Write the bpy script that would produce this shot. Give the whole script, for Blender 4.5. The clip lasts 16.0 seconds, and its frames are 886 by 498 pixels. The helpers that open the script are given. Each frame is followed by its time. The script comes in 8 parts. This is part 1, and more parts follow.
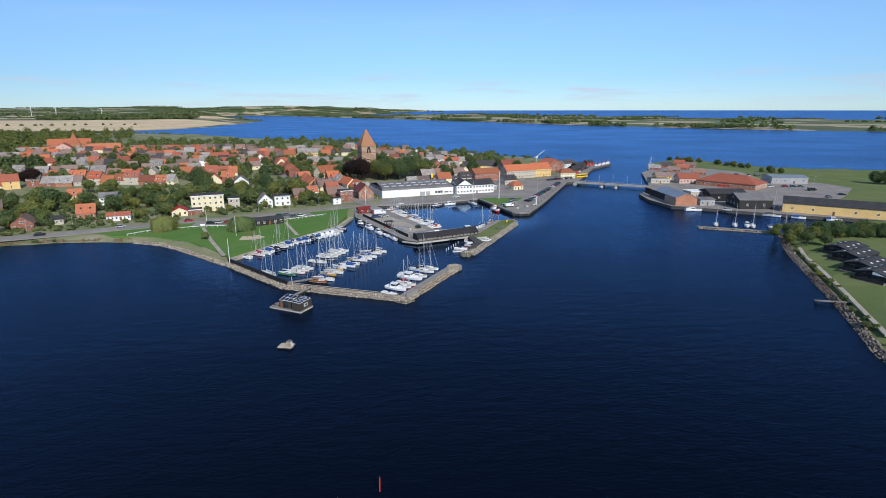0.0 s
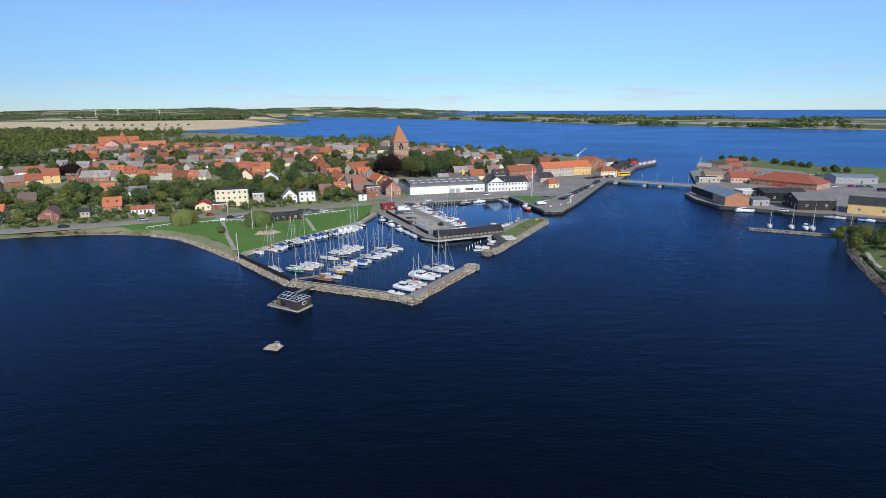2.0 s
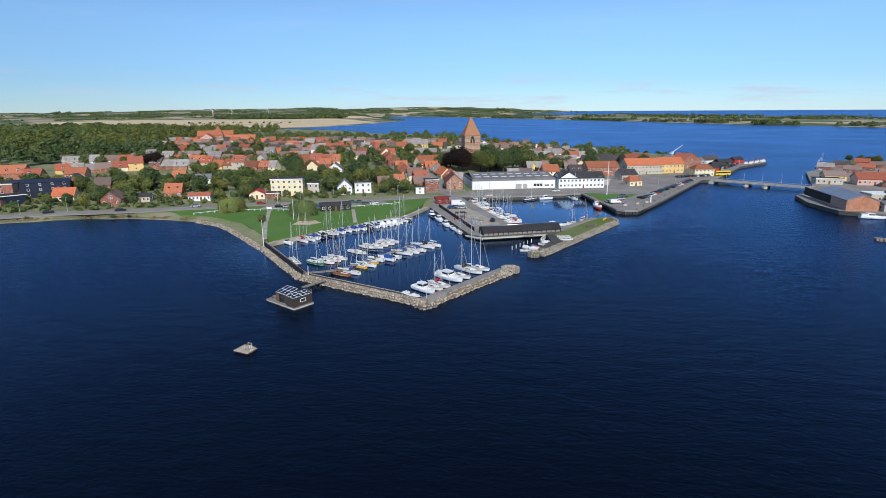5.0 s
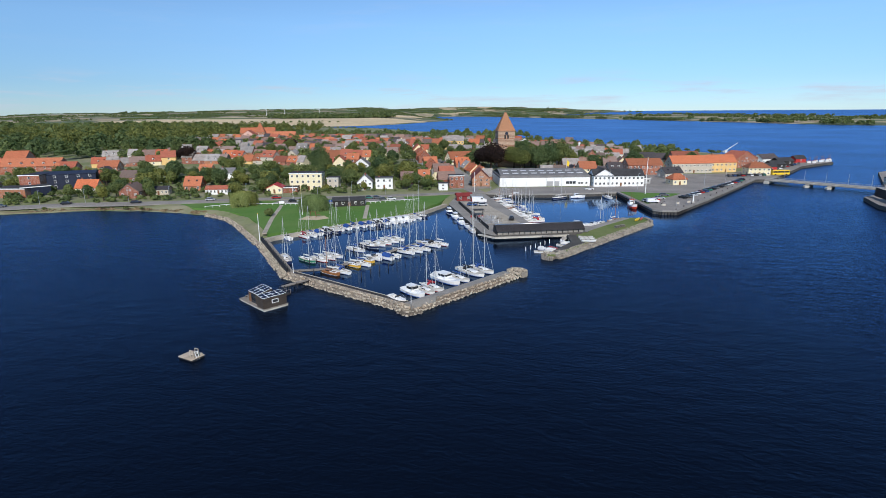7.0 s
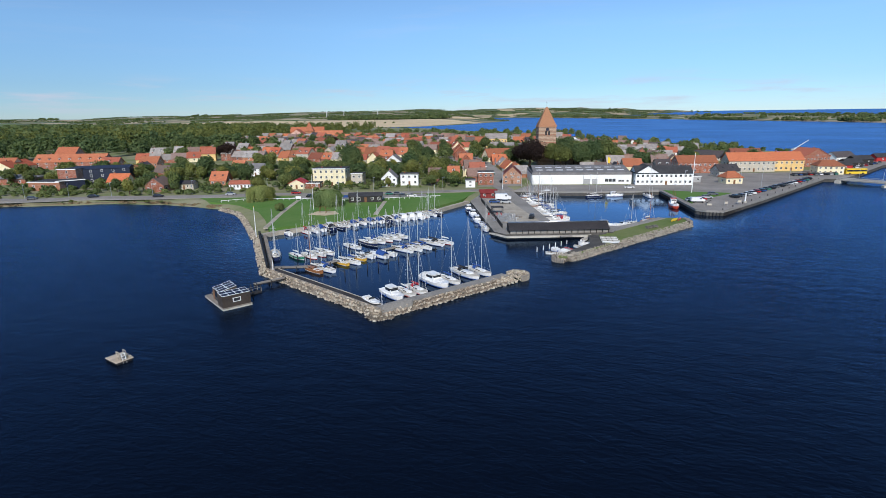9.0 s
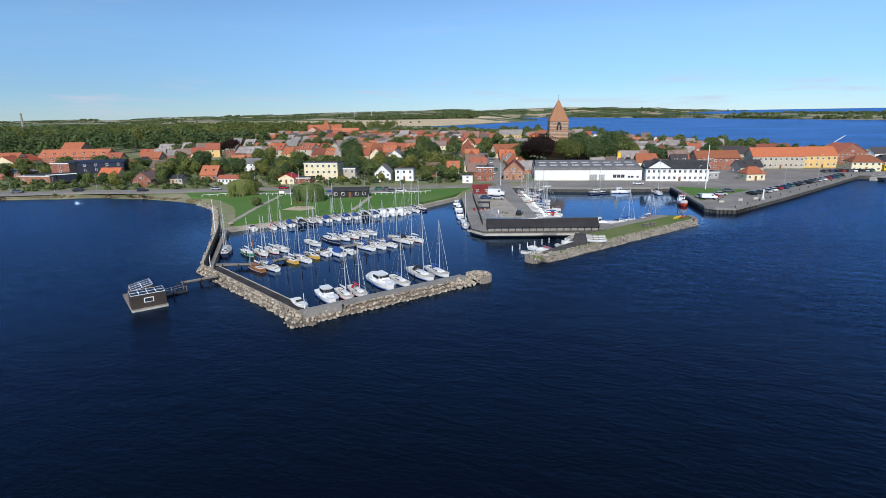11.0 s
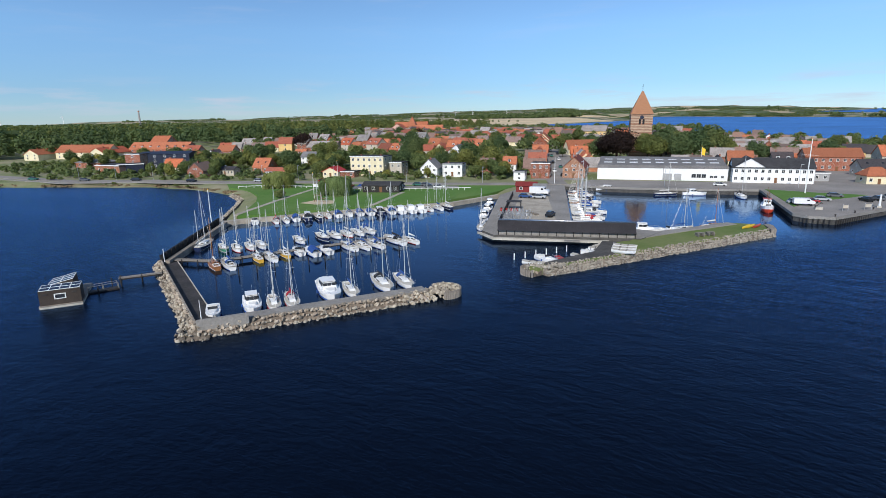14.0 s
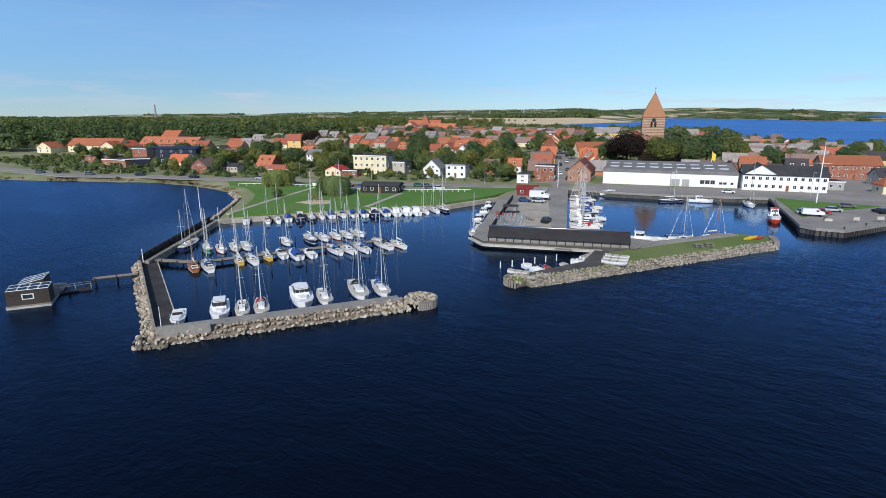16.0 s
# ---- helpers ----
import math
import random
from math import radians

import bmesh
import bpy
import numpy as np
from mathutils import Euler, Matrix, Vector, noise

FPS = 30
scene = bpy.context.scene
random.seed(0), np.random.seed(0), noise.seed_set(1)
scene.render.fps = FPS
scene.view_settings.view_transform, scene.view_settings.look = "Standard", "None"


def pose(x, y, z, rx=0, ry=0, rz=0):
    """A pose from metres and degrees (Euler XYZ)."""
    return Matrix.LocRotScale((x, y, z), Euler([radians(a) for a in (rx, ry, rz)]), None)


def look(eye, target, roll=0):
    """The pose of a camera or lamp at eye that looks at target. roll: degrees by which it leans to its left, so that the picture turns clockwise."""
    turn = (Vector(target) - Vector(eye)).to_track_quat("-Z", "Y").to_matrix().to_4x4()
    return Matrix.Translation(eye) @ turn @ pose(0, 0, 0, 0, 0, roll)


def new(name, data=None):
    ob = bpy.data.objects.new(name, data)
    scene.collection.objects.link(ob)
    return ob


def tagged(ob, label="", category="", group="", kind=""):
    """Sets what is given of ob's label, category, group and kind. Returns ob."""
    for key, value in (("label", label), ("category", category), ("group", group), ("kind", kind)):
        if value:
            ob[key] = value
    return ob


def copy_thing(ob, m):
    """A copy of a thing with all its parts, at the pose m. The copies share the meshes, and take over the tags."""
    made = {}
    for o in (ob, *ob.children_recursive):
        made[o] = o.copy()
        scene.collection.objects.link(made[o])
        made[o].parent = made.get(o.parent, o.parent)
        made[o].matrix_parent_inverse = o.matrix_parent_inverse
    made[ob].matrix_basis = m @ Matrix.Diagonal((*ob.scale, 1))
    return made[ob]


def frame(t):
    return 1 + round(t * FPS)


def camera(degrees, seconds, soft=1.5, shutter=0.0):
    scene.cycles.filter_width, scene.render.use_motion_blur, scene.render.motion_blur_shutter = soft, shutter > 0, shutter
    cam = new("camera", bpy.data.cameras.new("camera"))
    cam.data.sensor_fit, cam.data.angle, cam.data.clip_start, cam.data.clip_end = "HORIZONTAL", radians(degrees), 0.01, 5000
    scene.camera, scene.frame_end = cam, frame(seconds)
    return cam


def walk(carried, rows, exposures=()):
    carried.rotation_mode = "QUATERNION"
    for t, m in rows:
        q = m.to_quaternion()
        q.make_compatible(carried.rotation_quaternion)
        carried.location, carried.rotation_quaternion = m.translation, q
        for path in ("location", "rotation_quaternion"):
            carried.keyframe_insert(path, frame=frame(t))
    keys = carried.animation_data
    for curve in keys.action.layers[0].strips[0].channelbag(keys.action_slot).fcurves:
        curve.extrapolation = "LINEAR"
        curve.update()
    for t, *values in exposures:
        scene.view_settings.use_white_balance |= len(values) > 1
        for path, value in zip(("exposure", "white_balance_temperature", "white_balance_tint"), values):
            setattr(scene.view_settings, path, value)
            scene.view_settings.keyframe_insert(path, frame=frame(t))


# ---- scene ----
cam = camera(78.69, 16.0, soft=0.45)
# seconds, eye, target, roll
PATH = [
    (0, (-1.99, 2.52, 56.78), (6.82, 98.86, 31.47), -0.11),
    (0.5, (0.56, 5.58, 55.64), (7.49, 102.09, 30.38), -0.02),
    (1, (3.11, 8.66, 54.54), (8.27, 105.29, 29.31), -0.16),
    (1.5, (5.75, 11.79, 53.41), (8.66, 108.52, 28.20), -0.12),
    (2, (8.46, 15.03, 52.19), (9.09, 111.84, 27.12), -0.33),
    (2.5, (11.28, 18.46, 51.12), (9.40, 115.24, 26.00), -0.26),
    (3, (14.10, 22.09, 49.99), (9.63, 118.80, 24.94), -0.30),
    (3.5, (16.96, 25.91, 48.83), (9.67, 122.45, 23.79), -0.29),
    (4, (19.80, 29.93, 47.63), (9.42, 126.22, 22.69), -0.39),
    (4.5, (22.59, 34.11, 46.42), (9.09, 130.02, 21.55), -0.39),
    (7, (34.97, 55.79, 41.03), (10.16, 149.45, 16.30), -0.40),
    (7.5, (37.71, 60.17, 39.91), (10.46, 153.18, 15.30), -0.48),
    (8, (40.39, 64.63, 38.85), (10.30, 156.78, 14.28), -0.59),
    (8.5, (43.11, 69.15, 37.68), (10.06, 160.31, 13.23), -0.61),
    (9, (45.76, 73.59, 36.53), (10.92, 164.12, 12.23), -0.75),
    (11.5, (57.61, 97.23, 31.23), (15.56, 184.70, 7.11), -0.93),
    (12, (59.83, 102.22, 30.25), (14.67, 188.12, 6.16), -0.99),
    (12.5, (61.94, 107.24, 29.28), (13.20, 191.16, 5.16), -1.02),
    (13, (63.85, 112.29, 28.41), (12.35, 194.54, 4.26), -1.01),
    (13.5, (65.46, 117.24, 27.82), (10.76, 197.47, 3.91), -1.00),
    (14, (66.74, 121.47, 27.90), (10.96, 200.97, 4.05), -0.99),
    (14.5, (67.71, 124.60, 28.23), (11.45, 203.73, 4.29), -0.76),
    (15, (68.50, 126.58, 28.56), (11.90, 205.44, 4.53), -0.38),
    (15.5, (69.12, 127.58, 28.72), (12.25, 206.18, 4.49), -0.09),
    (16, (69.51, 127.87, 28.67), (11.53, 205.68, 4.50), -0.08),
]
walk(cam, [(t, look(e, g, r)) for t, e, g, r in PATH], [(0, 0.0, 5500, 10), (16, 0.0, 5500, 10)])

# ---- light ----
SUN_EL = 34.0
SUN_DIR = Vector((0.33 * math.cos(radians(SUN_EL)), -0.944 * math.cos(radians(SUN_EL)), math.sin(radians(SUN_EL))))
world = bpy.data.worlds.new("world")
scene.world = world
world.use_nodes = True
wn = world.node_tree
wn.nodes.clear()
w_out = wn.nodes.new("ShaderNodeOutputWorld")
w_bg = wn.nodes.new("ShaderNodeBackground")
w_sky = wn.nodes.new("ShaderNodeTexSky")
w_sky.sky_type = "NISHITA"
w_sky.sun_disc = False
w_sky.sun_elevation = radians(SUN_EL)
w_sky.sun_rotation = 3.478
w_sky.altitude = 2400
w_sky.air_density = 1.0
w_sky.dust_density = 0.0
w_sky.ozone_density = 4.0
w_bg.inputs["Strength"].default_value = 0.107
# a few small fair-weather clouds low over the horizon
w_tc = wn.nodes.new("ShaderNodeTexCoord")
w_mp = wn.nodes.new("ShaderNodeMapping")
w_mp.inputs["Scale"].default_value = (5.0, 5.0, 42.0)
w_no = wn.nodes.new("ShaderNodeTexNoise")
w_no.inputs["Scale"].default_value = 1.3
w_no.inputs["Detail"].default_value = 6
w_no.inputs["Roughness"].default_value = 0.6
w_cr = wn.nodes.new("ShaderNodeValToRGB")
w_cr.color_ramp.elements[0].position = 0.5
w_cr.color_ramp.elements[1].position = 0.7
w_sx = wn.nodes.new("ShaderNodeSeparateXYZ")
w_zr = wn.nodes.new("ShaderNodeValToRGB")
for e, (pos, v) in zip([w_zr.color_ramp.elements[0], w_zr.color_ramp.elements[1], w_zr.color_ramp.elements.new(0.03), w_zr.color_ramp.elements.new(0.07)], ((0.0, 0.2), (1.0, 0.0), (0.03, 0.75), (0.07, 0.0))):
    e.position, e.color = pos, (v, v, v, 1)
w_ml = wn.nodes.new("ShaderNodeMath")
w_ml.operation = "MULTIPLY"
w_mx = wn.nodes.new("ShaderNodeMix")
w_mx.data_type = "RGBA"
w_mx.inputs[7].default_value = (6.0, 5.7, 5.8, 1)
wn.links.new(w_tc.outputs["Generated"], w_mp.inputs["Vector"])
wn.links.new(w_mp.outputs[0], w_no.inputs["Vector"])
wn.links.new(w_no.outputs[0], w_cr.inputs[0])
wn.links.new(w_tc.outputs["Generated"], w_sx.inputs[0])
wn.links.new(w_sx.outputs[2], w_zr.inputs[0])
wn.links.new(w_cr.outputs[0], w_ml.inputs[0])
wn.links.new(w_zr.outputs[0], w_ml.inputs[1])
wn.links.new(w_ml.outputs[0], w_mx.inputs[0])
# summer haze: a duller, bluer band along the horizon, a little deeper towards the open sea
w_hz = wn.nodes.new("ShaderNodeValToRGB")
while len(w_hz.color_ramp.elements) < 5:
    w_hz.color_ramp.elements.new(0.5)
for e, (pos, c) in zip(w_hz.color_ramp.elements, ((0.0, (0.70, 0.76, 0.80)), (0.05, (0.84, 0.87, 0.86)), (0.14, (1.28, 1.23, 1.09)), (0.3, (1.55, 1.40, 1.20)), (1.0, (1.45, 1.35, 1.2)))):
    e.position, e.color = pos, (*c, 1)
wn.links.new(w_sx.outputs[2], w_hz.inputs[0])
w_az = wn.nodes.new("ShaderNodeMapRange")
w_az.inputs["From Min"].default_value, w_az.inputs["From Max"].default_value = -0.5, 0.75
w_az.inputs["To Min"].default_value, w_az.inputs["To Max"].default_value = 1.07, 0.84
wn.links.new(w_sx.outputs[0], w_az.inputs["Value"])
w_hm = wn.nodes.new("ShaderNodeVectorMath")
w_hm.operation = "SCALE"
wn.links.new(w_hz.outputs[0], w_hm.inputs[0])
wn.links.new(w_az.outputs[0], w_hm.inputs["Scale"])
w_hx = wn.nodes.new("ShaderNodeVectorMath")
w_hx.operation = "MULTIPLY"
wn.links.new(w_sky.outputs[0], w_hx.inputs[0])
wn.links.new(w_hm.outputs[0], w_hx.inputs[1])
wn.links.new(w_hx.outputs[0], w_mx.inputs[6])
wn.links.new(w_mx.outputs[2], w_bg.inputs["Color"])
wn.links.new(w_bg.outputs[0], w_out.inputs[0])
sun_data = bpy.data.lights.new("sun", "SUN")
sun_data.energy = 4.4
sun_data.angle = radians(0.53)
sun_data.color = (1.0, 0.86, 0.68)
sun = new("sun", sun_data)
sun.matrix_world = look(SUN_DIR * 300, (0, 0, 0))

# ---- materials ----
MATS = {}


def node_mat(name, rough=0.8, metal=0.0, spec=0.3):
    m = bpy.data.materials.new(name)
    m.use_nodes = True
    p = m.node_tree.nodes["Principled BSDF"]
    p.inputs["Roughness"].default_value = rough
    p.inputs["Metallic"].default_value = metal
    p.inputs["Specular IOR Level"].default_value = spec
    MATS[name] = m
    return m, m.node_tree, p


def noise_node(nt, scale, detail=4, rough=0.6, coord="Object", stretch=None):
    tc = nt.nodes.new("ShaderNodeTexCoord")
    if coord == "World":
        tc = nt.nodes.new("ShaderNodeNewGeometry")
    n = nt.nodes.new("ShaderNodeTexNoise")
    n.inputs["Scale"].default_value = scale
    n.inputs["Detail"].default_value = detail
    n.inputs["Roughness"].default_value = rough
    src = tc.outputs["Position"] if coord == "World" else tc.outputs[coord]
    if stretch:
        mp = nt.nodes.new("ShaderNodeMapping")
        mp.inputs["Scale"].default_value = stretch
        nt.links.new(src, mp.inputs["Vector"])
        src = mp.outputs[0]
    nt.links.new(src, n.inputs["Vector"])
    return n


def ramp(nt, src, stops):
    r = nt.nodes.new("ShaderNodeValToRGB")
    el = r.color_ramp.elements
    while len(el) < len(stops):
        el.new(0.5)
    for e, (pos, c) in zip(el, stops):
        e.position, e.color = pos, (*c, 1)
    nt.links.new(src, r.inputs[0])
    return r


def mix_col(nt, fac, a, b, mode="MIX"):
    x = nt.nodes.new("ShaderNodeMix")
    x.data_type, x.blend_type = "RGBA", mode
    for sock, val in ((0, fac), (6, a), (7, b)):
        if hasattr(val, "is_output"):
            nt.links.new(val, x.inputs[sock])
        elif sock == 0:
            x.inputs[0].default_value = val
        else:
            x.inputs[sock].default_value = (*val, 1)
    return x.outputs[2]


def bump(nt, p, height, strength=0.4, dist=0.05):
    b = nt.nodes.new("ShaderNodeBump")
    b.inputs["Strength"].default_value = strength
    b.inputs["Distance"].default_value = dist
    nt.links.new(height, b.inputs["Height"])
    nt.links.new(b.outputs[0], p.inputs["Normal"])
    return b


def dim(c, k):
    return tuple(min(1, v * k) for v in c)


def plain(name, col, rough=0.7, metal=0.0, grain=6.0, vary=0.25, big=0.25, spec=0.3, obj_vary=0.0, bumpy=0.2):
    """Colour with fine grain, large stains and, where asked, a shift from object to object."""
    m, nt, p = node_mat(name, rough, metal, spec)
    a = noise_node(nt, grain, 5)
    b = noise_node(nt, big, 3)
    ra = ramp(nt, a.outputs[0], [(0.3, dim(col, 1 - vary)), (0.7, dim(col, 1 + vary))])
    rb = ramp(nt, b.outputs[0], [(0.3, (1 - vary,) * 3), (0.7, (1 + vary * 0.4,) * 3)])
    c = mix_col(nt, 1.0, ra.outputs[0], rb.outputs[0], "MULTIPLY")
    if obj_vary:
        oi = nt.nodes.new("ShaderNodeObjectInfo")
        ro = ramp(nt, oi.outputs["Random"], [(0, (1 - obj_vary,) * 3), (0.5, (1, 1 - obj_vary * 0.2, 1 - obj_vary * 0.3)), (1, (1 + obj_vary * 0.5,) * 3)])
        c = mix_col(nt, 1.0, c, ro.outputs[0], "MULTIPLY")
    nt.links.new(c, p.inputs["Base Color"])
    if bumpy:
        bump(nt, p, a.outputs[0], bumpy, 0.03)
    return m


def tiles(name, col, pitch=0.33):
    """Clay pantiles: courses as waves in the relief, lichen and sooty patches in the colour."""
    m, nt, p = node_mat(name, 0.75, 0, 0.25)
    tc = nt.nodes.new("ShaderNodeTexCoord")
    w = nt.nodes.new("ShaderNodeTexWave")
    w.bands_direction = "Z"
    w.inputs["Scale"].default_value = 1.0 / pitch * 0.7
    w.inputs["Distortion"].default_value = 0.6
    nt.links.new(tc.outputs["Object"], w.inputs["Vector"])
    a = noise_node(nt, 1.4, 6, 0.7)
    b = noise_node(nt, 9, 3)
    ra = ramp(nt, a.outputs[0], [(0.25, dim(col, 0.6)), (0.5, col), (0.75, dim(col, 1.25))])
    rb = ramp(nt, b.outputs[0], [(0.3, (0.75, 0.75, 0.75)), (0.7, (1.15, 1.12, 1.1))])
    c = mix_col(nt, 1.0, ra.outputs[0], rb.outputs[0], "MULTIPLY")
    rw = ramp(nt, w.outputs[0], [(0.0, (0.72, 0.7, 0.7)), (0.35, (1, 1, 1))])
    c = mix_col(nt, 1.0, c, rw.outputs[0], "MULTIPLY")
    oi = nt.nodes.new("ShaderNodeObjectInfo")
    ro = ramp(nt, oi.outputs["Random"], [(0, (0.58, 0.68, 0.74)), (0.25, (0.82, 0.9, 0.95)), (0.55, (1, 1, 1)), (0.8, (1.08, 1.22, 1.3)), (1, (1.22, 1.06, 0.9))])
    c = mix_col(nt, 1.0, c, ro.outputs[0], "MULTIPLY")
    nt.links.new(c, p.inputs["Base Color"])
    bump(nt, p, w.outputs[0], 0.5, 0.05)
    return m


def bricks(name, col, mortar=(0.42, 0.38, 0.33), sx=4.0):
    m, nt, p = node_mat(name, 0.85, 0, 0.2)
    tc = nt.nodes.new("ShaderNodeTexCoord")
    br = nt.nodes.new("ShaderNodeTexBrick")
    br.inputs["Scale"].default_value = sx
    br.inputs["Color1"].default_value = (*col, 1)
    br.inputs["Color2"].default_value = (*dim(col, 0.72), 1)
    br.inputs["Mortar"].default_value = (*mortar, 1)
    br.inputs["Mortar Size"].default_value = 0.015
    mp = nt.nodes.new("ShaderNodeMapping")
    mp.inputs["Rotation"].default_value = (radians(90), 0, 0)
    nt.links.new(tc.outputs["Object"], mp.inputs["Vector"])
    nt.links.new(mp.outputs[0], br.inputs["Vector"])
    b = noise_node(nt, 0.7, 5)
    rb = ramp(nt, b.outputs[0], [(0.3, (0.75, 0.73, 0.72)), (0.7, (1.15, 1.12, 1.1))])
    c = mix_col(nt, 1.0, br.outputs["Color"], rb.outputs[0], "MULTIPLY")
    oi = nt.nodes.new("ShaderNodeObjectInfo")
    ro = ramp(nt, oi.outputs["Random"], [(0, (0.8, 0.8, 0.82)), (1, (1.12, 1.08, 1.05))])
    c = mix_col(nt, 1.0, c, ro.outputs[0], "MULTIPLY")
    nt.links.new(c, p.inputs["Base Color"])
    bump(nt, p, br.outputs["Fac"], -0.2, 0.02)
    return m


def leaf_mat(name, c0, c1):
    m, nt, p = node_mat(name, 0.75, 0, 0.15)
    g = nt.nodes.new("ShaderNodeNewGeometry")
    r = ramp(nt, g.outputs["Random Per Island"], [(0, dim(c0, 0.75)), (0.5, c0), (1, c1)])
    oi = nt.nodes.new("ShaderNodeObjectInfo")
    ro = ramp(nt, oi.outputs["Random"], [(0, (0.75, 0.85, 0.9)), (0.6, (1, 1, 1)), (1, (1.35, 1.15, 0.85))])
    b = noise_node(nt, 0.06, 3, coord="World")
    rb = ramp(nt, b.outputs[0], [(0.35, (0.8, 0.85, 0.85)), (0.65, (1.2, 1.12, 0.95))])
    c = mix_col(nt, 1.0, r.outputs[0], ro.outputs[0], "MULTIPLY")
    c = mix_col(nt, 1.0, c, rb.outputs[0], "MULTIPLY")
    nt.links.new(c, p.inputs["Base Color"])
    tr = nt.nodes.new("ShaderNodeBsdfTranslucent")
    nt.links.new(mix_col(nt, 1.0, c, (1.25, 1.2, 0.7), "MULTIPLY"), tr.inputs["Color"])
    mx = nt.nodes.new("ShaderNodeMixShader")
    mx.inputs[0].default_value = 0.42
    nt.links.new(p.outputs[0], mx.inputs[1])
    nt.links.new(tr.outputs[0], mx.inputs[2])
    nt.links.new(mx.outputs[0], nt.nodes["Material Output"].inputs["Surface"])
    return m


def water_mat():
    """Sea water: ruffled outside, almost still in the sheltered basins behind the breakwaters."""
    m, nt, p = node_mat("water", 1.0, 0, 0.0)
    out = nt.nodes["Material Output"]
    body = nt.nodes.new("ShaderNodeBsdfDiffuse")
    body.inputs["Color"].default_value = (0.0016, 0.0031, 0.0078, 1)
    body.inputs["Roughness"].default_value = 1.0
    geo = nt.nodes.new("ShaderNodeNewGeometry")
    calm = None
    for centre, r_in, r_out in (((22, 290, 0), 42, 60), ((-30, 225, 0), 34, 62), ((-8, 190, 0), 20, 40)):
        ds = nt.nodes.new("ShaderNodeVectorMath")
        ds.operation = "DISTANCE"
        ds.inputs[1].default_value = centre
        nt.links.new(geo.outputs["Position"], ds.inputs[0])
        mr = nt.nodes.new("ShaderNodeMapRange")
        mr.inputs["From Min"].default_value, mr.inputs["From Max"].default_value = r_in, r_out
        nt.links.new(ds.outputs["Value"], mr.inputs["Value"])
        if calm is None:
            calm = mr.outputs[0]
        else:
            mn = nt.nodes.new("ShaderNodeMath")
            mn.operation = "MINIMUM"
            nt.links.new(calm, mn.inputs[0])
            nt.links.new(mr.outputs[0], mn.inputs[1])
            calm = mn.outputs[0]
    n1 = noise_node(nt, 0.9, 5, 0.65, coord="World", stretch=(0.9, 1.5, 1))
    n2 = noise_node(nt, 0.22, 3, 0.5, coord="World", stretch=(0.8, 1.5, 1))
    n3 = noise_node(nt, 0.006, 4, 0.55, coord="World", stretch=(1, 1.6, 1))
    ms = nt.nodes.new("ShaderNodeMath")
    ms.operation = "MULTIPLY_ADD"
    nt.links.new(n2.outputs[0], ms.inputs[0])
    ms.inputs[1].default_value = 1.4
    nt.links.new(n1.outputs[0], ms.inputs[2])
    bp = bump(nt, p, ms.outputs[0], 0.4, 0.25)
    cs = nt.nodes.new("ShaderNodeMapRange")
    cs.inputs["To Min"].default_value, cs.inputs["To Max"].default_value = 0.05, 0.5
    nt.links.new(calm, cs.inputs["Value"])
    nt.links.new(cs.outputs[0], bp.inputs["Strength"])
    gl = nt.nodes.new("ShaderNodeBsdfGlossy")
    # reflection colour is painted: blue put into the gloss, paler in the basins
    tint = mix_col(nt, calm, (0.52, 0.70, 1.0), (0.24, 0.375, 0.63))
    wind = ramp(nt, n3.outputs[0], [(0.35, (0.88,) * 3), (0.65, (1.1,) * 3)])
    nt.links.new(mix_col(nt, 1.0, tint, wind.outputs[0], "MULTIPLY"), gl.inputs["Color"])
    cm = nt.nodes.new("ShaderNodeMapRange")
    cm.inputs["To Min"].default_value, cm.inputs["To Max"].default_value = 0.05, 0.24
    nt.links.new(calm, cm.inputs["Value"])
    nt.links.new(cm.outputs[0], gl.inputs["Roughness"])
    nt.links.new(bp.outputs[0], gl.inputs["Normal"])
    fr = nt.nodes.new("ShaderNodeFresnel")
    fr.inputs["IOR"].default_value = 1.28
    nt.links.new(bp.outputs[0], fr.inputs["Normal"])
    steep = nt.nodes.new("ShaderNodeMath")
    steep.operation = "POWER"
    steep.inputs[1].default_value = 1.3
    nt.links.new(fr.outputs[0], steep.inputs[0])
    gain = nt.nodes.new("ShaderNodeMath")
    gain.operation = "MULTIPLY"
    gain.use_clamp = True
    gain.inputs[1].default_value = 1.9
    nt.links.new(steep.outputs[0], gain.inputs[0])
    mx = nt.nodes.new("ShaderNodeMixShader")
    nt.links.new(gain.outputs[0], mx.inputs[0])
    nt.links.new(bp.outputs[0], body.inputs["Normal"])
    nt.links.new(body.outputs[0], mx.inputs[1])
    nt.links.new(gl.outputs[0], mx.inputs[2])
    nt.links.new(mx.outputs[0], out.inputs["Surface"])
    return m


def grass_mat(name, c0, c1, c2):
    m, nt, p = node_mat(name, 0.95, 0, 0.1)
    a = noise_node(nt, 0.9, 6, 0.7, coord="World")
    b = noise_node(nt, 0.05, 4, coord="World")
    ra = ramp(nt, a.outputs[0], [(0.3, c0), (0.7, c1)])
    rb = ramp(nt, b.outputs[0], [(0.38, (0, 0, 0)), (0.68, (0.75,) * 3)])
    c = mix_col(nt, rb.outputs[0], ra.outputs[0], c2)
    nt.links.new(c, p.inputs["Base Color"])
    bump(nt, p, a.outputs[0], 0.4, 0.15)
    return m


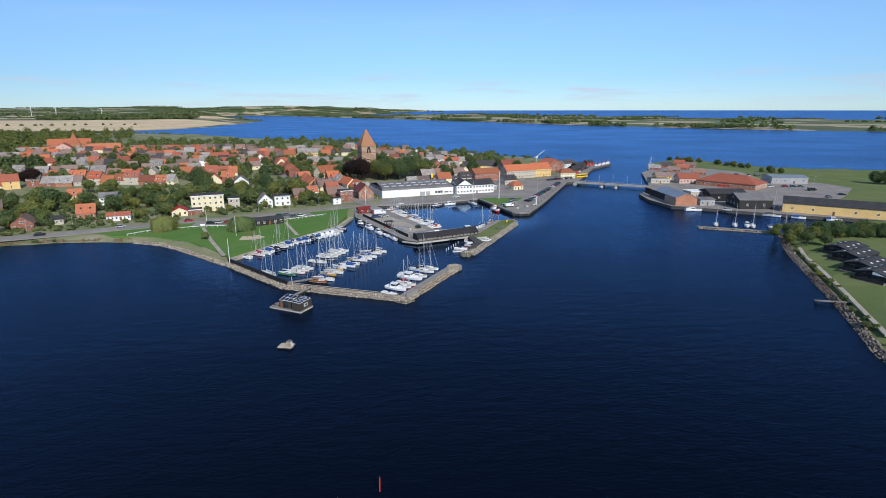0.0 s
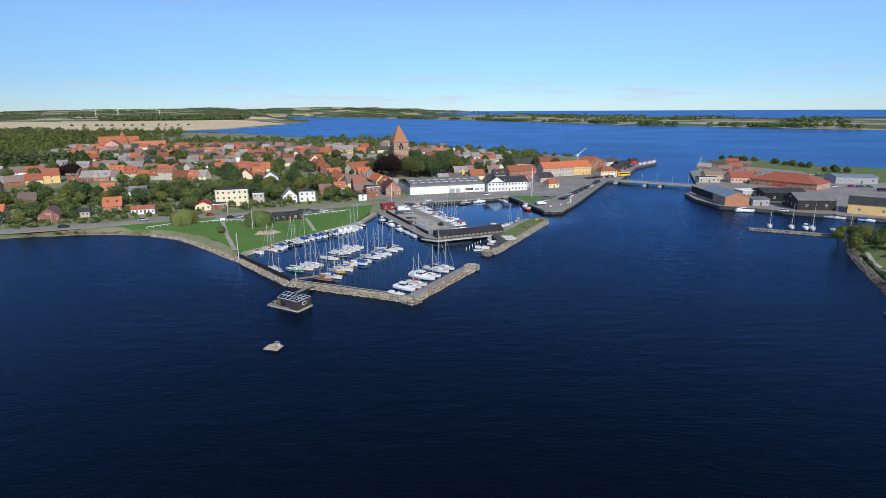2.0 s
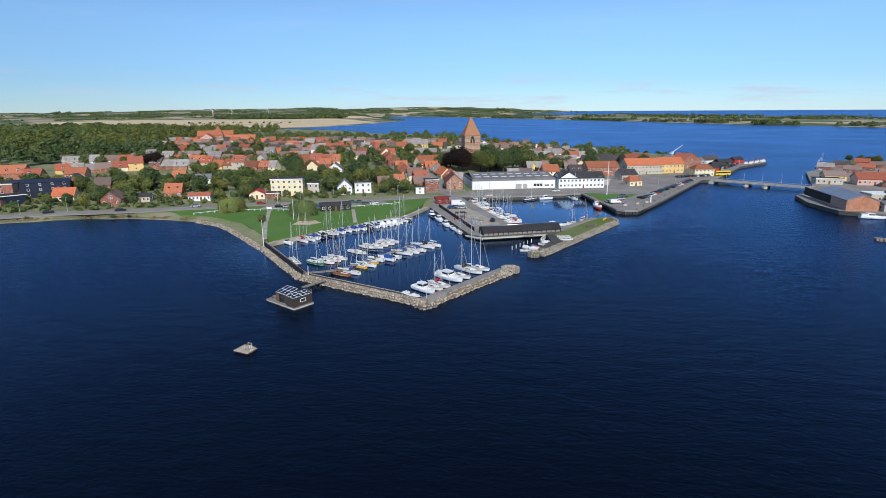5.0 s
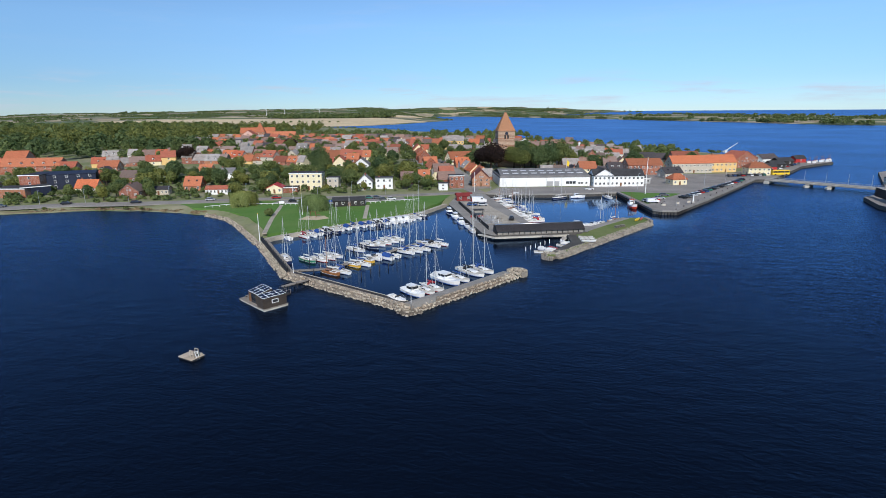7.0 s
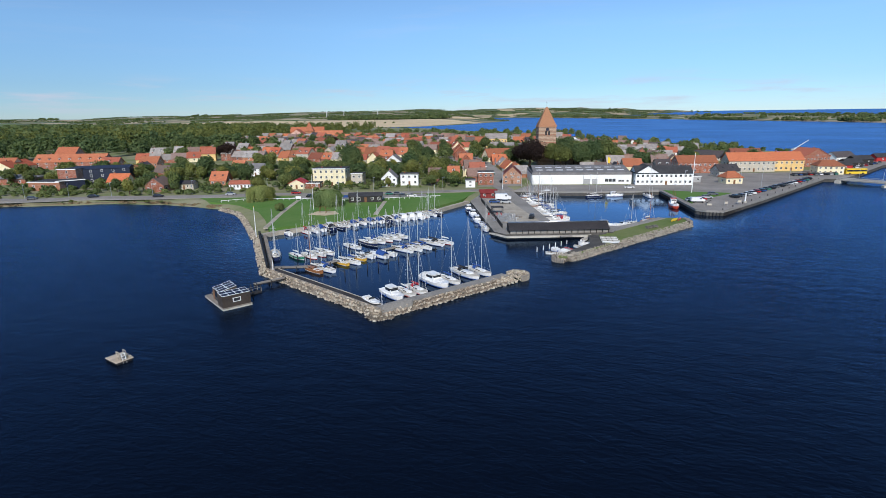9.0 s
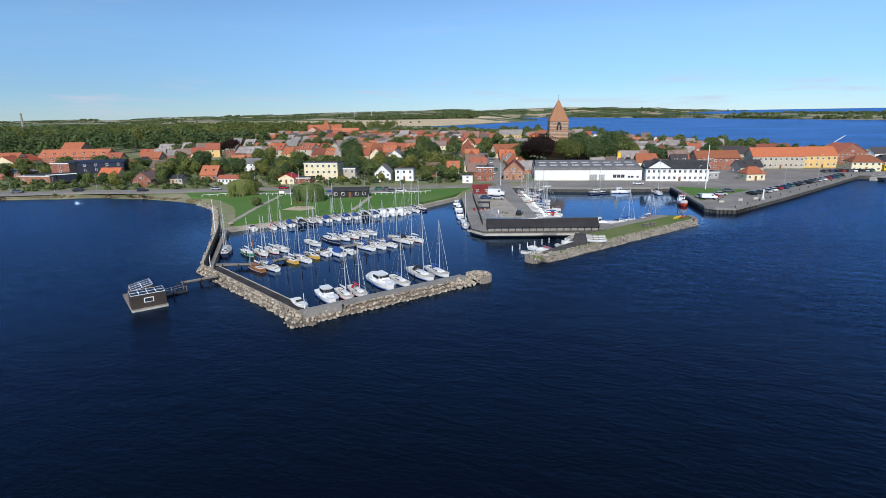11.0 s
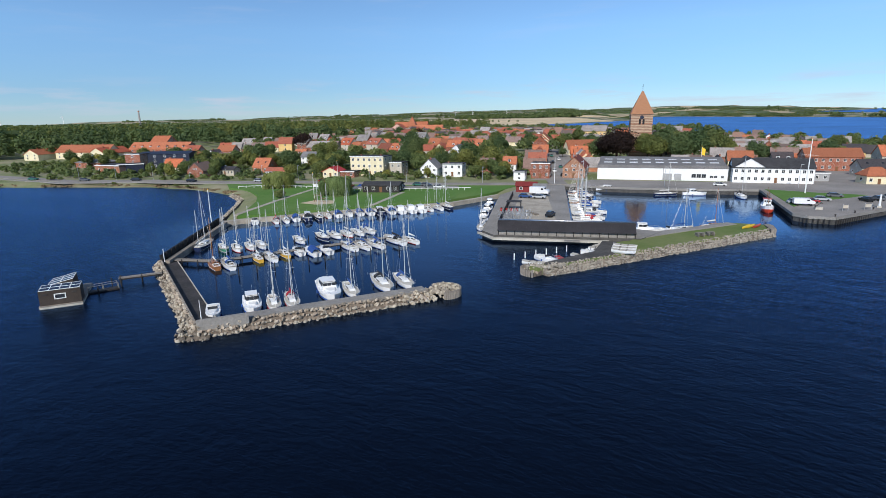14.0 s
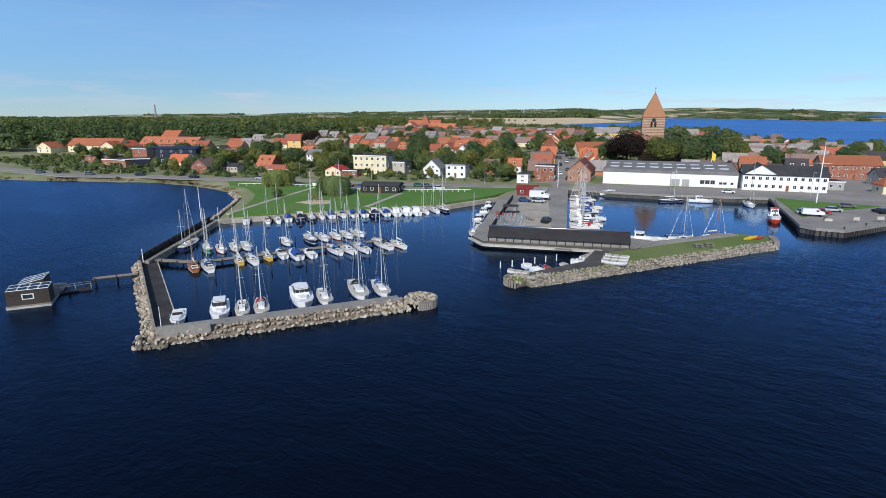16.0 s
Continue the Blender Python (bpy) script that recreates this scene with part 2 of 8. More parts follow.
def field_mat():
    """Farmland seen from far: strips of stubble, ripe corn, pasture and root crops."""
    m, nt, p = node_mat("farmland", 0.95, 0, 0.1)
    g = nt.nodes.new("ShaderNodeNewGeometry")
    mp = nt.nodes.new("ShaderNodeMapping")
    mp.inputs["Scale"].default_value = (0.0065, 0.0125, 0)
    mp.inputs["Rotation"].default_value = (0, 0, -0.12)
    nt.links.new(g.outputs["Position"], mp.inputs["Vector"])
    v = nt.nodes.new("ShaderNodeTexVoronoi")
    v.inputs["Scale"].default_value = 1.0
    nt.links.new(mp.outputs[0], v.inputs["Vector"])
    sp = nt.nodes.new("ShaderNodeSeparateColor")
    nt.links.new(v.outputs["Color"], sp.inputs[0])
    r = ramp(nt, sp.outputs[0], [(0.0, (0.11, 0.135, 0.075)), (0.22, (0.38, 0.32, 0.21)), (0.42, (0.25, 0.225, 0.155)), (0.52, (0.13, 0.175, 0.08)), (0.66, (0.43, 0.365, 0.24)), (0.8, (0.12, 0.15, 0.08)), (1.0, (0.2, 0.2, 0.13))])
    r.color_ramp.interpolation = "CONSTANT"
    b = noise_node(nt, 0.02, 5, coord="World")
    rb = ramp(nt, b.outputs[0], [(0.3, (0.8,) * 3), (0.7, (1.15,) * 3)])
    nt.links.new(mix_col(nt, 1.0, r.outputs[0], rb.outputs[0], "MULTIPLY"), p.inputs["Base Color"])
    return m


water_mat()
field_mat()
grass_mat("lawn", (0.075, 0.16, 0.03), (0.11, 0.21, 0.045), (0.14, 0.21, 0.06))
grass_mat("garden_ground", (0.12, 0.165, 0.06), (0.2, 0.215, 0.1), (0.33, 0.29, 0.205))
grass_mat("meadow", (0.1, 0.15, 0.045), (0.14, 0.18, 0.06), (0.18, 0.19, 0.085))
grass_mat("dry_lawn", (0.1, 0.15, 0.04), (0.15, 0.19, 0.06), (0.22, 0.22, 0.1))
plain("asphalt", (0.265, 0.245, 0.22), 0.92, grain=3, big=0.09, vary=0.22)
plain("old_asphalt", (0.27, 0.255, 0.23), 0.92, grain=3, big=0.09, vary=0.25)
plain("concrete_pale", (0.5, 0.47, 0.4), 0.9, grain=4, big=0.3, vary=0.2)
plain("concrete", (0.27, 0.255, 0.23), 0.9, grain=4, big=0.3, vary=0.22)
plain("gravel", (0.4, 0.36, 0.29), 0.95, grain=5, big=0.3, vary=0.25)
plain("sand", (0.52, 0.43, 0.29), 0.95, grain=5, big=0.3, vary=0.2)
plain("straw", (0.6, 0.48, 0.29), 0.95, grain=0.05, big=0.008, vary=0.15, bumpy=0)
plain("deck_wood", (0.27, 0.24, 0.2), 0.85, grain=8, big=0.6, vary=0.3)
plain("dark_wood", (0.035, 0.032, 0.03), 0.7, grain=8, big=0.5, vary=0.35)
plain("black_wood", (0.016, 0.016, 0.018), 0.65, grain=8, big=0.5, vary=0.35)
plain("brown_wood", (0.2, 0.1, 0.045), 0.6, grain=8, big=0.5, vary=0.3)
plain("sauna_board", (0.055, 0.043, 0.034), 0.75, grain=9, big=0.6, vary=0.3)
plain("steel_pile", (0.05, 0.045, 0.042), 0.8, grain=3, big=0.4, vary=0.4)
plain("stone", (0.41, 0.365, 0.285), 0.9, grain=2.5, big=0.5, vary=0.3, obj_vary=0.5, bumpy=0.5)
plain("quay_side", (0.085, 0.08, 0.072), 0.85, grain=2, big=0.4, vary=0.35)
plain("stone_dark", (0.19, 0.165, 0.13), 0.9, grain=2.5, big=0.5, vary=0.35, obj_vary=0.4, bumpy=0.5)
plain("shore_earth", (0.2, 0.165, 0.1), 0.95, grain=1.2, big=0.2, vary=0.35)
plain("white_paint", (0.8, 0.8, 0.78), 0.6, grain=2, big=0.3, vary=0.06)
plain("cream_paint", (0.76, 0.68, 0.45), 0.7, grain=2, big=0.3, vary=0.1)
plain("yellow_paint", (0.72, 0.5, 0.2), 0.7, grain=2, big=0.3, vary=0.1)
plain("pink_paint", (0.62, 0.4, 0.32), 0.7, grain=2, big=0.3, vary=0.1)
plain("grey_paint", (0.36, 0.36, 0.36), 0.7, grain=2, big=0.3, vary=0.12)
plain("beige_paint", (0.5, 0.45, 0.36), 0.75, grain=2, big=0.3, vary=0.12)
plain("barn_red", (0.2, 0.03, 0.028), 0.7, grain=3, big=0.4, vary=0.2)
plain("red_paint", (0.4, 0.035, 0.03), 0.55, grain=3, big=0.4, vary=0.15)
plain("blue_black", (0.02, 0.026, 0.05), 0.5, grain=3, big=0.4, vary=0.2)
plain("roof_felt", (0.05, 0.05, 0.053), 0.9, grain=3, big=0.3, vary=0.3)
plain("roof_grey", (0.2, 0.2, 0.2), 0.85, grain=3, big=0.25, vary=0.25, obj_vary=0.2)
plain("fibre_cement", (0.32, 0.3, 0.28), 0.9, grain=2, big=0.35, vary=0.3, obj_vary=0.25)
plain("metal_roof", (0.27, 0.31, 0.36), 0.45, 0.3, grain=2, big=0.2, vary=0.15)
plain("shed_metal", (0.06, 0.055, 0.055), 0.4, 0.35, grain=4, big=0.3, vary=0.25)
tiles("tile_orange", (0.49, 0.165, 0.078))
tiles("tile_red", (0.38, 0.12, 0.07))
tiles("tile_brown", (0.27, 0.18, 0.145))
tiles("tile_dark", (0.09, 0.075, 0.075))
bricks("brick_red", (0.34, 0.12, 0.07))
bricks("brick_orange", (0.47, 0.2, 0.1))
bricks("brick_tower", (0.4, 0.21, 0.125), sx=2.0)
plain("gelcoat", (0.82, 0.82, 0.8), 0.25, grain=1.5, big=0.6, vary=0.05, spec=0.5, bumpy=0)
plain("mast_alloy", (0.55, 0.55, 0.53), 0.5, 0.2, grain=2, vary=0.08, bumpy=0)
plain("cockpit_dark", (0.1, 0.065, 0.04), 0.8, grain=6, vary=0.3)
plain("deck_cream", (0.5, 0.465, 0.39), 0.6, grain=4, big=0.6, vary=0.1)
plain("varnish", (0.3, 0.13, 0.045), 0.35, grain=5, big=0.8, vary=0.25)
plain("hull_navy", (0.02, 0.03, 0.08), 0.25, grain=2, vary=0.1, spec=0.5, bumpy=0)
plain("hull_red", (0.5, 0.06, 0.03), 0.35, grain=2, vary=0.15, bumpy=0)
plain("hull_yellow", (0.7, 0.42, 0.05), 0.3, grain=2, vary=0.1, bumpy=0)
plain("hull_green", (0.05, 0.22, 0.13), 0.3, grain=2, vary=0.1, bumpy=0)
plain("canvas_blue", (0.03, 0.08, 0.28), 0.85, grain=6, vary=0.2)
plain("canvas_red", (0.38, 0.03, 0.04), 0.85, grain=6, vary=0.2)
plain("canvas_white", (0.7, 0.69, 0.64), 0.85, grain=6, vary=0.1)
plain("canvas_black", (0.025, 0.026, 0.03), 0.85, grain=6, vary=0.2)
plain("alloy", (0.55, 0.56, 0.57), 0.4, 0.6, grain=3, vary=0.1, bumpy=0)
plain("black_rubber", (0.02, 0.02, 0.02), 0.8, grain=5, vary=0.2)
plain("tree_bark", (0.09, 0.07, 0.05), 0.95, grain=8, vary=0.4)
plain("reed", (0.24, 0.185, 0.1), 0.95, grain=5, big=0.5, vary=0.4)
plain("solar", (0.01, 0.014, 0.035), 0.2, grain=3, vary=0.2, spec=0.5, bumpy=0)
plain("sign_yellow", (0.8, 0.55, 0.03), 0.5, grain=3, vary=0.08)
for nm, cc in (("car_white", (0.75, 0.75, 0.74)), ("car_black", (0.015, 0.016, 0.018)), ("car_grey", (0.12, 0.125, 0.13)), ("car_silver", (0.42, 0.43, 0.44)),
               ("car_red", (0.35, 0.02, 0.02)), ("car_blue", (0.03, 0.07, 0.2)), ("car_green", (0.05, 0.16, 0.12))):
    plain(nm, cc, 0.25, grain=1, vary=0.04, spec=0.6, bumpy=0)
leaf_mat("leaf_green", (0.165, 0.205, 0.08), (0.245, 0.28, 0.115))
leaf_mat("leaf_light", (0.2, 0.24, 0.085), (0.28, 0.31, 0.12))
leaf_mat("leaf_dark", (0.122, 0.165, 0.072), (0.18, 0.225, 0.098))
leaf_mat("leaf_copper", (0.04, 0.026, 0.025), (0.075, 0.042, 0.035))
leaf_mat("leaf_willow", (0.25, 0.3, 0.115), (0.33, 0.37, 0.16))
gm, gnt, gp = node_mat("glass", 0.08, 0, 0.6)
gn = noise_node(gnt, 0.8, 2)
gr = ramp(gnt, gn.outputs[0], [(0.3, (0.012, 0.015, 0.02)), (0.7, (0.05, 0.055, 0.06))])
gnt.links.new(gr.outputs[0], gp.inputs["Base Color"])


# ---- mesh building ----
class Geo:
    """Points and faces of one mesh."""

    def __init__(self):
        self.v, self.f = [], []

    def add(self, verts, faces):
        o = len(self.v)
        self.v.extend(verts)
        self.f.extend(tuple(i + o for i in fc) for fc in faces)
        return self

    def box(self, x, y, z, sx, sy, sz, yaw=0.0):
        """A box of that size centred on x, y with its underside at z."""
        c, s = math.cos(yaw), math.sin(yaw)
        vs = []
        for dz in (0, sz):
            for dx, dy in ((-1, -1), (1, -1), (1, 1), (-1, 1)):
                a, b = dx * sx / 2, dy * sy / 2
                vs.append((x + a * c - b * s, y + a * s + b * c, z + dz))
        return self.add(vs, [(3, 2, 1, 0), (4, 5, 6, 7), (0, 1, 5, 4), (1, 2, 6, 5), (2, 3, 7, 6), (3, 0, 4, 7)])

    def tube(self, p, q, r0, r1=None, n=6):
        p, q = Vector(p), Vector(q)
        r1 = r0 if r1 is None else r1
        d = (q - p).normalized()
        a = d.orthogonal().normalized()
        b = d.cross(a)
        vs = []
        for o, r in ((p, r0), (q, r1)):
            for i in range(n):
                t = 2 * math.pi * i / n
                vs.append(tuple(o + (a * math.cos(t) + b * math.sin(t)) * r))
        fs = [(i, (i + 1) % n, n + (i + 1) % n, n + i) for i in range(n)]
        return self.add(vs, fs + [tuple(range(n - 1, -1, -1)), tuple(range(n, 2 * n))])

    def prism(self, poly, z0, z1):
        n = len(poly)
        vs = [(x, y, z0) for x, y in poly] + [(x, y, z1) for x, y in poly]
        return self.add(vs, [tuple(range(n - 1, -1, -1)), tuple(range(n, 2 * n))] + [(i, (i + 1) % n, n + (i + 1) % n, n + i) for i in range(n)])

    def loft(self, rings, cap=True):
        """Skins rings of equal length, each a list of points."""
        n = len(rings[0])
        vs = [p for r in rings for p in r]
        fs = []
        for k in range(len(rings) - 1):
            for i in range(n):
                j = (i + 1) % n
                fs.append((k * n + i, k * n + j, (k + 1) * n + j, (k + 1) * n + i))
        if cap:
            fs += [tuple(range(n - 1, -1, -1)), tuple(range((len(rings) - 1) * n, len(rings) * n))]
        return self.add(vs, fs)

    def mesh(self, name, material, smooth=False):
        me = bpy.data.meshes.new(name)
        me.from_pydata(self.v, [], self.f)
        me.materials.append(MATS[material])
        if smooth:
            me.polygons.foreach_set("use_smooth", [True] * len(me.polygons))
        me.update()
        return me


def part(name, geo, material, parent, label="", m=None, smooth=False):
    """One mesh object under a thing or a part. geo: a Geo, or a mesh that alike pieces share."""
    ob = new(name, geo.mesh(name, material, smooth) if isinstance(geo, Geo) else geo)
    ob.parent = parent
    if m is not None:
        ob.matrix_basis = m
    if label:
        ob["label"] = label
    return ob


def thing(name, x, y, z, yaw=0.0, label="", category="", group="", kind=""):
    """The Empty at a thing's base; yaw in degrees."""
    ob = new(name)
    ob.empty_display_size = 0.3
    ob.matrix_basis = pose(x, y, z, 0, 0, yaw)
    return tagged(ob, label, category, group, kind)


def solo(name, geo, material, label, category, kind="", smooth=False, m=None):
    ob = new(name, geo.mesh(name, material, smooth) if isinstance(geo, Geo) else geo)
    if m is not None:
        ob.matrix_basis = m
    return tagged(ob, label, category, "", kind)


SHARED = {}


def shared(key, make, material, smooth=False):
    if key not in SHARED:
        SHARED[key] = make().mesh(key.split("|")[0], material, smooth)
    return SHARED[key]


# ---- land and water ----
from mathutils import geometry


def smooth01(a, b, x):
    t = min(1.0, max(0.0, (x - a) / (b - a)))  # a may lie above b: then it falls
    return t * t * (3 - 2 * t)


def ground_z(x, y):
    """Height of the town's ground: flat by the harbour, rising inland."""
    s = -0.45 * x + 0.89 * y - 296.7
    return 1.6 + smooth01(-20, -60, x) * min(max(s, 0), 260) * 0.024


def border_distance(pts, poly):
    a = np.array(poly, float)
    b = np.roll(a, -1, 0)
    d = np.full(len(pts), 1e9)
    for p, q in zip(a, b):
        e = q - p
        t = np.clip(((pts - p) @ e) / max(e @ e, 1e-9), 0, 1)
        d = np.minimum(d, np.hypot(*(pts - p - t[:, None] * e).T))
    return d


def inside(pts, poly):
    a = np.array(poly, float)
    b = np.roll(a, -1, 0)
    c = np.zeros(len(pts), bool)
    for (x0, y0), (x1, y1) in zip(a, b):
        if y0 == y1:
            continue
        hit = ((y0 > pts[:, 1]) != (y1 > pts[:, 1])) & (pts[:, 0] < (x1 - x0) * (pts[:, 1] - y0) / (y1 - y0) + x0)
        c ^= hit
    return c


def land(name, poly, grids, height, material, label, category, bank=6.0, edge_z=0.1, wobble=0.0, seed=1):
    """A sheet of land inside an outline. grids: (x0, x1, y0, y1, step) of inner points."""
    rng = np.random.RandomState(seed)
    outline = []
    for i, p in enumerate(poly):
        q = poly[(i + 1) % len(poly)]
        ln = math.hypot(q[0] - p[0], q[1] - p[1])
        n = max(1, int(ln / (7 if wobble and ln < 400 else 1e9)))
        for k in range(n):
            t = k / n
            w = wobble * (rng.rand() - 0.5) * 2 if 0 < k else 0
            nx, ny = (q[1] - p[1]) / max(ln, 1e-6), -(q[0] - p[0]) / max(ln, 1e-6)
            outline.append((p[0] + (q[0] - p[0]) * t + nx * w, p[1] + (q[1] - p[1]) * t + ny * w))
    inner = []
    for x0, x1, y0, y1, st in grids:
        gx, gy = np.meshgrid(np.arange(x0, x1, st), np.arange(y0, y1, st))
        g = np.stack([gx.ravel(), gy.ravel()], 1) + (rng.rand(gx.size, 2) - 0.5) * st * 0.5
        g = g[inside(g, outline)]
        if len(g):
            g = g[border_distance(g, outline) > min(st * 0.3, 4)]
        inner.extend(map(tuple, g))
    n = len(outline)
    co, _, faces, *_ = geometry.delaunay_2d_cdt([Vector(p) for p in outline + inner], [(i, (i + 1) % n) for i in range(n)], [], 1, 1e-3)
    co = np.array([tuple(c) for c in co])
    d = border_distance(co, outline)
    v = [(x, y, edge_z + (height(x, y) - edge_z) * smooth01(0, bank, dd)) for (x, y), dd in zip(co, d)]
    g = Geo()
    g.add(v, [tuple(f) for f in faces])
    g.add([(x, y, edge_z) for x, y in outline] + [(x, y, -4) for x, y in outline], [((i + 1) % n, i, n + i, n + (i + 1) % n) for i in range(n)])
    ob = solo(name, g, material, label, category, "structure", smooth=False)
    return ob


# water out to the horizon, the open sea lying at the far rim
def water_sheet():
    g = Geo()
    radii = [0, 60, 140, 260, 420, 650, 1000, 1500, 2200, 3000, 3500, 4000, 4400, 4700, 4860]
    seg = 96
    vs = [(60, 100, 0)]
    for r in radii[1:]:
        for i in range(seg):
            a = 2 * math.pi * i / seg
            x, y = 60 + r * math.cos(a), 100 + r * math.sin(a)
            lift = 32 * smooth01(3300, 4900, r) * smooth01(-500, 100, x)
            vs.append((x, y, lift))
    fs = [(0, 1 + i, 1 + (i + 1) % seg) for i in range(seg)]
    for k in range(len(radii) - 2):
        o = 1 + k * seg
        fs += [(o + i, o + seg + i, o + seg + (i + 1) % seg, o + (i + 1) % seg) for i in range(seg)]
    g.add(vs, fs)
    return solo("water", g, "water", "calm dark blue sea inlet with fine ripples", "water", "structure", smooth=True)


water_sheet()

TOWN = [(-4300, -900), (-2500, -300), (-1200, 40), (-420, 150), (-300, 186), (-236, 208), (-200, 226), (-172, 241), (-150, 245.5), (-130, 245), (-115, 243), (-100, 236.5),
        (-88, 226), (-77, 215.5), (-66, 204), (-64.5, 211), (-49.5, 234.5), (-30, 263.5), (-25.5, 285), (-20, 291), (-16, 318), (-13, 322), (3, 322), (50, 338), (65.0, 298.6), (71.7, 295.3), (87.0, 322.0),
        (124.9, 401.8), (137.1, 409.1), (153.9, 436.0), (181.8, 493.0), (216.0, 531.3), (187.5, 584.4), (130, 660), (70, 730), (-31, 830), (-330, 1080), (-700, 1380), (-1300, 1560), (-2500, 1500), (-4600, 1500)]
land("ground", TOWN, [(-260, 140, 200, 480, 9), (-800, 200, 480, 1200, 40), (-900, -260, 150, 480, 30), (-4500, -800, -800, 1500, 160)],
     lambda x, y: ground_z(x, y) + 5 * smooth01(-700, -2500, x), "garden_ground", "grassy town ground sloping gently up from the shore", "ground", bank=5, wobble=0.9)
WEST_FIELD = [(-4600, 1560), (-2500, 1560), (-1500, 1520), (-1050, 1470), (-860, 1440), (-660, 1470), (-600, 1600), (-560, 1790), (-560, 2000), (-560, 2250), (-580, 2520), (-620, 2760), (-790, 3020), (-960, 3480), (-1120, 3800), (-1350, 4180),
              (-1250, 4600), (-2800, 3960), (-4000, 2700)]


def skyline(az):
    """Height of the land along the horizon, by its bearing in degrees."""
    return float(np.interp(az, (-5, 0, 3, 5, 7, 11, 16, 20, 23, 26, 30, 34, 39, 44, 50, 56, 75), (30, 54, 74, 84, 92, 89, 82, 75, 70, 66, 63, 62, 54, 48, 38, 30, 28)))


def far_height(x, y):
    """Low farmland that swells to hills along the horizon."""
    r = math.hypot(x - 60, y - 100)
    az = math.degrees(math.atan2(-(x - 60), y - 100))
    top = skyline(az) + 1.5 * math.sin(az * 0.9)
    u = min(1.1, max(0.0, (r - 1500) / 3000)) ** 1.6
    return 4 + (top - 4) * u + 2 * math.sin(x * 0.004 + 1) * math.sin(y * 0.005)


def shore_height(x, y):
    """The far farmland's height with its bank down to the lagoon."""
    d = border_distance(np.array([[x, y]], float), WEST_FIELD)[0]
    return 0.1 + (far_height(x, y) - 0.1) * smooth01(0, 260, d)


land("field_shore", WEST_FIELD, [(-4600, -500, 1600, 4700, 120)], far_height, "farmland", "pale stubble fields on the far lagoon shore", "farmland", bank=260)
NORTH_SHORE = [(2000, 500), (1500, 900), (1153, 1200), (960, 1330), (850, 1460), (740, 1600), (620, 1740), (520, 1960), (400, 2170), (240, 2450), (60, 2800), (-150, 3100), (-400, 3500), (-700, 4000), (-1000, 4230), (-1350, 4180), (-1900, 4120), (-1800, 4380), (-1150, 4680), (300, 4850),
               (800, 4100), (1150, 3400), (1500, 2900), (1900, 2300), (2500, 1500), (2700, 700)]


def north_height(x, y):
    r = math.hypot(x - 60, y - 100)
    az = math.degrees(math.atan2(-(x - 60), y - 100))
    hill = max(0.0, skyline(az) - 14) * smooth01(4100, 4700, r)
    return 4 + 7 * smooth01(500, 3000, r) * (0.6 + 0.4 * math.sin(x * 0.003)) + hill


land("far_shore", NORTH_SHORE, [(-1950, 2600, 300, 4900, 110)], north_height, "farmland", "low farmland with hedges across the lagoon", "farmland", bank=120)
EAST = [(158.3, 337.9), (154.7, 318.8), (157.6, 298.0), (168.9, 291.7), (185.8, 279.5), (207.2, 266.1), (232.0, 252.1), (222.4, 245.7), (194.6, 235.9), (175.2, 228.2), (158.1, 200.5), (144.5, 173.4), (127.0, 136.5), (112.8, 110.0), (97.0, 64.0), (99.8, 0.3), (186.6, -92.2), (620.0, -146.0),
        (1240.0, 66.0), (1195.4, 324.8), (841.0, 394.0), (640.0, 435.0), (414.8, 470.8), (388.7, 481.3), (360.5, 492.8), (342.0, 524.5), (330.8, 572.8), (304.0, 581.1), (269.7, 552.8), (236.6, 487.3), (216.5, 459.1), (175.2, 358.9)]
land("east_ground", EAST, [(100, 420, 0, 560, 12), (420, 1200, -120, 420, 60)], lambda x, y: 1.6, "meadow", "green meadow ground on the harbour's eastern side", "ground", bank=4, wobble=0.7)


def slab(name, poly, z0, z1, material, label, category="pavement"):
    ob = solo(name, Geo().prism(poly, z0, z1), material, label, category, "structure")
    # deep slabs get darker sides; below the pier's ledge that dark stands for shade
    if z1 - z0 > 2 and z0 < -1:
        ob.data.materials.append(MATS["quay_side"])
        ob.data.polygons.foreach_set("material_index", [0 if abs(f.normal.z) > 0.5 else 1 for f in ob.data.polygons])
    return ob


# quays
PIER = [(16.5, 249.5), (-13, 316.5), (-16, 319), (-24.5, 318), (-24, 300), (-22.5, 283), (2.6, 229.2), (7.2, 226.4), (30.2, 235.9), (36.6, 239), (38.5, 249), (28, 248)]
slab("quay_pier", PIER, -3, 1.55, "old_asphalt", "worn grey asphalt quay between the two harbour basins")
MAIN = [(-13, 316.5), (3.3, 317), (22.6, 321.7), (50.3, 333.5), (52, 330), (62.1, 286.8), (65.3, 284.7), (71.0, 285.5), (89.1, 320.5), (128.7, 402.1), (137.9, 404.2), (153.9, 434.3), (182.0, 491.4), (216.0, 531.3), (196.0, 537.2), (152.0, 476.0), (120.4, 431.1), (61.0, 414.0), (36, 352), (-10, 337)]
slab("pier_ledge", [(1.0, 229.6), (7.5, 225.4), (31.0, 235.0), (30.4, 236.3), (7.2, 226.7), (2.8, 229.6)], 0.6, 1.05, "concrete_pale", "low pale concrete ledge at the pier's foot")
slab("pier_yard", [(13.0, 248.4), (-9.8, 293), (-18, 290), (2.2, 243.5)], 1.4, 1.6, "gravel", "pale gravel boat yard on the pier", "yard")
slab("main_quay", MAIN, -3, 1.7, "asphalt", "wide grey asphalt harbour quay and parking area")
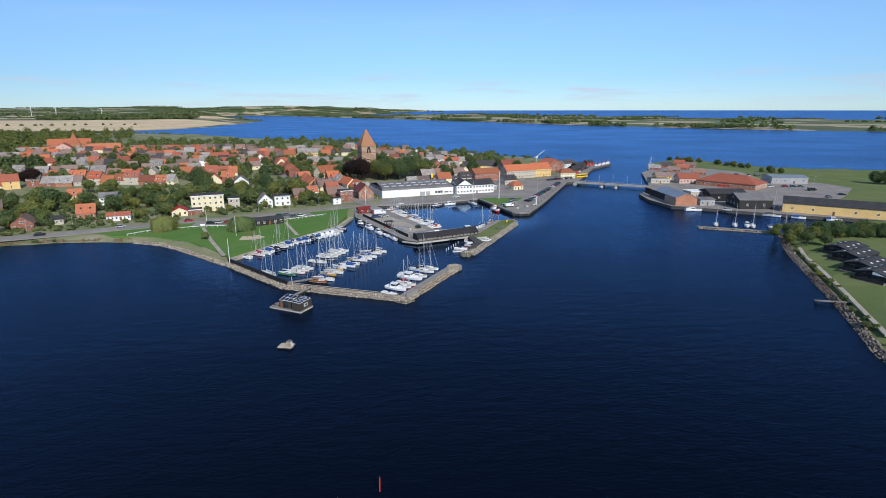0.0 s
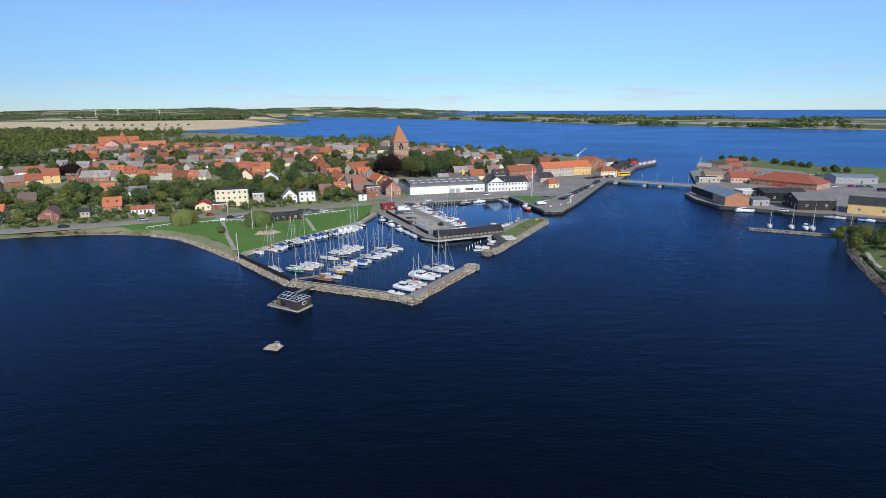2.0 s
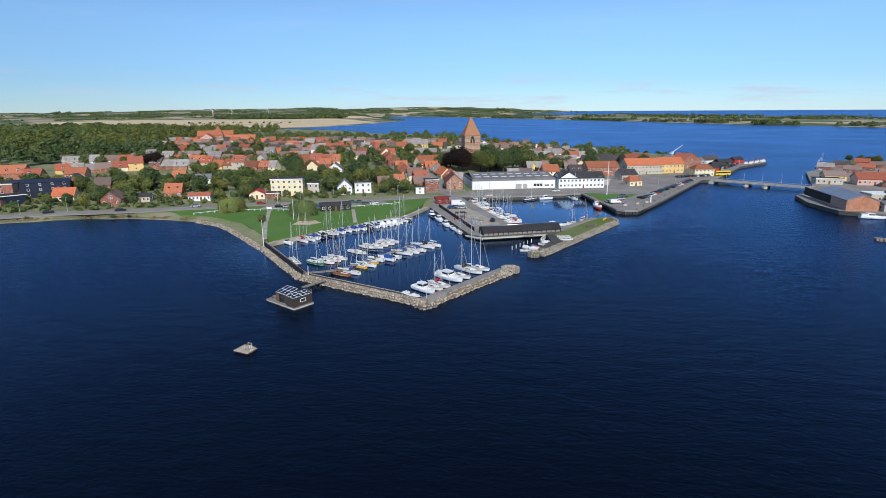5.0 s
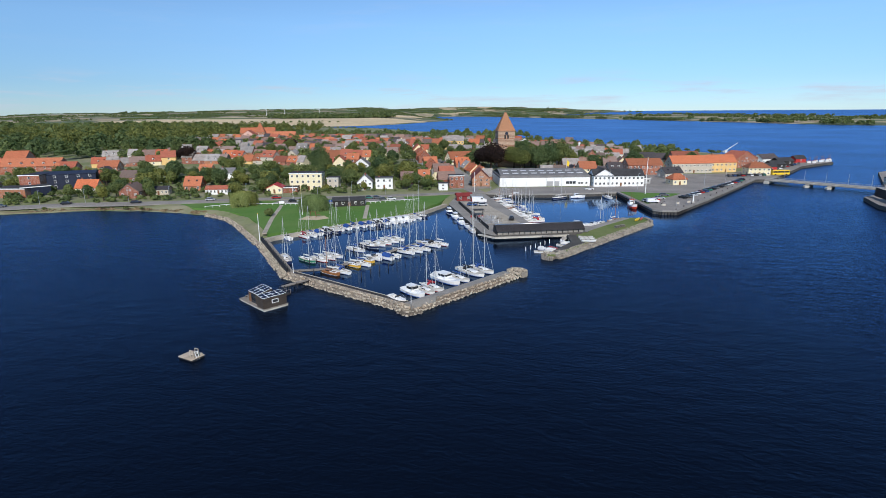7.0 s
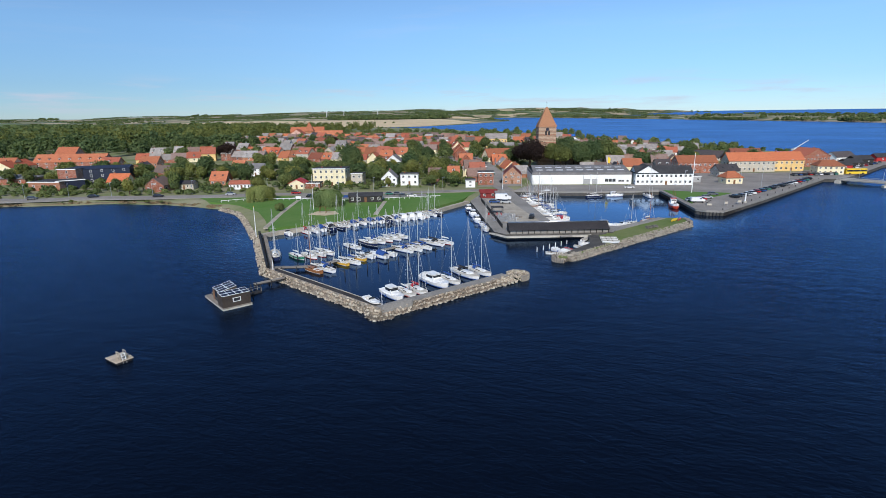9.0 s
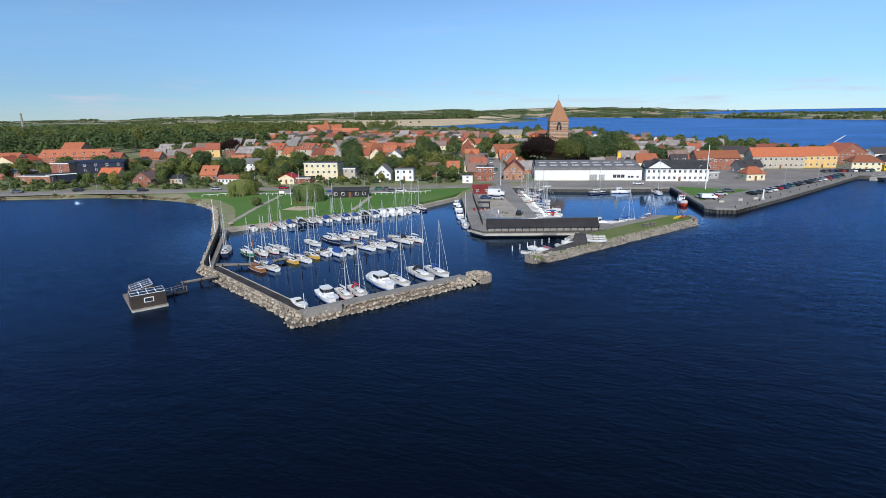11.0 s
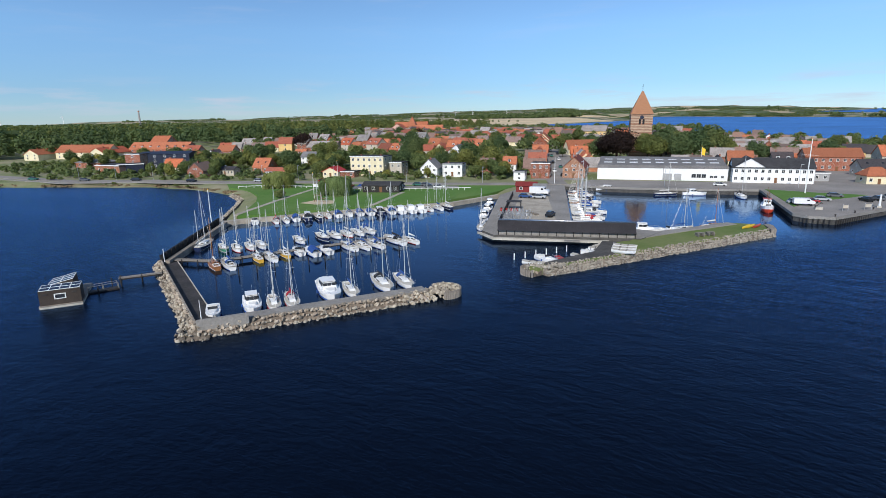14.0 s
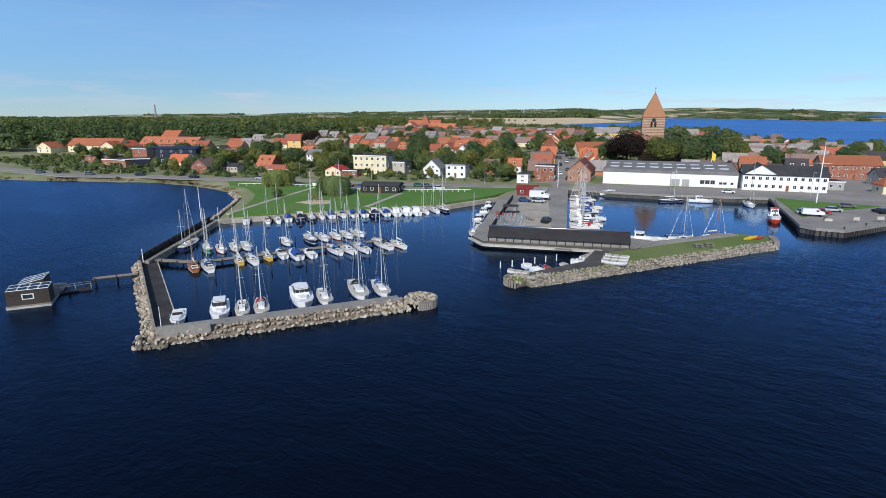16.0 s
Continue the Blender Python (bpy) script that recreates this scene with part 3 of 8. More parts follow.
slab("quay_lawn", [(51.5, 336), (61.5, 300.0), (65.2, 311.7), (75.1, 327.2), (79.4, 335.1), (65.1, 334.2)], 1.5, 1.78, "lawn", "green mown lawn patch on the quay", "lawn")
EQ = [(158.3, 341.7), (154.2, 318.7), (157.2, 297.0), (168.9, 290.6), (185.9, 278.5), (207.2, 264.9), (262.0, 236.0), (287.3, 269.2), (253.6, 293.0), (286.8, 321.4), (318.1, 351.8), (315.5, 379.7), (284.6, 397.3), (302.1, 452.9), (280.8, 489.9), (248.3, 491.6), (214.2, 458.7), (175.2, 358.9)]
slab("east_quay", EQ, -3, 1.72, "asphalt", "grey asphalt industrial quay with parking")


def ribbon(name, pts, width, z, material, label, category="road", follow=True, thick=0.12):
    g = Geo()
    dense = []
    for (x0, y0), (x1, y1) in zip(pts, pts[1:]):
        n = max(1, int(math.hypot(x1 - x0, y1 - y0) / 8))
        dense += [(x0 + (x1 - x0) * k / n, y0 + (y1 - y0) * k / n) for k in range(n)]
    dense.append(pts[-1])
    rings = []
    for i, (x, y) in enumerate(dense):
        a, b = dense[max(0, i - 1)], dense[min(len(dense) - 1, i + 1)]
        d = Vector((b[0] - a[0], b[1] - a[1])).normalized()
        nx, ny = -d.y * width / 2, d.x * width / 2
        zz = (ground_z(x, y) if follow else 0) + z
        rings.append([(x + nx, y + ny, zz), (x - nx, y - ny, zz), (x - nx, y - ny, zz - thick - 0.3), (x + nx, y + ny, zz - thick - 0.3)])
    g.loft(rings)
    return solo(name, g, material, label, category, "structure")


ribbon("shore_road", [(-900, 130), (-420, 185), (-300, 212), (-214, 228), (-184, 246), (-161, 254), (-138, 264), (-120, 274), (-96, 283), (-67, 294), (-40, 307), (-24, 316)], 6.5, 0.16, "asphalt", "grey asphalt shore road")
ribbon("cycle_path", [(-300, 206), (-214, 222.5), (-184, 241), (-161, 249), (-138, 258.5), (-118, 267)], 2.2, 0.2, "old_asphalt", "narrow pale cycle path beside the road", "path")
ribbon("street_yard", [(-24, 330), (-40, 362), (-66, 416), (-84, 462)], 27, 0.05, "old_asphalt", "paved yards along the town street", "pavement")
ribbon("street", [(-16, 318), (-38, 356), (-64, 411), (-103, 513), (-130, 580)], 7.0, 0.14, "asphalt", "straight asphalt town street")
ribbon("car_park", [(-100, 272.5), (-80, 273), (-62, 284), (-46, 293)], 8, 0.13, "old_asphalt", "small asphalt car park by the lawn", "parking")
ribbon("lawn_path", [(-68.5, 212), (-80, 235), (-93, 264)], 1.6, 0.1, "gravel", "straight gravel path across the lawn", "path")
ribbon("lawn_path", [(-45.5, 243.5), (-56, 272)], 1.6, 0.1, "gravel", "gravel path across the lawn", "path")
ribbon("marina_promenade", [(-64.8, 205.5), (-63.6, 209.5), (-48.4, 234.3), (-28.8, 263.3), (-24.4, 285)], 1.6, -0.35, "gravel", "pale stone-edged promenade along the marina", "pavement", thick=2.5)
slab("shore_lawn", [(-127, 249.5), (-113, 247.5), (-97.5, 241), (-85, 231), (-74, 219.5), (-66.5, 211), (-50.6, 235.2), (-31.2, 264), (-27, 285.5), (-28, 308), (-44, 299.5), (-68, 287.5), (-96, 277), (-120, 267), (-140, 257)], 0.1, 1.66, "lawn", "mown green waterfront lawn", "lawn")
slab("play_sand", [(-69, 236), (-62, 236.5), (-59, 241), (-63, 245), (-69.5, 243)], 1.4, 1.72, "sand", "sandy play area on the lawn", "sand")
ribbon("shore_beach", [(-300, 190), (-236, 211), (-200, 228.5), (-172, 243.5), (-150, 247.8), (-132, 247)], 2.4, -1.0, "shore_earth", "narrow muddy shore strip", "beach")


def field_sheet(name, poly, step, material, label):
    """A field laid half a metre over the rolling farmland."""
    outline = []
    for p, q in zip(poly, poly[1:] + poly[:1]):
        n = max(1, int(math.hypot(q[0] - p[0], q[1] - p[1]) / step))
        outline += [(p[0] + (q[0] - p[0]) * k / n, p[1] + (q[1] - p[1]) * k / n) for k in range(n)]
    a = np.array(poly, float)
    gx, gy = np.meshgrid(np.arange(a[:, 0].min(), a[:, 0].max(), step), np.arange(a[:, 1].min(), a[:, 1].max(), step))
    grid = np.stack([gx.ravel(), gy.ravel()], 1)
    grid = grid[inside(grid, outline)]
    grid = grid[border_distance(grid, outline) > step * 0.4]
    n = len(outline)
    co, _, faces, *_ = geometry.delaunay_2d_cdt([Vector(p) for p in outline + [tuple(c) for c in grid]], [(i, (i + 1) % n) for i in range(n)], [], 1, 1e-3)
    top = [(c[0], c[1], shore_height(c[0], c[1]) + 1.2) for c in co]
    g = Geo().add(top, [tuple(f) for f in faces])
    rim = [(x, y, shore_height(x, y) + 1.2) for x, y in outline]
    g.add(rim + [(x, y, z - 6) for x, y, z in rim], [((i + 1) % n, i, n + i, n + (i + 1) % n) for i in range(n)])
    return solo(name, g, material, label, "field", "structure")


STUBBLE = [(-1720, 1640), (-1500, 1560), (-1060, 1500), (-880, 1475), (-690, 1510), (-625, 1620), (-590, 1790), (-590, 2000), (-590, 2180), (-860, 2260), (-1300, 2180), (-1620, 2080)]
field_sheet("stubble_field", STUBBLE, 55, "straw", "wide pale stubble field above the lagoon shore")
field_sheet("stubble_field", [(-1150, 2560), (-760, 2480), (-700, 2620), (-1050, 2740)], 60, "straw", "small pale stubble field near the lagoon")
field_sheet("green_field", [(-2050, 2150), (-1500, 2190), (-1520, 2260), (-2060, 2225)], 50, "meadow", "strip of green pasture behind the stubble")


# ---- breakwaters ----
def hull_rock(seed):
    rng = np.random.RandomState(seed)
    bm = bmesh.new()
    for _ in range(15):
        v = rng.randn(3)
        v /= np.linalg.norm(v)
        v *= 0.5 * (0.8 + 0.35 * rng.rand())
        bm.verts.new((v[0], v[1] * 0.85, v[2] * 0.75))
    r = bmesh.ops.convex_hull(bm, input=bm.verts)
    junk = [e for e in r["geom_interior"] if isinstance(e, bmesh.types.BMVert)]
    bmesh.ops.delete(bm, geom=junk, context="VERTS")
    return bm


ROCKS = []
for k in range(10):
    rb = hull_rock(k + 3)
    rm = bpy.data.meshes.new("stone")
    rb.to_mesh(rm)
    rb.free()
    rm.materials.append(MATS["stone"])
    ROCKS.append(rm)


PALE = {}
for rm in ROCKS:
    pm_ = rm.copy()
    PALE[rm.name] = pm_


def rock_bank(parent, a, b, width, top, side, parts=0, size=1.05, seed=1, along=0.75, mat="stone_heap"):
    """Boulders from the line a-b outward (side +1: to its right) and down to the water. The first `parts` are objects, the rest one mesh."""
    rng = random.Random(seed)
    a, b = Vector(a), Vector(b)
    d = (b - a).normalized()
    n = Vector((d.y, -d.x)) * side
    length = (b - a).length
    made = 0
    rest = Geo()
    # plain wedge in the dark stone colour, filling the gaps between boulders
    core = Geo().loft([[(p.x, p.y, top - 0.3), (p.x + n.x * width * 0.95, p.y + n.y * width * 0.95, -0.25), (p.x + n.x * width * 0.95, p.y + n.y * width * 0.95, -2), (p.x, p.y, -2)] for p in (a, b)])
    part("rubble_core", core, "stone_dark", parent, "dark core between the boulders")
    rows = max(2, int(width / (size * 0.7)))
    for r in range(rows):
        u = (r + 0.5) / rows
        k = int(length / (size * along))
        for i in range(k):
            s = (i + 0.5 + rng.uniform(-0.4, 0.4)) / k * length
            p = a + d * s + n * (u * width + rng.uniform(-0.25, 0.25))
            z = top * (1 - u) ** 0.9 - 0.25 * u + rng.uniform(-0.15, 0.15)
            sz = size * rng.uniform(0.65, 1.35)
            m = pose(p.x, p.y, z, rng.uniform(0, 360), rng.uniform(-40, 40), rng.uniform(0, 360)) @ Matrix.Diagonal((sz, sz * rng.uniform(0.8, 1.2), sz, 1))
            me = ROCKS[rng.randrange(len(ROCKS))]
            if made < parts:
                part("stone", me if mat != "stone_pale" else PALE[me.name], "stone", parent, "", m)
                made += 1
            else:
                rest.add([tuple(m @ v.co) for v in me.vertices], [tuple(f.vertices) for f in me.polygons])
    if rest.v:
        ob = part("stones", rest, mat, parent, "heaped grey and tan boulders")
        ob["kind"] = "stuff"


MATS["stone_dark_heap"] = MATS["stone_dark"]
plain("stone_grey", (0.37, 0.335, 0.275), 0.9, grain=2.5, big=0.5, vary=0.3, obj_vary=0.3, bumpy=0.5)
plain("stone_pale", (0.37, 0.335, 0.275), 0.9, grain=1.3, big=0.5, vary=0.32, bumpy=0.5)
m0, nt0, p0 = node_mat("stone_heap", 0.9, 0, 0.2)
g0 = nt0.nodes.new("ShaderNodeNewGeometry")
r0 = ramp(nt0, g0.outputs["Random Per Island"], [(0, (0.2, 0.17, 0.135)), (0.4, (0.37, 0.325, 0.25)), (0.75, (0.5, 0.445, 0.345)), (1, (0.33, 0.27, 0.21))])
n0 = noise_node(nt0, 2.5, 5)
rn0 = ramp(nt0, n0.outputs[0], [(0.3, (0.7,) * 3), (0.7, (1.2,) * 3)])
nt0.links.new(mix_col(nt0, 1.0, r0.outputs[0], rn0.outputs[0], "MULTIPLY"), p0.inputs["Base Color"])
bump(nt0, p0, n0.outputs[0], 0.5, 0.05)

BEND, CORNER, END = (-37.3, 173.6), (0.9, 157.9), (18.0, 186.4)
WALLP = (-64.5, 204)


def wall_line(geo, a, b, width, z0, z1, off=0.0):
    a, b = Vector(a), Vector(b)
    d = (b - a).normalized()
    n = Vector((d.y, -d.x))
    c = (a + b) / 2 + n * off
    geo.box(c.x, c.y, z0, (b - a).length, width, z1 - z0, math.atan2(d.y, d.x))


bw = thing("breakwater", -20, 165, 0, 0, "boulder breakwater with a concrete walkway and low wall", "breakwater", kind="structure")
bw.matrix_basis = Matrix.Identity(4)
# dark pile colour on these planks stands in for the wall's shade
g = Geo()
wall_line(g, BEND, CORNER, 2.7, -3, 0.75, -1.5)
part("walkway", g, "steel_pile", bw, "planked walkway below the wall, dark in colour for its shade")
g = Geo()
wall_line(g, BEND, (-2.2, 159.2), 0.14, 0.5, 0.86, -2.9)
part("edge_beam", g, "concrete_pale", bw, "pale edge beam")
g = Geo()
wall_line(g, CORNER, END, 2.2, -3, 1.38, -1.2)
part("walkway", g, "concrete", bw, "grey concrete walkway")
g = Geo()
wall_line(g, BEND, (CORNER[0] - 0.3, CORNER[1] + 0.1), 0.3, 0.3, 1.55, 0.05)
part("parapet", g, "stone_grey", bw, "low stone coping wall")
rcp = random.Random(77)
for i in range(44):
    u = (i + 0.5) / 44
    me = ROCKS[i % 10]
    k = rcp.uniform(0.6, 0.8)
    part("coping_stone", me, "stone", bw, "", pose(BEND[0] + (CORNER[0] - BEND[0]) * u - 0.1, BEND[1] + (CORNER[1] - BEND[1]) * u - 0.22, 1.5, rcp.uniform(-20, 20), 0, rcp.uniform(0, 360)) @ Matrix.Diagonal((k, k * 0.8, k * 0.7, 1)))
g = Geo()
wall_line(g, CORNER, (4.6, 163.3), 0.35, 0.3, 2.15, 0.2)
part("parapet", g, "concrete", bw, "low concrete parapet")
g = Geo()
wall_line(g, (-64.2, 204.5), BEND, 1.0, -3, 1.3, -1.05)
part("walkway", g, "deck_wood", bw, "planked walkway")
# wall coloured black as its shaded inner face looks; sunlit it is light grey
g = Geo()
wall_line(g, WALLP, BEND, 0.4, -3, 2.45, 0.0)
part("sheet_pile_wall", g, "black_wood", bw, "tall timber wall, its black colour standing in for shade")
g = Geo()
for i in range(18):
    t = i / 17
    x, y = WALLP[0] + (BEND[0] - WALLP[0]) * t, WALLP[1] + (BEND[1] - WALLP[1]) * t
    post = Geo().tube((x + 0.3, y + 0.25, -2), (x + 0.3, y + 0.25, 2.5), 0.11, 0.1, 6)
    part("post", post, "dark_wood", bw)
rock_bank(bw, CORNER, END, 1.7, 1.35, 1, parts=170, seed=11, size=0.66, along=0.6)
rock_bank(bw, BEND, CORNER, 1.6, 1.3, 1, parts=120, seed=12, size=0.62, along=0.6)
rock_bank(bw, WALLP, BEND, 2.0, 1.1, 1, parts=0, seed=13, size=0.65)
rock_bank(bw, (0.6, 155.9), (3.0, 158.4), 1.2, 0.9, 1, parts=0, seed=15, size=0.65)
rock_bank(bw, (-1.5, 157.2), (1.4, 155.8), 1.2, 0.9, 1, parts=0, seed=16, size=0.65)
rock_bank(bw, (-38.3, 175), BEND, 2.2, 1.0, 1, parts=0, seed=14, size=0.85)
# round head ringed with timber piles
hx, hy = 19.2, 189.4
for i in range(34):
    a = -0.9 + 3.9 * i / 33
    x, y = hx + 2.6 * math.cos(a), hy + 2.6 * math.sin(a)
    part("pile", shared("pile", lambda: Geo().tube((0, 0, -2.5), (0, 0, 1.25), 0.2, 0.18, 6), "deck_wood"), "deck_wood", bw, "", pose(x, y, 0))
rh = random.Random(5)
g = Geo()
for i in range(120):
    a, r = rh.uniform(0, 6.28), 2.5 * math.sqrt(rh.random())
    me = ROCKS[i % 10]
    s = rh.uniform(0.6, 1.0)
    m = pose(hx + r * math.cos(a), hy + r * math.sin(a), 1.2 - 0.05 * r * r + rh.uniform(-0.1, 0.2), rh.uniform(0, 360), rh.uniform(0, 360), 0) @ Matrix.Diagonal((s, s, s, 1))
    g.add([tuple(m @ v.co) for v in me.vertices], [tuple(f.vertices) for f in me.polygons])
for i in range(110):
    u, v = rh.uniform(0.5, 7.5), rh.uniform(-2.3, 2.3)
    me = ROCKS[i % 10]
    s = rh.uniform(0.6, 1.0)
    m = pose(hx - 0.496 * u - 0.868 * v, hy - 0.868 * u + 0.496 * v, 0.95 - 0.16 * v * v + rh.uniform(-0.15, 0.25), rh.uniform(0, 360), rh.uniform(0, 360), 0) @ Matrix.Diagonal((s, s, s, 1))
    g.add([tuple(m @ v_.co) for v_ in me.vertices], [tuple(f.vertices) for f in me.polygons])
part("stones", g, "stone_heap", bw, "pale boulders on the breakwater head")["kind"] = "stuff"

# second breakwater with a grassed top
b2 = thing("breakwater", -1.7, 0.8, 0, 0, "boulder breakwater with a grassed top", "breakwater", kind="structure")
for pm_ in PALE.values():
    pm_.materials[0] = MATS["stone_grey"]
g = Geo().prism([(27.2, 206.5), (29, 206), (60, 263), (58.5, 269), (51, 267.5), (41.5, 252), (38, 247), (36.5, 236), (33, 231), (34, 224)], -3, 1.35)
part("bank", g, "dry_lawn", b2, "mown grass top")
g = Geo().prism([(28.4, 209.4), (29.8, 208.6), (37.6, 222.6), (36.2, 224.4), (34.6, 233), (31.8, 232.2), (33.4, 222.6)], 0.4, 1.5)
part("walkway", g, "quay_side", b2, "dark planked walkway")
g = Geo().prism([(38.5, 247.5), (41.5, 251.5), (51, 267.2), (53.2, 266), (43.5, 249.5), (38.5, 240)], 0.3, 1.5)
part("walkway", g, "old_asphalt", b2, "asphalt quay edge")
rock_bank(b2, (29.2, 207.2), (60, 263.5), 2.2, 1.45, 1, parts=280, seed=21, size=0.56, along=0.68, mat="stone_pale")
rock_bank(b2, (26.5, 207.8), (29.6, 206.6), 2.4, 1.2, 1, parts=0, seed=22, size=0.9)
for i in range(16):
    a = math.pi * (0.62 + 0.95 * i / 15)
    part("pile", shared("pile", lambda: Geo().tube((0, 0, -2.5), (0, 0, 1.25), 0.2, 0.18, 6), "deck_wood"), "deck_wood", b2, "", pose(28.2 + 2.6 * math.cos(a), 207.0 + 2.6 * math.sin(a), 0))
g = Geo()
for i in range(150):
    u, v = rh.random(), rh.random()
    me = ROCKS[i % 10]
    k = rh.uniform(0.45, 0.75)
    x, y = 26.6 + 3.6 * u + 2.6 * v, 205.6 + 1.2 * u + 5.2 * v
    m = pose(x, y, 1.3 + rh.uniform(-0.2, 0.15), rh.uniform(0, 360), rh.uniform(0, 360), 0) @ Matrix.Diagonal((k, k, k, 1))
    g.add([tuple(m @ w.co) for w in me.vertices], [tuple(f.vertices) for f in me.polygons])
part("stones", g, "stone_pale", b2, "pale boulders on the breakwater tip")["kind"] = "stuff"
g = Geo().prism([(58.6, 268.6), (60.6, 262.5), (61.6, 263.6), (60.6, 268.2), (59.4, 270)], -3, 1.5)
part("timber_head", g, "deck_wood", b2, "timber-clad end")

# rocky shores
sh = thing("shore_stones", 0, 0, 0, 0, "loose boulders along the lawn's shore", "stones", kind="structure")
for k, (a, b) in enumerate((((-115, 243), (-100, 236.5)), ((-100, 236.5), (-88, 226)), ((-88, 226), (-77, 215.5)), ((-77, 215.5), (-65, 203.5)))):
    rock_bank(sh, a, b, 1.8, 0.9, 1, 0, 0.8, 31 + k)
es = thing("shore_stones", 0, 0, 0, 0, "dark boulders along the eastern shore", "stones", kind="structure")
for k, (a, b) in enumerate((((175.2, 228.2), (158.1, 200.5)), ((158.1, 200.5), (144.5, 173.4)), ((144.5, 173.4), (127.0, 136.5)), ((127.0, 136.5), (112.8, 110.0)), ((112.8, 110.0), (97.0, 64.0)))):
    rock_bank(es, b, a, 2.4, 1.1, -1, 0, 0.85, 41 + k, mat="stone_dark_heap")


# ---- jetties ----
def jetty(name, a, b, width, z, label, rails=False, posts=6):
    a, b = Vector(a), Vector(b)
    d = b - a
    t = thing(name, a.x, a.y, 0, math.degrees(math.atan2(d.y, d.x)), label, "jetty")
    ln = d.length
    n = max(4, int(ln / 0.6))
    if n <= 90:
        bd = shared(f"board|{ln / n:.2f}|{width}", lambda: Geo().box(0, 0, -0.06, ln / n - 0.04, width, 0.08), "deck_wood")
        for i in range(n):
            part("board", bd, "deck_wood", t, "", pose(ln * (i + 0.5) / n, 0, z))
    else:
        part("deck", Geo().box(ln / 2, 0, z - 0.1, ln, width, 0.12), "deck_wood", t)
    for s in (-1, 1):
        part("beam", Geo().box(ln / 2, s * width * 0.35, z - 0.3, ln, 0.16, 0.22), "dark_wood", t)
    pm = shared(f"post|{z}", lambda: Geo().tube((0, 0, -2.5), (0, 0, z + 0.25), 0.12, 0.11, 6), "dark_wood")
    for i in range(posts):
        for s in (-1, 1):
            part("post", pm, "dark_wood", t, "", pose(0.3 + (ln - 0.6) * i / max(1, posts - 1), s * width * 0.48, 0))
    return t


jetty("jetty", (-39.5, 176), (-29.5, 180.6), 1.7, 0.85, "grey planked jetty arm", posts=4)
jetty("jetty", (-29.5, 180.6), (-13.6, 216.3), 1.7, 0.85, "long grey planked marina jetty", posts=10)
jetty("jetty", (-29.6, 170.0), (-33.0, 163.6), 1.3, 1.1, "narrow wooden footbridge to the floating sauna", posts=3)
jetty("jetty", (132.3, 141.0), (122.5, 144.0), 1.3, 0.9, "narrow weathered wooden bathing jetty", posts=3)
ep = jetty("jetty", (175.3, 231.9), (144.7, 247.4), 2.4, 0.7, "grey stone-edged boat jetty", posts=8)
eb = thing("pier_stones", 0, 0, 0, 0, "boulders packed along the pier", "stones", kind="structure")
rock_bank(eb, (144.7, 246.0), (175.2, 230.8), 1.6, 0.6, 1, 0, 0.8, 51)

# mooring posts in the marina
rm_ = random.Random(9)
mp = shared("mooring", lambda: Geo().tube((0, 0, -2.5), (0, 0, 1.5), 0.11, 0.1, 6), "dark_wood")
NU = Vector((0.405, 0.914))
for row, off in ((0, 10.5), (1, -10.5)):
    for i in range(11):
        p = Vector((-29.5, 180.6)) + NU * (2 + 3.3 * i) + Vector((0.914, -0.405)) * off
        solo("mooring_post", mp, "dark_wood", "dark timber mooring post standing in the water", "post", m=pose(p.x, p.y, 0))["group"] = "mooring posts"
for i in range(6):
    solo("mooring_post", shared("mooring_white", lambda: Geo().tube((0, 0, -2.5), (0, 0, 1.3), 0.12, 0.11, 6), "white_paint"), "white_paint", "white-topped mooring post in the water", "post", m=pose(18.7 + 1.25 * i, 214.5 + 2.3 * i, 0))["group"] = "mooring posts"


# ---- boats ----
def half_beam(u, B, transom):
    w = B / 2 * (transom + (1 - transom) * math.sin(min(u / 0.52, 1) * math.pi / 2))
    return max(w * (1 if u < 0.5 else math.sqrt(max(0.0, 1 - ((u - 0.5) / 0.5) ** 2.2))), 0.03)


def hull_geo(L, B, F, sheer=0.25, draft=0.35, transom=0.55, n=10):
    """A boat's rounded skin from stern (-x) to bow (+x), up to the sheer line."""
    rings = []
    for i in range(n):
        u = i / (n - 1)
        x = -L / 2 + L * u
        w = half_beam(u, B, transom)
        top = F * (1 + sheer * (2 * u - 0.9) ** 2)
        k = -draft * (1 - 0.85 * abs(2 * u - 0.9) ** 2)
        rake = 0.45 * F * max(0, u - 0.7) * 3.3
        rings.append([(x - rake, 0, k), (x - rake * 0.8, -w * 0.6, k * 0.7), (x - rake * 0.5, -w * 0.9, top * 0.35), (x, -w, top), (x, w, top), (x - rake * 0.5, w * 0.9, top * 0.35), (x - rake * 0.8, w * 0.6, k * 0.7)])
    return Geo().loft(rings)


def deck_geo(L, B, F, sheer=0.25, transom=0.55, n=10):
    a = []
    for i in range(n):
        u = i / (n - 1)
        a.append((-L / 2 + L * u, max(half_beam(u, B, transom) - 0.07, 0.02), F * (1 + sheer * (2 * u - 0.9) ** 2)))
    rings = [[(x, -w, z - 0.1), (x, -w, z + 0.02), (x, 0, z + 0.02 + 0.06 * w), (x, w, z + 0.02), (x, w, z - 0.1)] for x, w, z in a]
    return Geo().loft(rings)


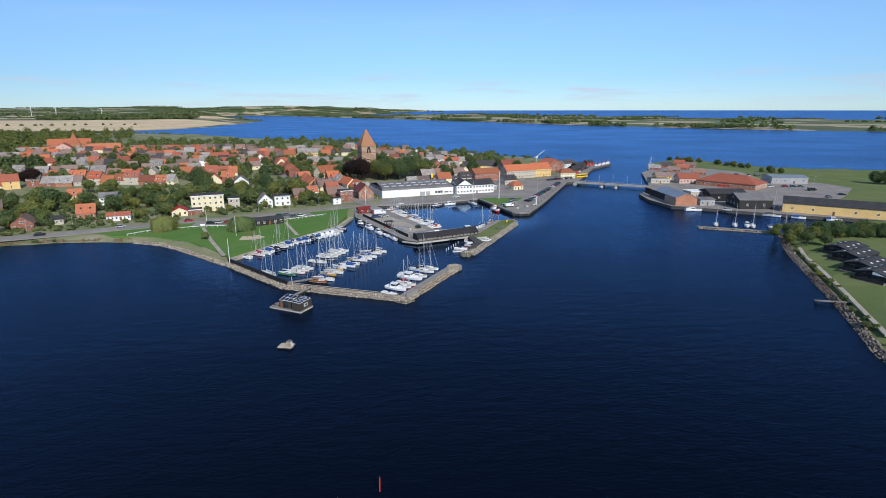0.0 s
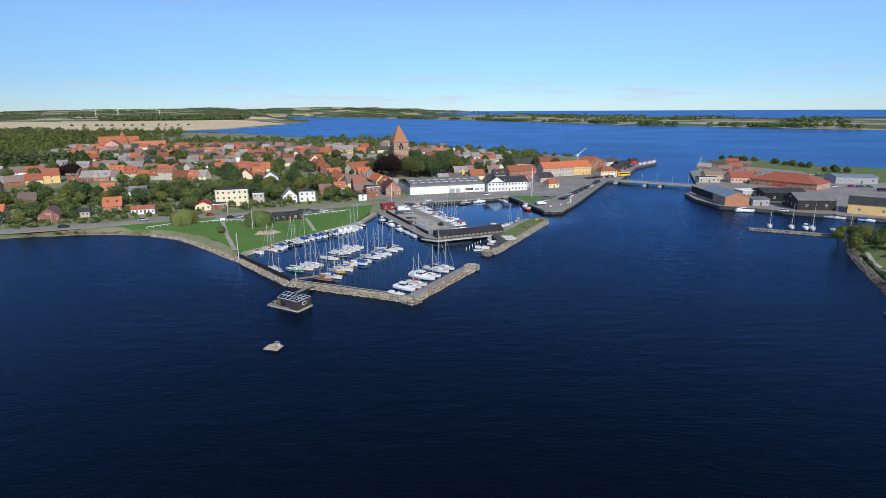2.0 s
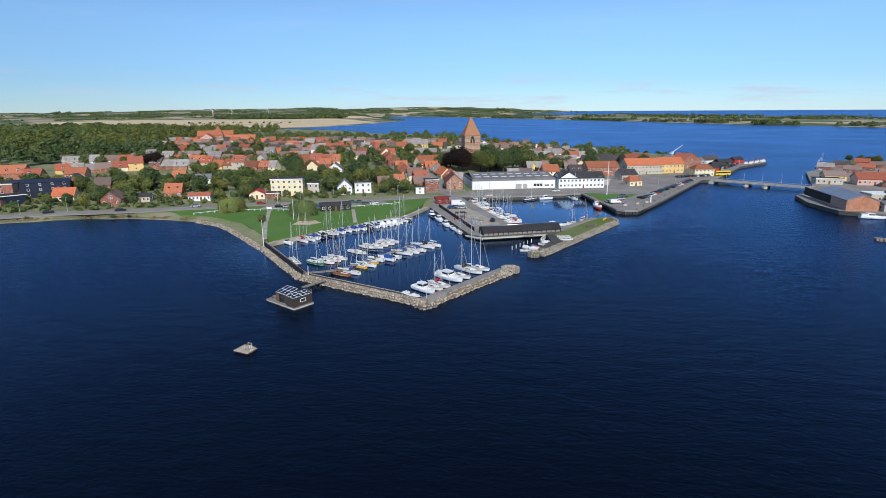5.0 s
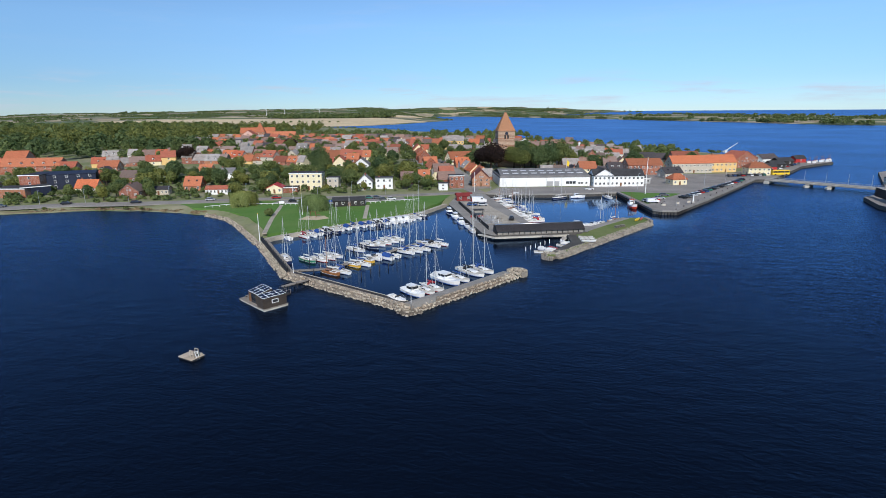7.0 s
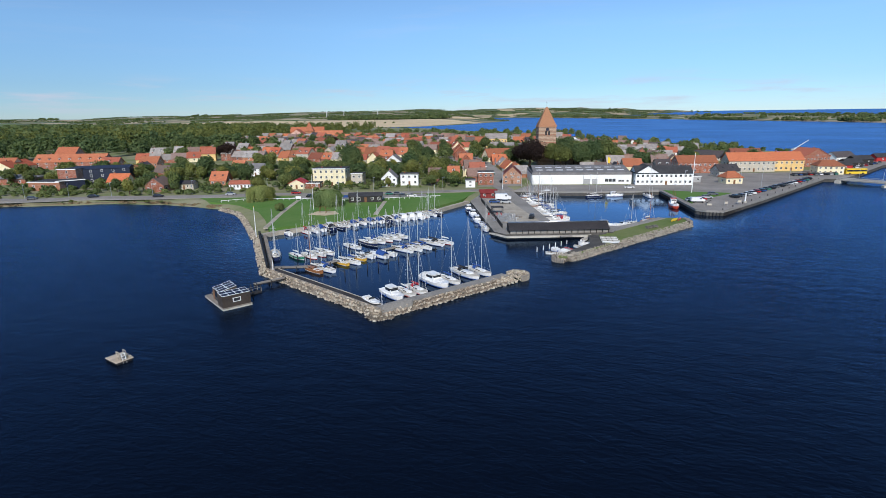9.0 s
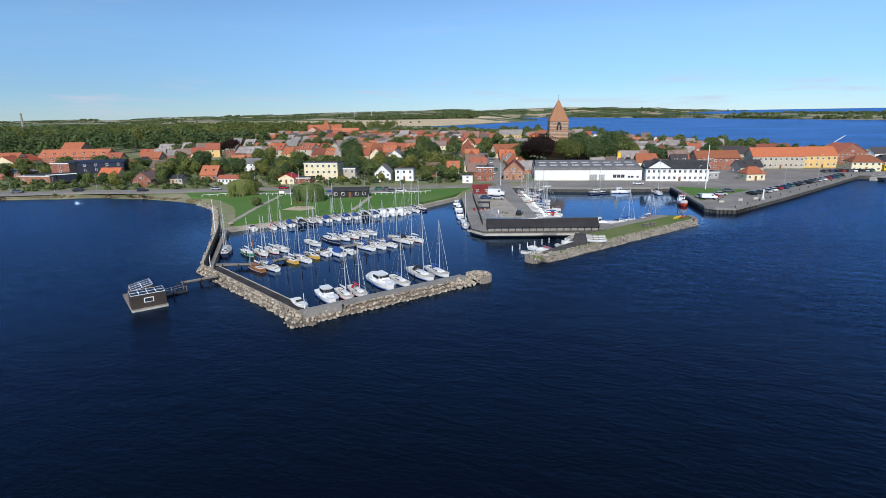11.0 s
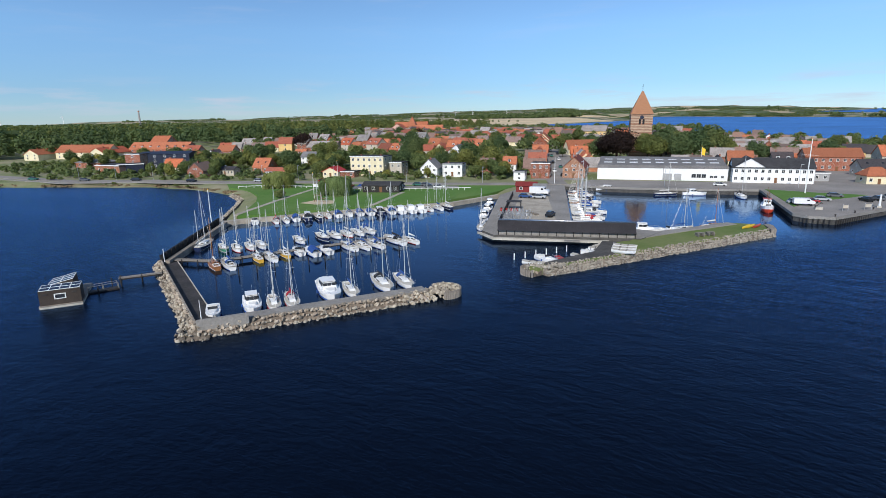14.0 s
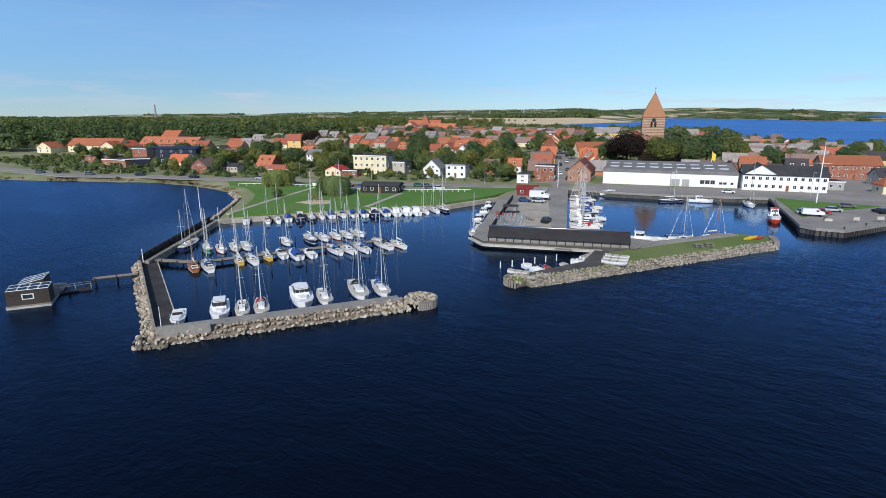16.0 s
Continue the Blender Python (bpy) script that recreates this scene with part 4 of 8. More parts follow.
def cabin_geo(x0, x1, w0, w1, z0, h, slope=0.35):
    """A coach roof with raked ends, narrower at the top."""
    t = 0.82
    vs = [(x0, -w0, z0), (x1, -w1, z0), (x1, w1, z0), (x0, w0, z0),
          (x0 + slope * 0.4, -w0 * t, z0 + h), (x1 - slope * 1.6, -w1 * t, z0 + h * 0.86), (x1 - slope * 1.6, w1 * t, z0 + h * 0.86), (x0 + slope * 0.4, w0 * t, z0 + h)]
    return Geo().add(vs, [(3, 2, 1, 0), (4, 5, 6, 7), (0, 1, 5, 4), (1, 2, 6, 5), (2, 3, 7, 6), (3, 0, 4, 7)])


def sailboat(key, L, mast, hull="gelcoat", stripe="canvas_blue", cover="canvas_blue", sprayhood=None, masts=1, spar="mast_alloy", mesh_group="boats in the marina", label=""):
    B, F = L * 0.3, 0.34 + L * 0.042
    t = thing("sailboat", 0, 0, 0, 0, label, "sailboat", mesh_group)
    part("hull", hull_geo(L, B, F), hull, t)
    g = hull_geo(L * 0.97, B * 0.95, 0.13, 0.0, 0.3)
    part("waterline_stripe", g, stripe, t)
    part("deck", deck_geo(L, B, F), "deck_cream" if hull != "varnish" else "varnish", t)
    zc = F * 1.03
    cab = part("cabin", cabin_geo(-L * 0.12, L * 0.26, B * 0.3, B * 0.2, zc, 0.42), "gelcoat" if hull != "varnish" else "varnish", t)
    for s in (-1, 1):
        part("porthole", Geo().box(L * 0.0, s * B * 0.258, zc + 0.13, L * 0.2, 0.07, 0.19), "glass", cab)
    # cockpit well drawn as a flat dark slab on the deck
    part("cockpit", Geo().box(-L * 0.28, 0, zc - 0.02, L * 0.29, B * 0.5, 0.09), "cockpit_dark", t)
    part("companionway", Geo().box(-L * 0.13, 0, zc + 0.05, 0.14, B * 0.22, 0.36), "canvas_black", t)
    part("hatch", Geo().box(L * 0.33, 0, zc + 0.02, 0.5, 0.5, 0.08), "glass", t)
    ring = [(-L * 0.43, -B * 0.25), (-L * 0.14, -B * 0.28), (-L * 0.14, B * 0.28), (-L * 0.43, B * 0.25)]
    inner = [(-L * 0.41, -B * 0.2), (-L * 0.15, -B * 0.22), (-L * 0.15, B * 0.22), (-L * 0.41, B * 0.2)]
    part("coaming", Geo().loft([[(x, y, z) for x, y in q] for q, z in ((ring, zc), (ring, zc + 0.22), (inner, zc + 0.22), (inner, zc))], cap=False), "gelcoat", t)
    for k in range(masts):
        mx = L * 0.1 if k == 0 else -L * 0.36
        mh = mast if k == 0 else mast * 0.68
        m_ = part("mast", Geo().tube((mx, 0, zc), (mx - 0.06, 0, zc + mh), 0.085, 0.06, 6), spar, t)
        part("spreader", Geo().tube((mx, -B * 0.3, zc + mh * 0.55), (mx, B * 0.3, zc + mh * 0.55), 0.025, 0.025, 4), spar, m_)
        bl = L * 0.4 if k == 0 else L * 0.2
        part("boom", Geo().tube((mx, 0, zc + 0.95), (mx - bl, 0, zc + 1.0), 0.055, 0.05, 5), spar, t)
        sc = []
        for i in range(6):
            u = i / 5
            r = 0.17 * (1 - 0.45 * u)
            sc.append([(mx - 0.1 - bl * 0.92 * u, r * math.cos(q), zc + 1.12 + r * 1.25 * math.sin(q)) for q in (0, 1.05, 2.1, 3.14, 4.2, 5.2)])
        part("sail_cover", Geo().loft(sc), cover, t)
        for s in (-1, 1):
            part("shroud", Geo().tube((mx - 0.1, s * B * 0.45, zc), (mx, s * B * 0.02, zc + mh * 0.93), 0.014, 0.012, 3), "alloy", t)
    part("forestay", Geo().tube((L * 0.49, 0, F * 1.2), (L * 0.1, 0, zc + mast * 0.95), 0.03, 0.02, 4), "canvas_white", t)
    part("backstay", Geo().tube((-L * 0.49, 0, F * 1.1), (L * 0.1, 0, zc + mast * 0.99), 0.013, 0.012, 3), "alloy", t)
    if sprayhood:
        vs = []
        for q in range(7):
            a = math.pi * q / 6
            vs.append([(-L * 0.1, B * 0.3 * math.cos(a), zc + 0.3 + 0.6 * math.sin(a)), (-L * 0.2, B * 0.31 * math.cos(a), zc + 0.25 + 0.68 * math.sin(a)), (-L * 0.2, B * 0.29 * math.cos(a), zc + 0.2 + 0.64 * math.sin(a)), (-L * 0.1, B * 0.27 * math.cos(a), zc + 0.25 + 0.55 * math.sin(a))])
        part("sprayhood", Geo().loft(vs), sprayhood, t)
    rl = Geo()
    for s in (-1, 1):
        for i in range(4):
            x = -L * 0.45 + L * 0.26 * i
            rl.tube((x, s * B * 0.45, F), (x, s * B * 0.45, F + 0.55), 0.015, 0.015, 3)
        for i in range(3):
            x = -L * 0.45 + L * 0.26 * i
            rl.tube((x, s * B * 0.45, F + 0.55), (x + L * 0.26, s * B * (0.45 if i < 2 else 0.3), F + 0.57), 0.012, 0.012, 3)
    part("guard_rail", rl.tube((L * 0.46, -0.15, F * 1.2), (L * 0.46, 0.15, F * 1.2 + 0.5), 0.02, 0.02, 3), "alloy", t)
    part("fender", Geo().tube((0, -B * 0.52, 0.15), (0, -B * 0.52, 0.65), 0.1, 0.1, 6), "black_rubber", t)
    return t


def motorboat(L, hull="gelcoat", canopy=None, house=True, label="", fly=False):
    B, F = L * 0.37, 0.5 + L * 0.045
    t = thing("motorboat", 0, 0, 0, 0, label, "motorboat", "boats in the marina")
    part("hull", hull_geo(L, B, F, 0.35, 0.3, 0.88), hull, t)
    part("rubbing_strake", hull_geo(L * 0.97, B * 0.95, 0.14, 0.0, 0.28, 0.88), "canvas_blue" if hull == "gelcoat" else "gelcoat", t)
    part("deck", deck_geo(L, B, F, 0.35, 0.88), "gelcoat", t)
    zc = F * 1.02
    if house:
        part("foredeck_cabin", cabin_geo(-L * 0.05, L * 0.36, B * 0.38, B * 0.16, zc, 0.45, 0.6), "gelcoat", t)
        wh = part("wheelhouse", cabin_geo(-L * 0.24, L * 0.1, B * 0.37, B * 0.34, zc, 1.35, 0.3), "gelcoat", t)
        for s in (-1, 1):
            for i in range(2) if s < 0 else ():
                part("side_window", Geo().box(-L * 0.14 + i * L * 0.12, 0, zc + 0.62, L * 0.105, B * 0.72, 0.48), "glass", wh)
        for i in (-1, 0, 1):
            part("windscreen", Geo().box(L * 0.055, i * B * 0.2, zc + 0.62, 0.3, B * 0.18, 0.5), "glass", wh)
        part("roof", Geo().box(-L * 0.1, 0, zc + 1.33, L * 0.3, B * 0.62, 0.07), "gelcoat", wh)
        part("antenna", Geo().tube((-L * 0.2, 0.2, zc + 1.4), (-L * 0.24, 0.2, zc + 2.6), 0.02, 0.012, 4), "alloy", t)
    else:
        part("foredeck", cabin_geo(0, L * 0.42, B * 0.36, B * 0.12, zc, 0.35, 0.5), "gelcoat", t)
        part("windscreen", Geo().box(0.0, 0, zc + 0.28, 0.1, B * 0.66, 0.4), "glass", t)
        part("seat", Geo().box(-L * 0.3, 0, zc, L * 0.1, B * 0.6, 0.35), "canvas_white", t)
    if canopy:
        vs = []
        for q in range(7):
            a = math.pi * q / 6
            c, s = math.cos(a), math.sin(a)
            x0 = -L * 0.22 if house else 0.02
            vs.append([(x0, B * 0.4 * c, zc + 0.25 + 0.95 * s), (-L * 0.47, B * 0.41 * c, zc + 0.15 + 0.75 * s), (-L * 0.47, B * 0.38 * c, zc + 0.1 + 0.7 * s), (x0, B * 0.37 * c, zc + 0.2 + 0.9 * s)])
        part("canopy", Geo().loft(vs), canopy, t)
    part("outboard", Geo().box(-L * 0.515, 0, 0.1, 0.22, 0.28, F + 0.1), "grey_paint", t)
    # flat dark slab in place of a sunken cockpit
    part("cockpit", Geo().box(-L * 0.36, 0, zc - 0.02, L * 0.22, B * 0.66, 0.09), "cockpit_dark", t)
    for s in (-1, 1):
        part("fender", Geo().tube((-L * 0.1, s * B * 0.52, 0.15), (-L * 0.1, s * B * 0.52, 0.65), 0.11, 0.11, 6), "canvas_blue", t)
    rl = Geo()
    for s in (-1, 1):
        for i in range(4):
            x = L * (0.05 + 0.12 * i)
            w = B * 0.47 * (1 - (max(0, 0.05 + 0.12 * i) / 0.5) ** 2.3)
            rl.tube((x, s * w, F * 1.1), (x, s * w, F * 1.1 + 0.55), 0.02, 0.02, 3)
        for i in range(3):
            ws = [B * 0.47 * (1 - ((0.05 + 0.12 * j) / 0.5) ** 2.3) for j in (i, i + 1)]
            rl.tube((L * (0.05 + 0.12 * i), s * ws[0], F * 1.1 + 0.55), (L * (0.17 + 0.12 * i), s * ws[1], F * 1.1 + 0.55), 0.02, 0.02, 3)
    part("bow_rail", rl.tube((L * 0.41, -B * 0.2, F * 1.1 + 0.55), (L * 0.41, B * 0.2, F * 1.1 + 0.55), 0.02, 0.02, 3), "alloy", t)
    return t


def dinghy(L, hull, label, canopy=None):
    B, F = L * 0.38, 0.5
    t = thing("rowing_boat", 0, 0, 0, 0, label, "rowing boat", "small boats")
    part("hull", hull_geo(L, B, F, 0.3, 0.15, 0.8), hull, t)
    part("inside", deck_geo(L, B, F, 0.3, 0.8), canopy or "deck_cream", t)
    for i in range(2):
        part("thwart", Geo().box(-L * 0.2 + i * L * 0.3, 0, F + 0.04, 0.3, B * 0.75, 0.05), "deck_wood", t)
    part("outboard", Geo().box(-L * 0.5, 0, 0.1, 0.2, 0.24, F + 0.2), "grey_paint", t)
    return t

PROTO = {}
SAIL_KINDS = {
    "white": dict(L=7.8, mast=9.6, label="white sailboat with a blue sail cover, moored in the marina"),
    "hood": dict(L=8.6, mast=10.8, sprayhood="canvas_blue", label="white sailboat with a blue sprayhood, moored bow-in"),
    "cream": dict(L=7.2, mast=9.0, cover="canvas_white", stripe="canvas_red", label="small white sailboat with a pale sail cover"),
    "red": dict(L=7.6, mast=9.4, cover="canvas_red", stripe="canvas_red", sprayhood="canvas_red", label="white sailboat with red covers and sprayhood"),
    "navy": dict(L=8.4, mast=10.5, hull="hull_navy", cover="canvas_white", stripe="gelcoat", label="dark blue-hulled sailboat at its berth"),
    "yellow": dict(L=6.4, mast=8.0, hull="hull_yellow", cover="canvas_white", stripe="gelcoat", label="small sailboat with a yellow hull"),
    "green": dict(L=7.0, mast=8.6, hull="hull_green", cover="canvas_white", stripe="gelcoat", label="small sailboat with a green hull"),
    "wood": dict(L=7.4, mast=9.0, hull="varnish", cover="canvas_white", stripe="gelcoat", spar="varnish", label="varnished wooden sailboat with a brown mast"),
    "big": dict(L=10.0, mast=13.0, sprayhood="canvas_black", cover="canvas_black", label="large white sailing yacht with dark covers"),
    "ketch": dict(L=9.6, mast=12.0, hull="hull_navy", masts=2, cover="canvas_white", stripe="gelcoat", label="dark two-masted ketch beside the timber wall"),
}
MOTOR_KINDS = {
    "m_house": dict(L=7.6, label="white cabin motorboat with a glazed wheelhouse"),
    "m_big": dict(L=9.4, canopy="canvas_white", label="large white cabin cruiser"),
    "m_blue": dict(L=6.6, canopy="canvas_blue", house=False, label="white motorboat under a blue canopy"),
    "m_open": dict(L=5.6, house=False, label="small open white motorboat"),
    "m_navy": dict(L=7.0, canopy="canvas_black", hull="hull_navy", label="dark-hulled cabin motorboat with a black canopy"),
    "m_cab": dict(L=7.0, canopy="canvas_blue", label="white cabin motorboat with a blue aft canopy"),
}
DINGHY_KINDS = {
    "d_white": dict(L=4.6, hull="gelcoat", label="small white open boat"),
    "d_blue": dict(L=4.2, hull="canvas_blue", canopy="canvas_red", label="small blue rowing boat with a red interior"),
}


def boat(key, x, y, yaw, size=1.0, z=0.0):
    """One boat of a kind, its middle at x, y; yaw is the bow's direction."""
    m = pose(x, y, z, 0, 0, yaw)
    if key not in PROTO:
        if key in SAIL_KINDS:
            ob = sailboat(key, **SAIL_KINDS[key])
        elif key in MOTOR_KINDS:
            ob = motorboat(**MOTOR_KINDS[key])
        else:
            ob = dinghy(**DINGHY_KINDS[key])
        PROTO[key] = ob
        ob.matrix_basis = m
        return ob
    ob = copy_thing(PROTO[key], m)
    return ob


def berth(key, x, y, yaw, end=1):
    """A boat whose outer end lies at x, y, its bow pointing along yaw to the jetty."""
    L = (SAIL_KINDS.get(key) or MOTOR_KINDS.get(key) or DINGHY_KINDS.get(key))["L"]
    a = radians(yaw)
    return boat(key, x + end * math.cos(a) * L * 0.47, y + end * math.sin(a) * L * 0.47, yaw)


# boats along the outer breakwater, bows to the wall
for k, x, y in (("m_open", -2.4, 162.3), ("m_house", 0.5, 167.0), ("cream", 2.2, 169.6), ("red", 3.8, 171.8), ("m_big", 6.2, 177.6), ("white", 8.0, 180.5), ("big", 10.7, 185.6), ("hood", 12.6, 188.8)):
    berth(k, x + 0.6, y - 0.4, -33, -1)
# both sides of the long jetty
for k, x, y in (("wood", -25.6, 178.1), ("hood", -23.2, 179.7), ("yellow", -23.1, 186.1), ("white", -20.9, 187.8), ("yellow", -21.2, 191.4), ("m_open", -20.2, 194.1), ("m_blue", -17.0, 195.3), ("m_open", -15.8, 197.9),
                ("hood", -13.2, 202.8), ("white", -11.4, 205.0), ("hood", -9.7, 207.6), ("big", -7.9, 212.6), ("cream", -5.9, 215.0)):
    berth(k, x, y, 156)
for k, x, y in (("green", -37.0, 187.6), ("cream", -34.0, 189.0), ("cream", -32.9, 191.6), ("white", -31.5, 193.6), ("white", -27.9, 201.5), ("navy", -25.6, 206.7), ("hood", -24.5, 209.6), ("cream", -23.5, 212.5), ("white", -21.9, 214.8), ("hood", -21.0, 217.7)):
    berth(k, x, y, -24, -1)
# along the lawn
for k, x, y in (("m_open", -58.9, 211.2), ("red", -54.8, 215.1), ("white", -53.0, 217.2), ("m_blue", -52.4, 220.0), ("m_navy", -50.6, 222.7), ("navy", -47.9, 224.8), ("cream", -48.0, 228.2), ("m_blue", -46.5, 230.5), ("hood", -44.8, 233.4), ("m_blue", -42.8, 235.7),
                ("m_blue", -40.4, 237.6), ("m_navy", -38.6, 239.9), ("m_cab", -36.4, 242.4), ("m_house", -34.0, 244.2), ("m_house", -32.0, 246.6), ("m_house", -29.9, 248.6), ("cream", -29.0, 251.8), ("white", -27.6, 255.0), ("navy", -26.2, 258.0)):
    berth(k, x + 0.9, y - 0.6, 145)
boat("ketch", -46.6, 188.4, 131.5)
boat("white", -2.6, 237.6, -66)
boat("m_cab", -9.2, 249.6, -66)
boat("m_house", -13.8, 259.6, -66)
boat("m_navy", -18.8, 269.8, -66)
boat("m_open", -5.6, 243.6, -66)
# close-packed yachts on the inner basin's west side
BASIN = ("red", "hood", "navy", "m_house", "big", "white", "cream", "m_blue", "hood", "wood", "big", "m_cab", "green", "white", "navy", "hood", "wood", "m_navy")
for i, k in enumerate(BASIN):
    s = 8.5 + i * 3.1
    ex, ey = 16.5 - 0.403 * s, 249.5 + 0.915 * s
    berth(k, ex + 0.915 * 0.9, ey + 0.403 * 0.9, 203.7, -1)
boat("m_big", 3.5, 322.2 - 3.2, 10)
boat("navy", 23.4, 318.2, 40)
boat("m_house", 31.7, 322.6, 20)
boat("big", 45.6, 324.6, -70)
boat("white", 40.6, 259.4, 60)
boat("wood", 46.2, 267.2, 58)
boat("m_house", 33.5, 253.6, 20)
boat("m_open", 38.0, 256.6, 50)
for k, x, y, a in (("d_white", 23.6, 213.4, 10), ("m_open", 25.0, 216.3, -20), ("d_blue", 27.2, 218.3, -35), ("d_white", 29.6, 222, -25), ("m_open", 31.0, 226.3, 20), ("d_white", 29.2, 232.0, 80)):
    boat(k, x, y, a)
for k, x, y, a in (("d_white", 34.4, 229.6, 10), ("d_white", 34.9, 227.4, 12), ("d_white", 35.4, 225.2, 8)):
    boat(k, x + 1.6, y, a, z=1.5)
# east side
for k, x, y in (("cream", 155.2, 248.8), ("white", 163.4, 246.2), ("m_cab", 168.5, 244.4), ("hood", 170.8, 243.3), ("m_blue", 178.1, 240.7), ("white", 184.2, 239.0)):
    berth(k, x, y, -121, -1)
boat("m_big", 166.3, 288.9, -10)
boat("big", 199.2, 270.5, -42)
boat("m_blue", 209.4, 262.8, -40)
boat("m_cab", 222.9, 255.0, -35)
for i in range(7):
    boat(("white", "m_cab", "cream", "m_open")[i % 4], 222 + 6.3 * i, 459 + 12.5 * i, 155)


def fishing_boat(x, y, yaw, hull, label):
    t = thing("fishing_boat", x, y, 0, yaw, label, "fishing boat", "fishing boats")
    part("hull", hull_geo(8.6, 3.2, 0.75, 0.45, 0.4, 0.75), hull, t)
    part("bulwark", hull_geo(8.5, 3.1, 1.4, 0.5, -0.3, 0.75), "gelcoat", t)
    part("deck", deck_geo(8.4, 3.1, 1.3, 0.5, 0.75), "deck_wood", t)
    wh = part("wheelhouse", Geo().box(-1.9, 0, 1.3, 2.0, 1.9, 2.0), "white_paint", t)
    for i in (-1, 0, 1):
        part("window", Geo().box(-0.88, i * 0.55, 2.45, 0.06, 0.42, 0.5), "glass", wh)
    part("roof", Geo().box(-1.9, 0, 3.3, 2.3, 2.2, 0.1), "hull_red", wh)
    part("mast", Geo().tube((0.6, 0, 1.4), (0.6, 0, 6.2), 0.09, 0.06, 6), "brown_wood", t)
    part("mast", Geo().tube((-2.6, 0, 3.3), (-2.6, 0, 6.6), 0.07, 0.05, 6), "brown_wood", t)
    part("derrick", Geo().tube((0.6, 0, 2.0), (3.2, 0, 4.4), 0.06, 0.05, 5), "brown_wood", t)
    part("net_drum", Geo().tube((2.0, -0.6, 1.9), (2.0, 0.6, 1.9), 0.35, 0.35, 8), "steel_pile", t)
    return t


fishing_boat(55.2, 299.6, -79, "hull_red", "red and white fishing boat beside the quay")
for i in range(7):
    fishing_boat(196 + 3.8 * i, 519 + 4.5 * i - (i % 2) * 3, 60, ("canvas_blue", "hull_green", "black_wood", "hull_red")[i % 4], "worn fishing boat at the outer pier")


# ---- houses ----
def window_geo(w, h):
    fr = Geo()
    t, d = 0.09, 0.09
    fr.box(0, 0, 0, w, d, t).box(0, 0, h - t, w, d, t).box(-w / 2 + t / 2, 0, 0, t, d, h).box(w / 2 - t / 2, 0, 0, t, d, h).box(0, 0, 0, 0.06, d, h)
    return fr


FAR_WIN = {}


def far_window(parent, x, y, z, w, h, turn=0.0):
    """A window of a house deep in the town: frame and pane in one mesh."""
    key = f"{w:.1f}|{h:.1f}"
    if key not in FAR_WIN:
        t, d = 0.12, 0.06
        o = [(-w / 2, 0), (w / 2, 0), (w / 2, h), (-w / 2, h)]
        q = [(-w / 2 + t, t), (w / 2 - t, t), (w / 2 - t, h - t), (-w / 2 + t, h - t)]
        vs = [(x, s * d, z) for s in (-1, 1) for x, z in o] + [(x, s * d * 0.5, z) for s in (-1, 1) for x, z in q]
        fs = [(i, (i + 1) % 4, 8 + (i + 1) % 4, 8 + i) for i in range(4)] + [(4 + (i + 1) % 4, 4 + i, 12 + i, 12 + (i + 1) % 4) for i in range(4)]
        fs += [(4 + i, 4 + (i + 1) % 4, (i + 1) % 4, i) for i in range(4)] + [(8, 9, 10, 11), (15, 14, 13, 12)]
        me = Geo().add(vs, fs).mesh("window", "white_paint")
        me.materials.append(MATS["glass"])
        me.polygons.foreach_set("material_index", [0] * 12 + [1, 1])
        FAR_WIN[key] = me
    return part("window", FAR_WIN[key], "glass", parent, "", pose(x, y, z, 0, 0, turn))


def add_window(parent, x, y, z, w, h, turn=0.0, frame="white_paint"):
    fm = shared(f"window|{w:.2f}|{h:.2f}|{frame}", lambda: window_geo(w, h), frame)
    pm = shared(f"pane|{w:.2f}|{h:.2f}", lambda: Geo().box(0, 0, 0.05, w - 0.1, 0.05, h - 0.1), "glass")
    ob = part("window", fm, frame, parent, "", pose(x, y, z, 0, 0, turn))
    part("pane", pm, "glass", ob)
    return ob


def gable_wall(w, d, h, rise, axis):
    """Walls with their gables, footed below ground."""
    x, y = w / 2, d / 2
    b = -1.5
    v = [(-x, -y, b), (x, -y, b), (x, y, b), (-x, y, b), (-x, -y, h), (x, -y, h), (x, y, h), (-x, y, h)]
    if axis == "x":
        v += [(-x, 0, h + rise), (x, 0, h + rise)]
        f = [(0, 1, 5, 4), (2, 3, 7, 6), (1, 2, 6, 9, 5), (3, 0, 4, 8, 7), (4, 5, 9, 8), (6, 7, 8, 9), (3, 2, 1, 0)]
    else:
        v += [(0, -y, h + rise), (0, y, h + rise)]
        f = [(0, 1, 5, 8, 4), (2, 3, 7, 9, 6), (1, 2, 6, 5), (3, 0, 4, 7), (5, 6, 9, 8), (7, 4, 8, 9), (3, 2, 1, 0)]
    return Geo().add(v, f)


def gable_roof(w, d, h, rise, axis, over=0.35, thick=0.22):
    g = Geo()
    if axis == "y":
        w, d = d, w
    x, y = w / 2 + over, d / 2
    sl = rise / y
    ye, ze = y + over, h - over * sl
    ring = [(-ye, ze), (0, h + rise), (ye, ze), (ye, ze + thick), (0, h + rise + thick * 1.15), (-ye, ze + thick)]
    rings = [[(s, p, q) for p, q in ring] for s in (-x, x)]
    if axis == "y":
        rings = [[(-p, s, q) for s, p, q in r] for r in rings]
    return g.loft(rings)


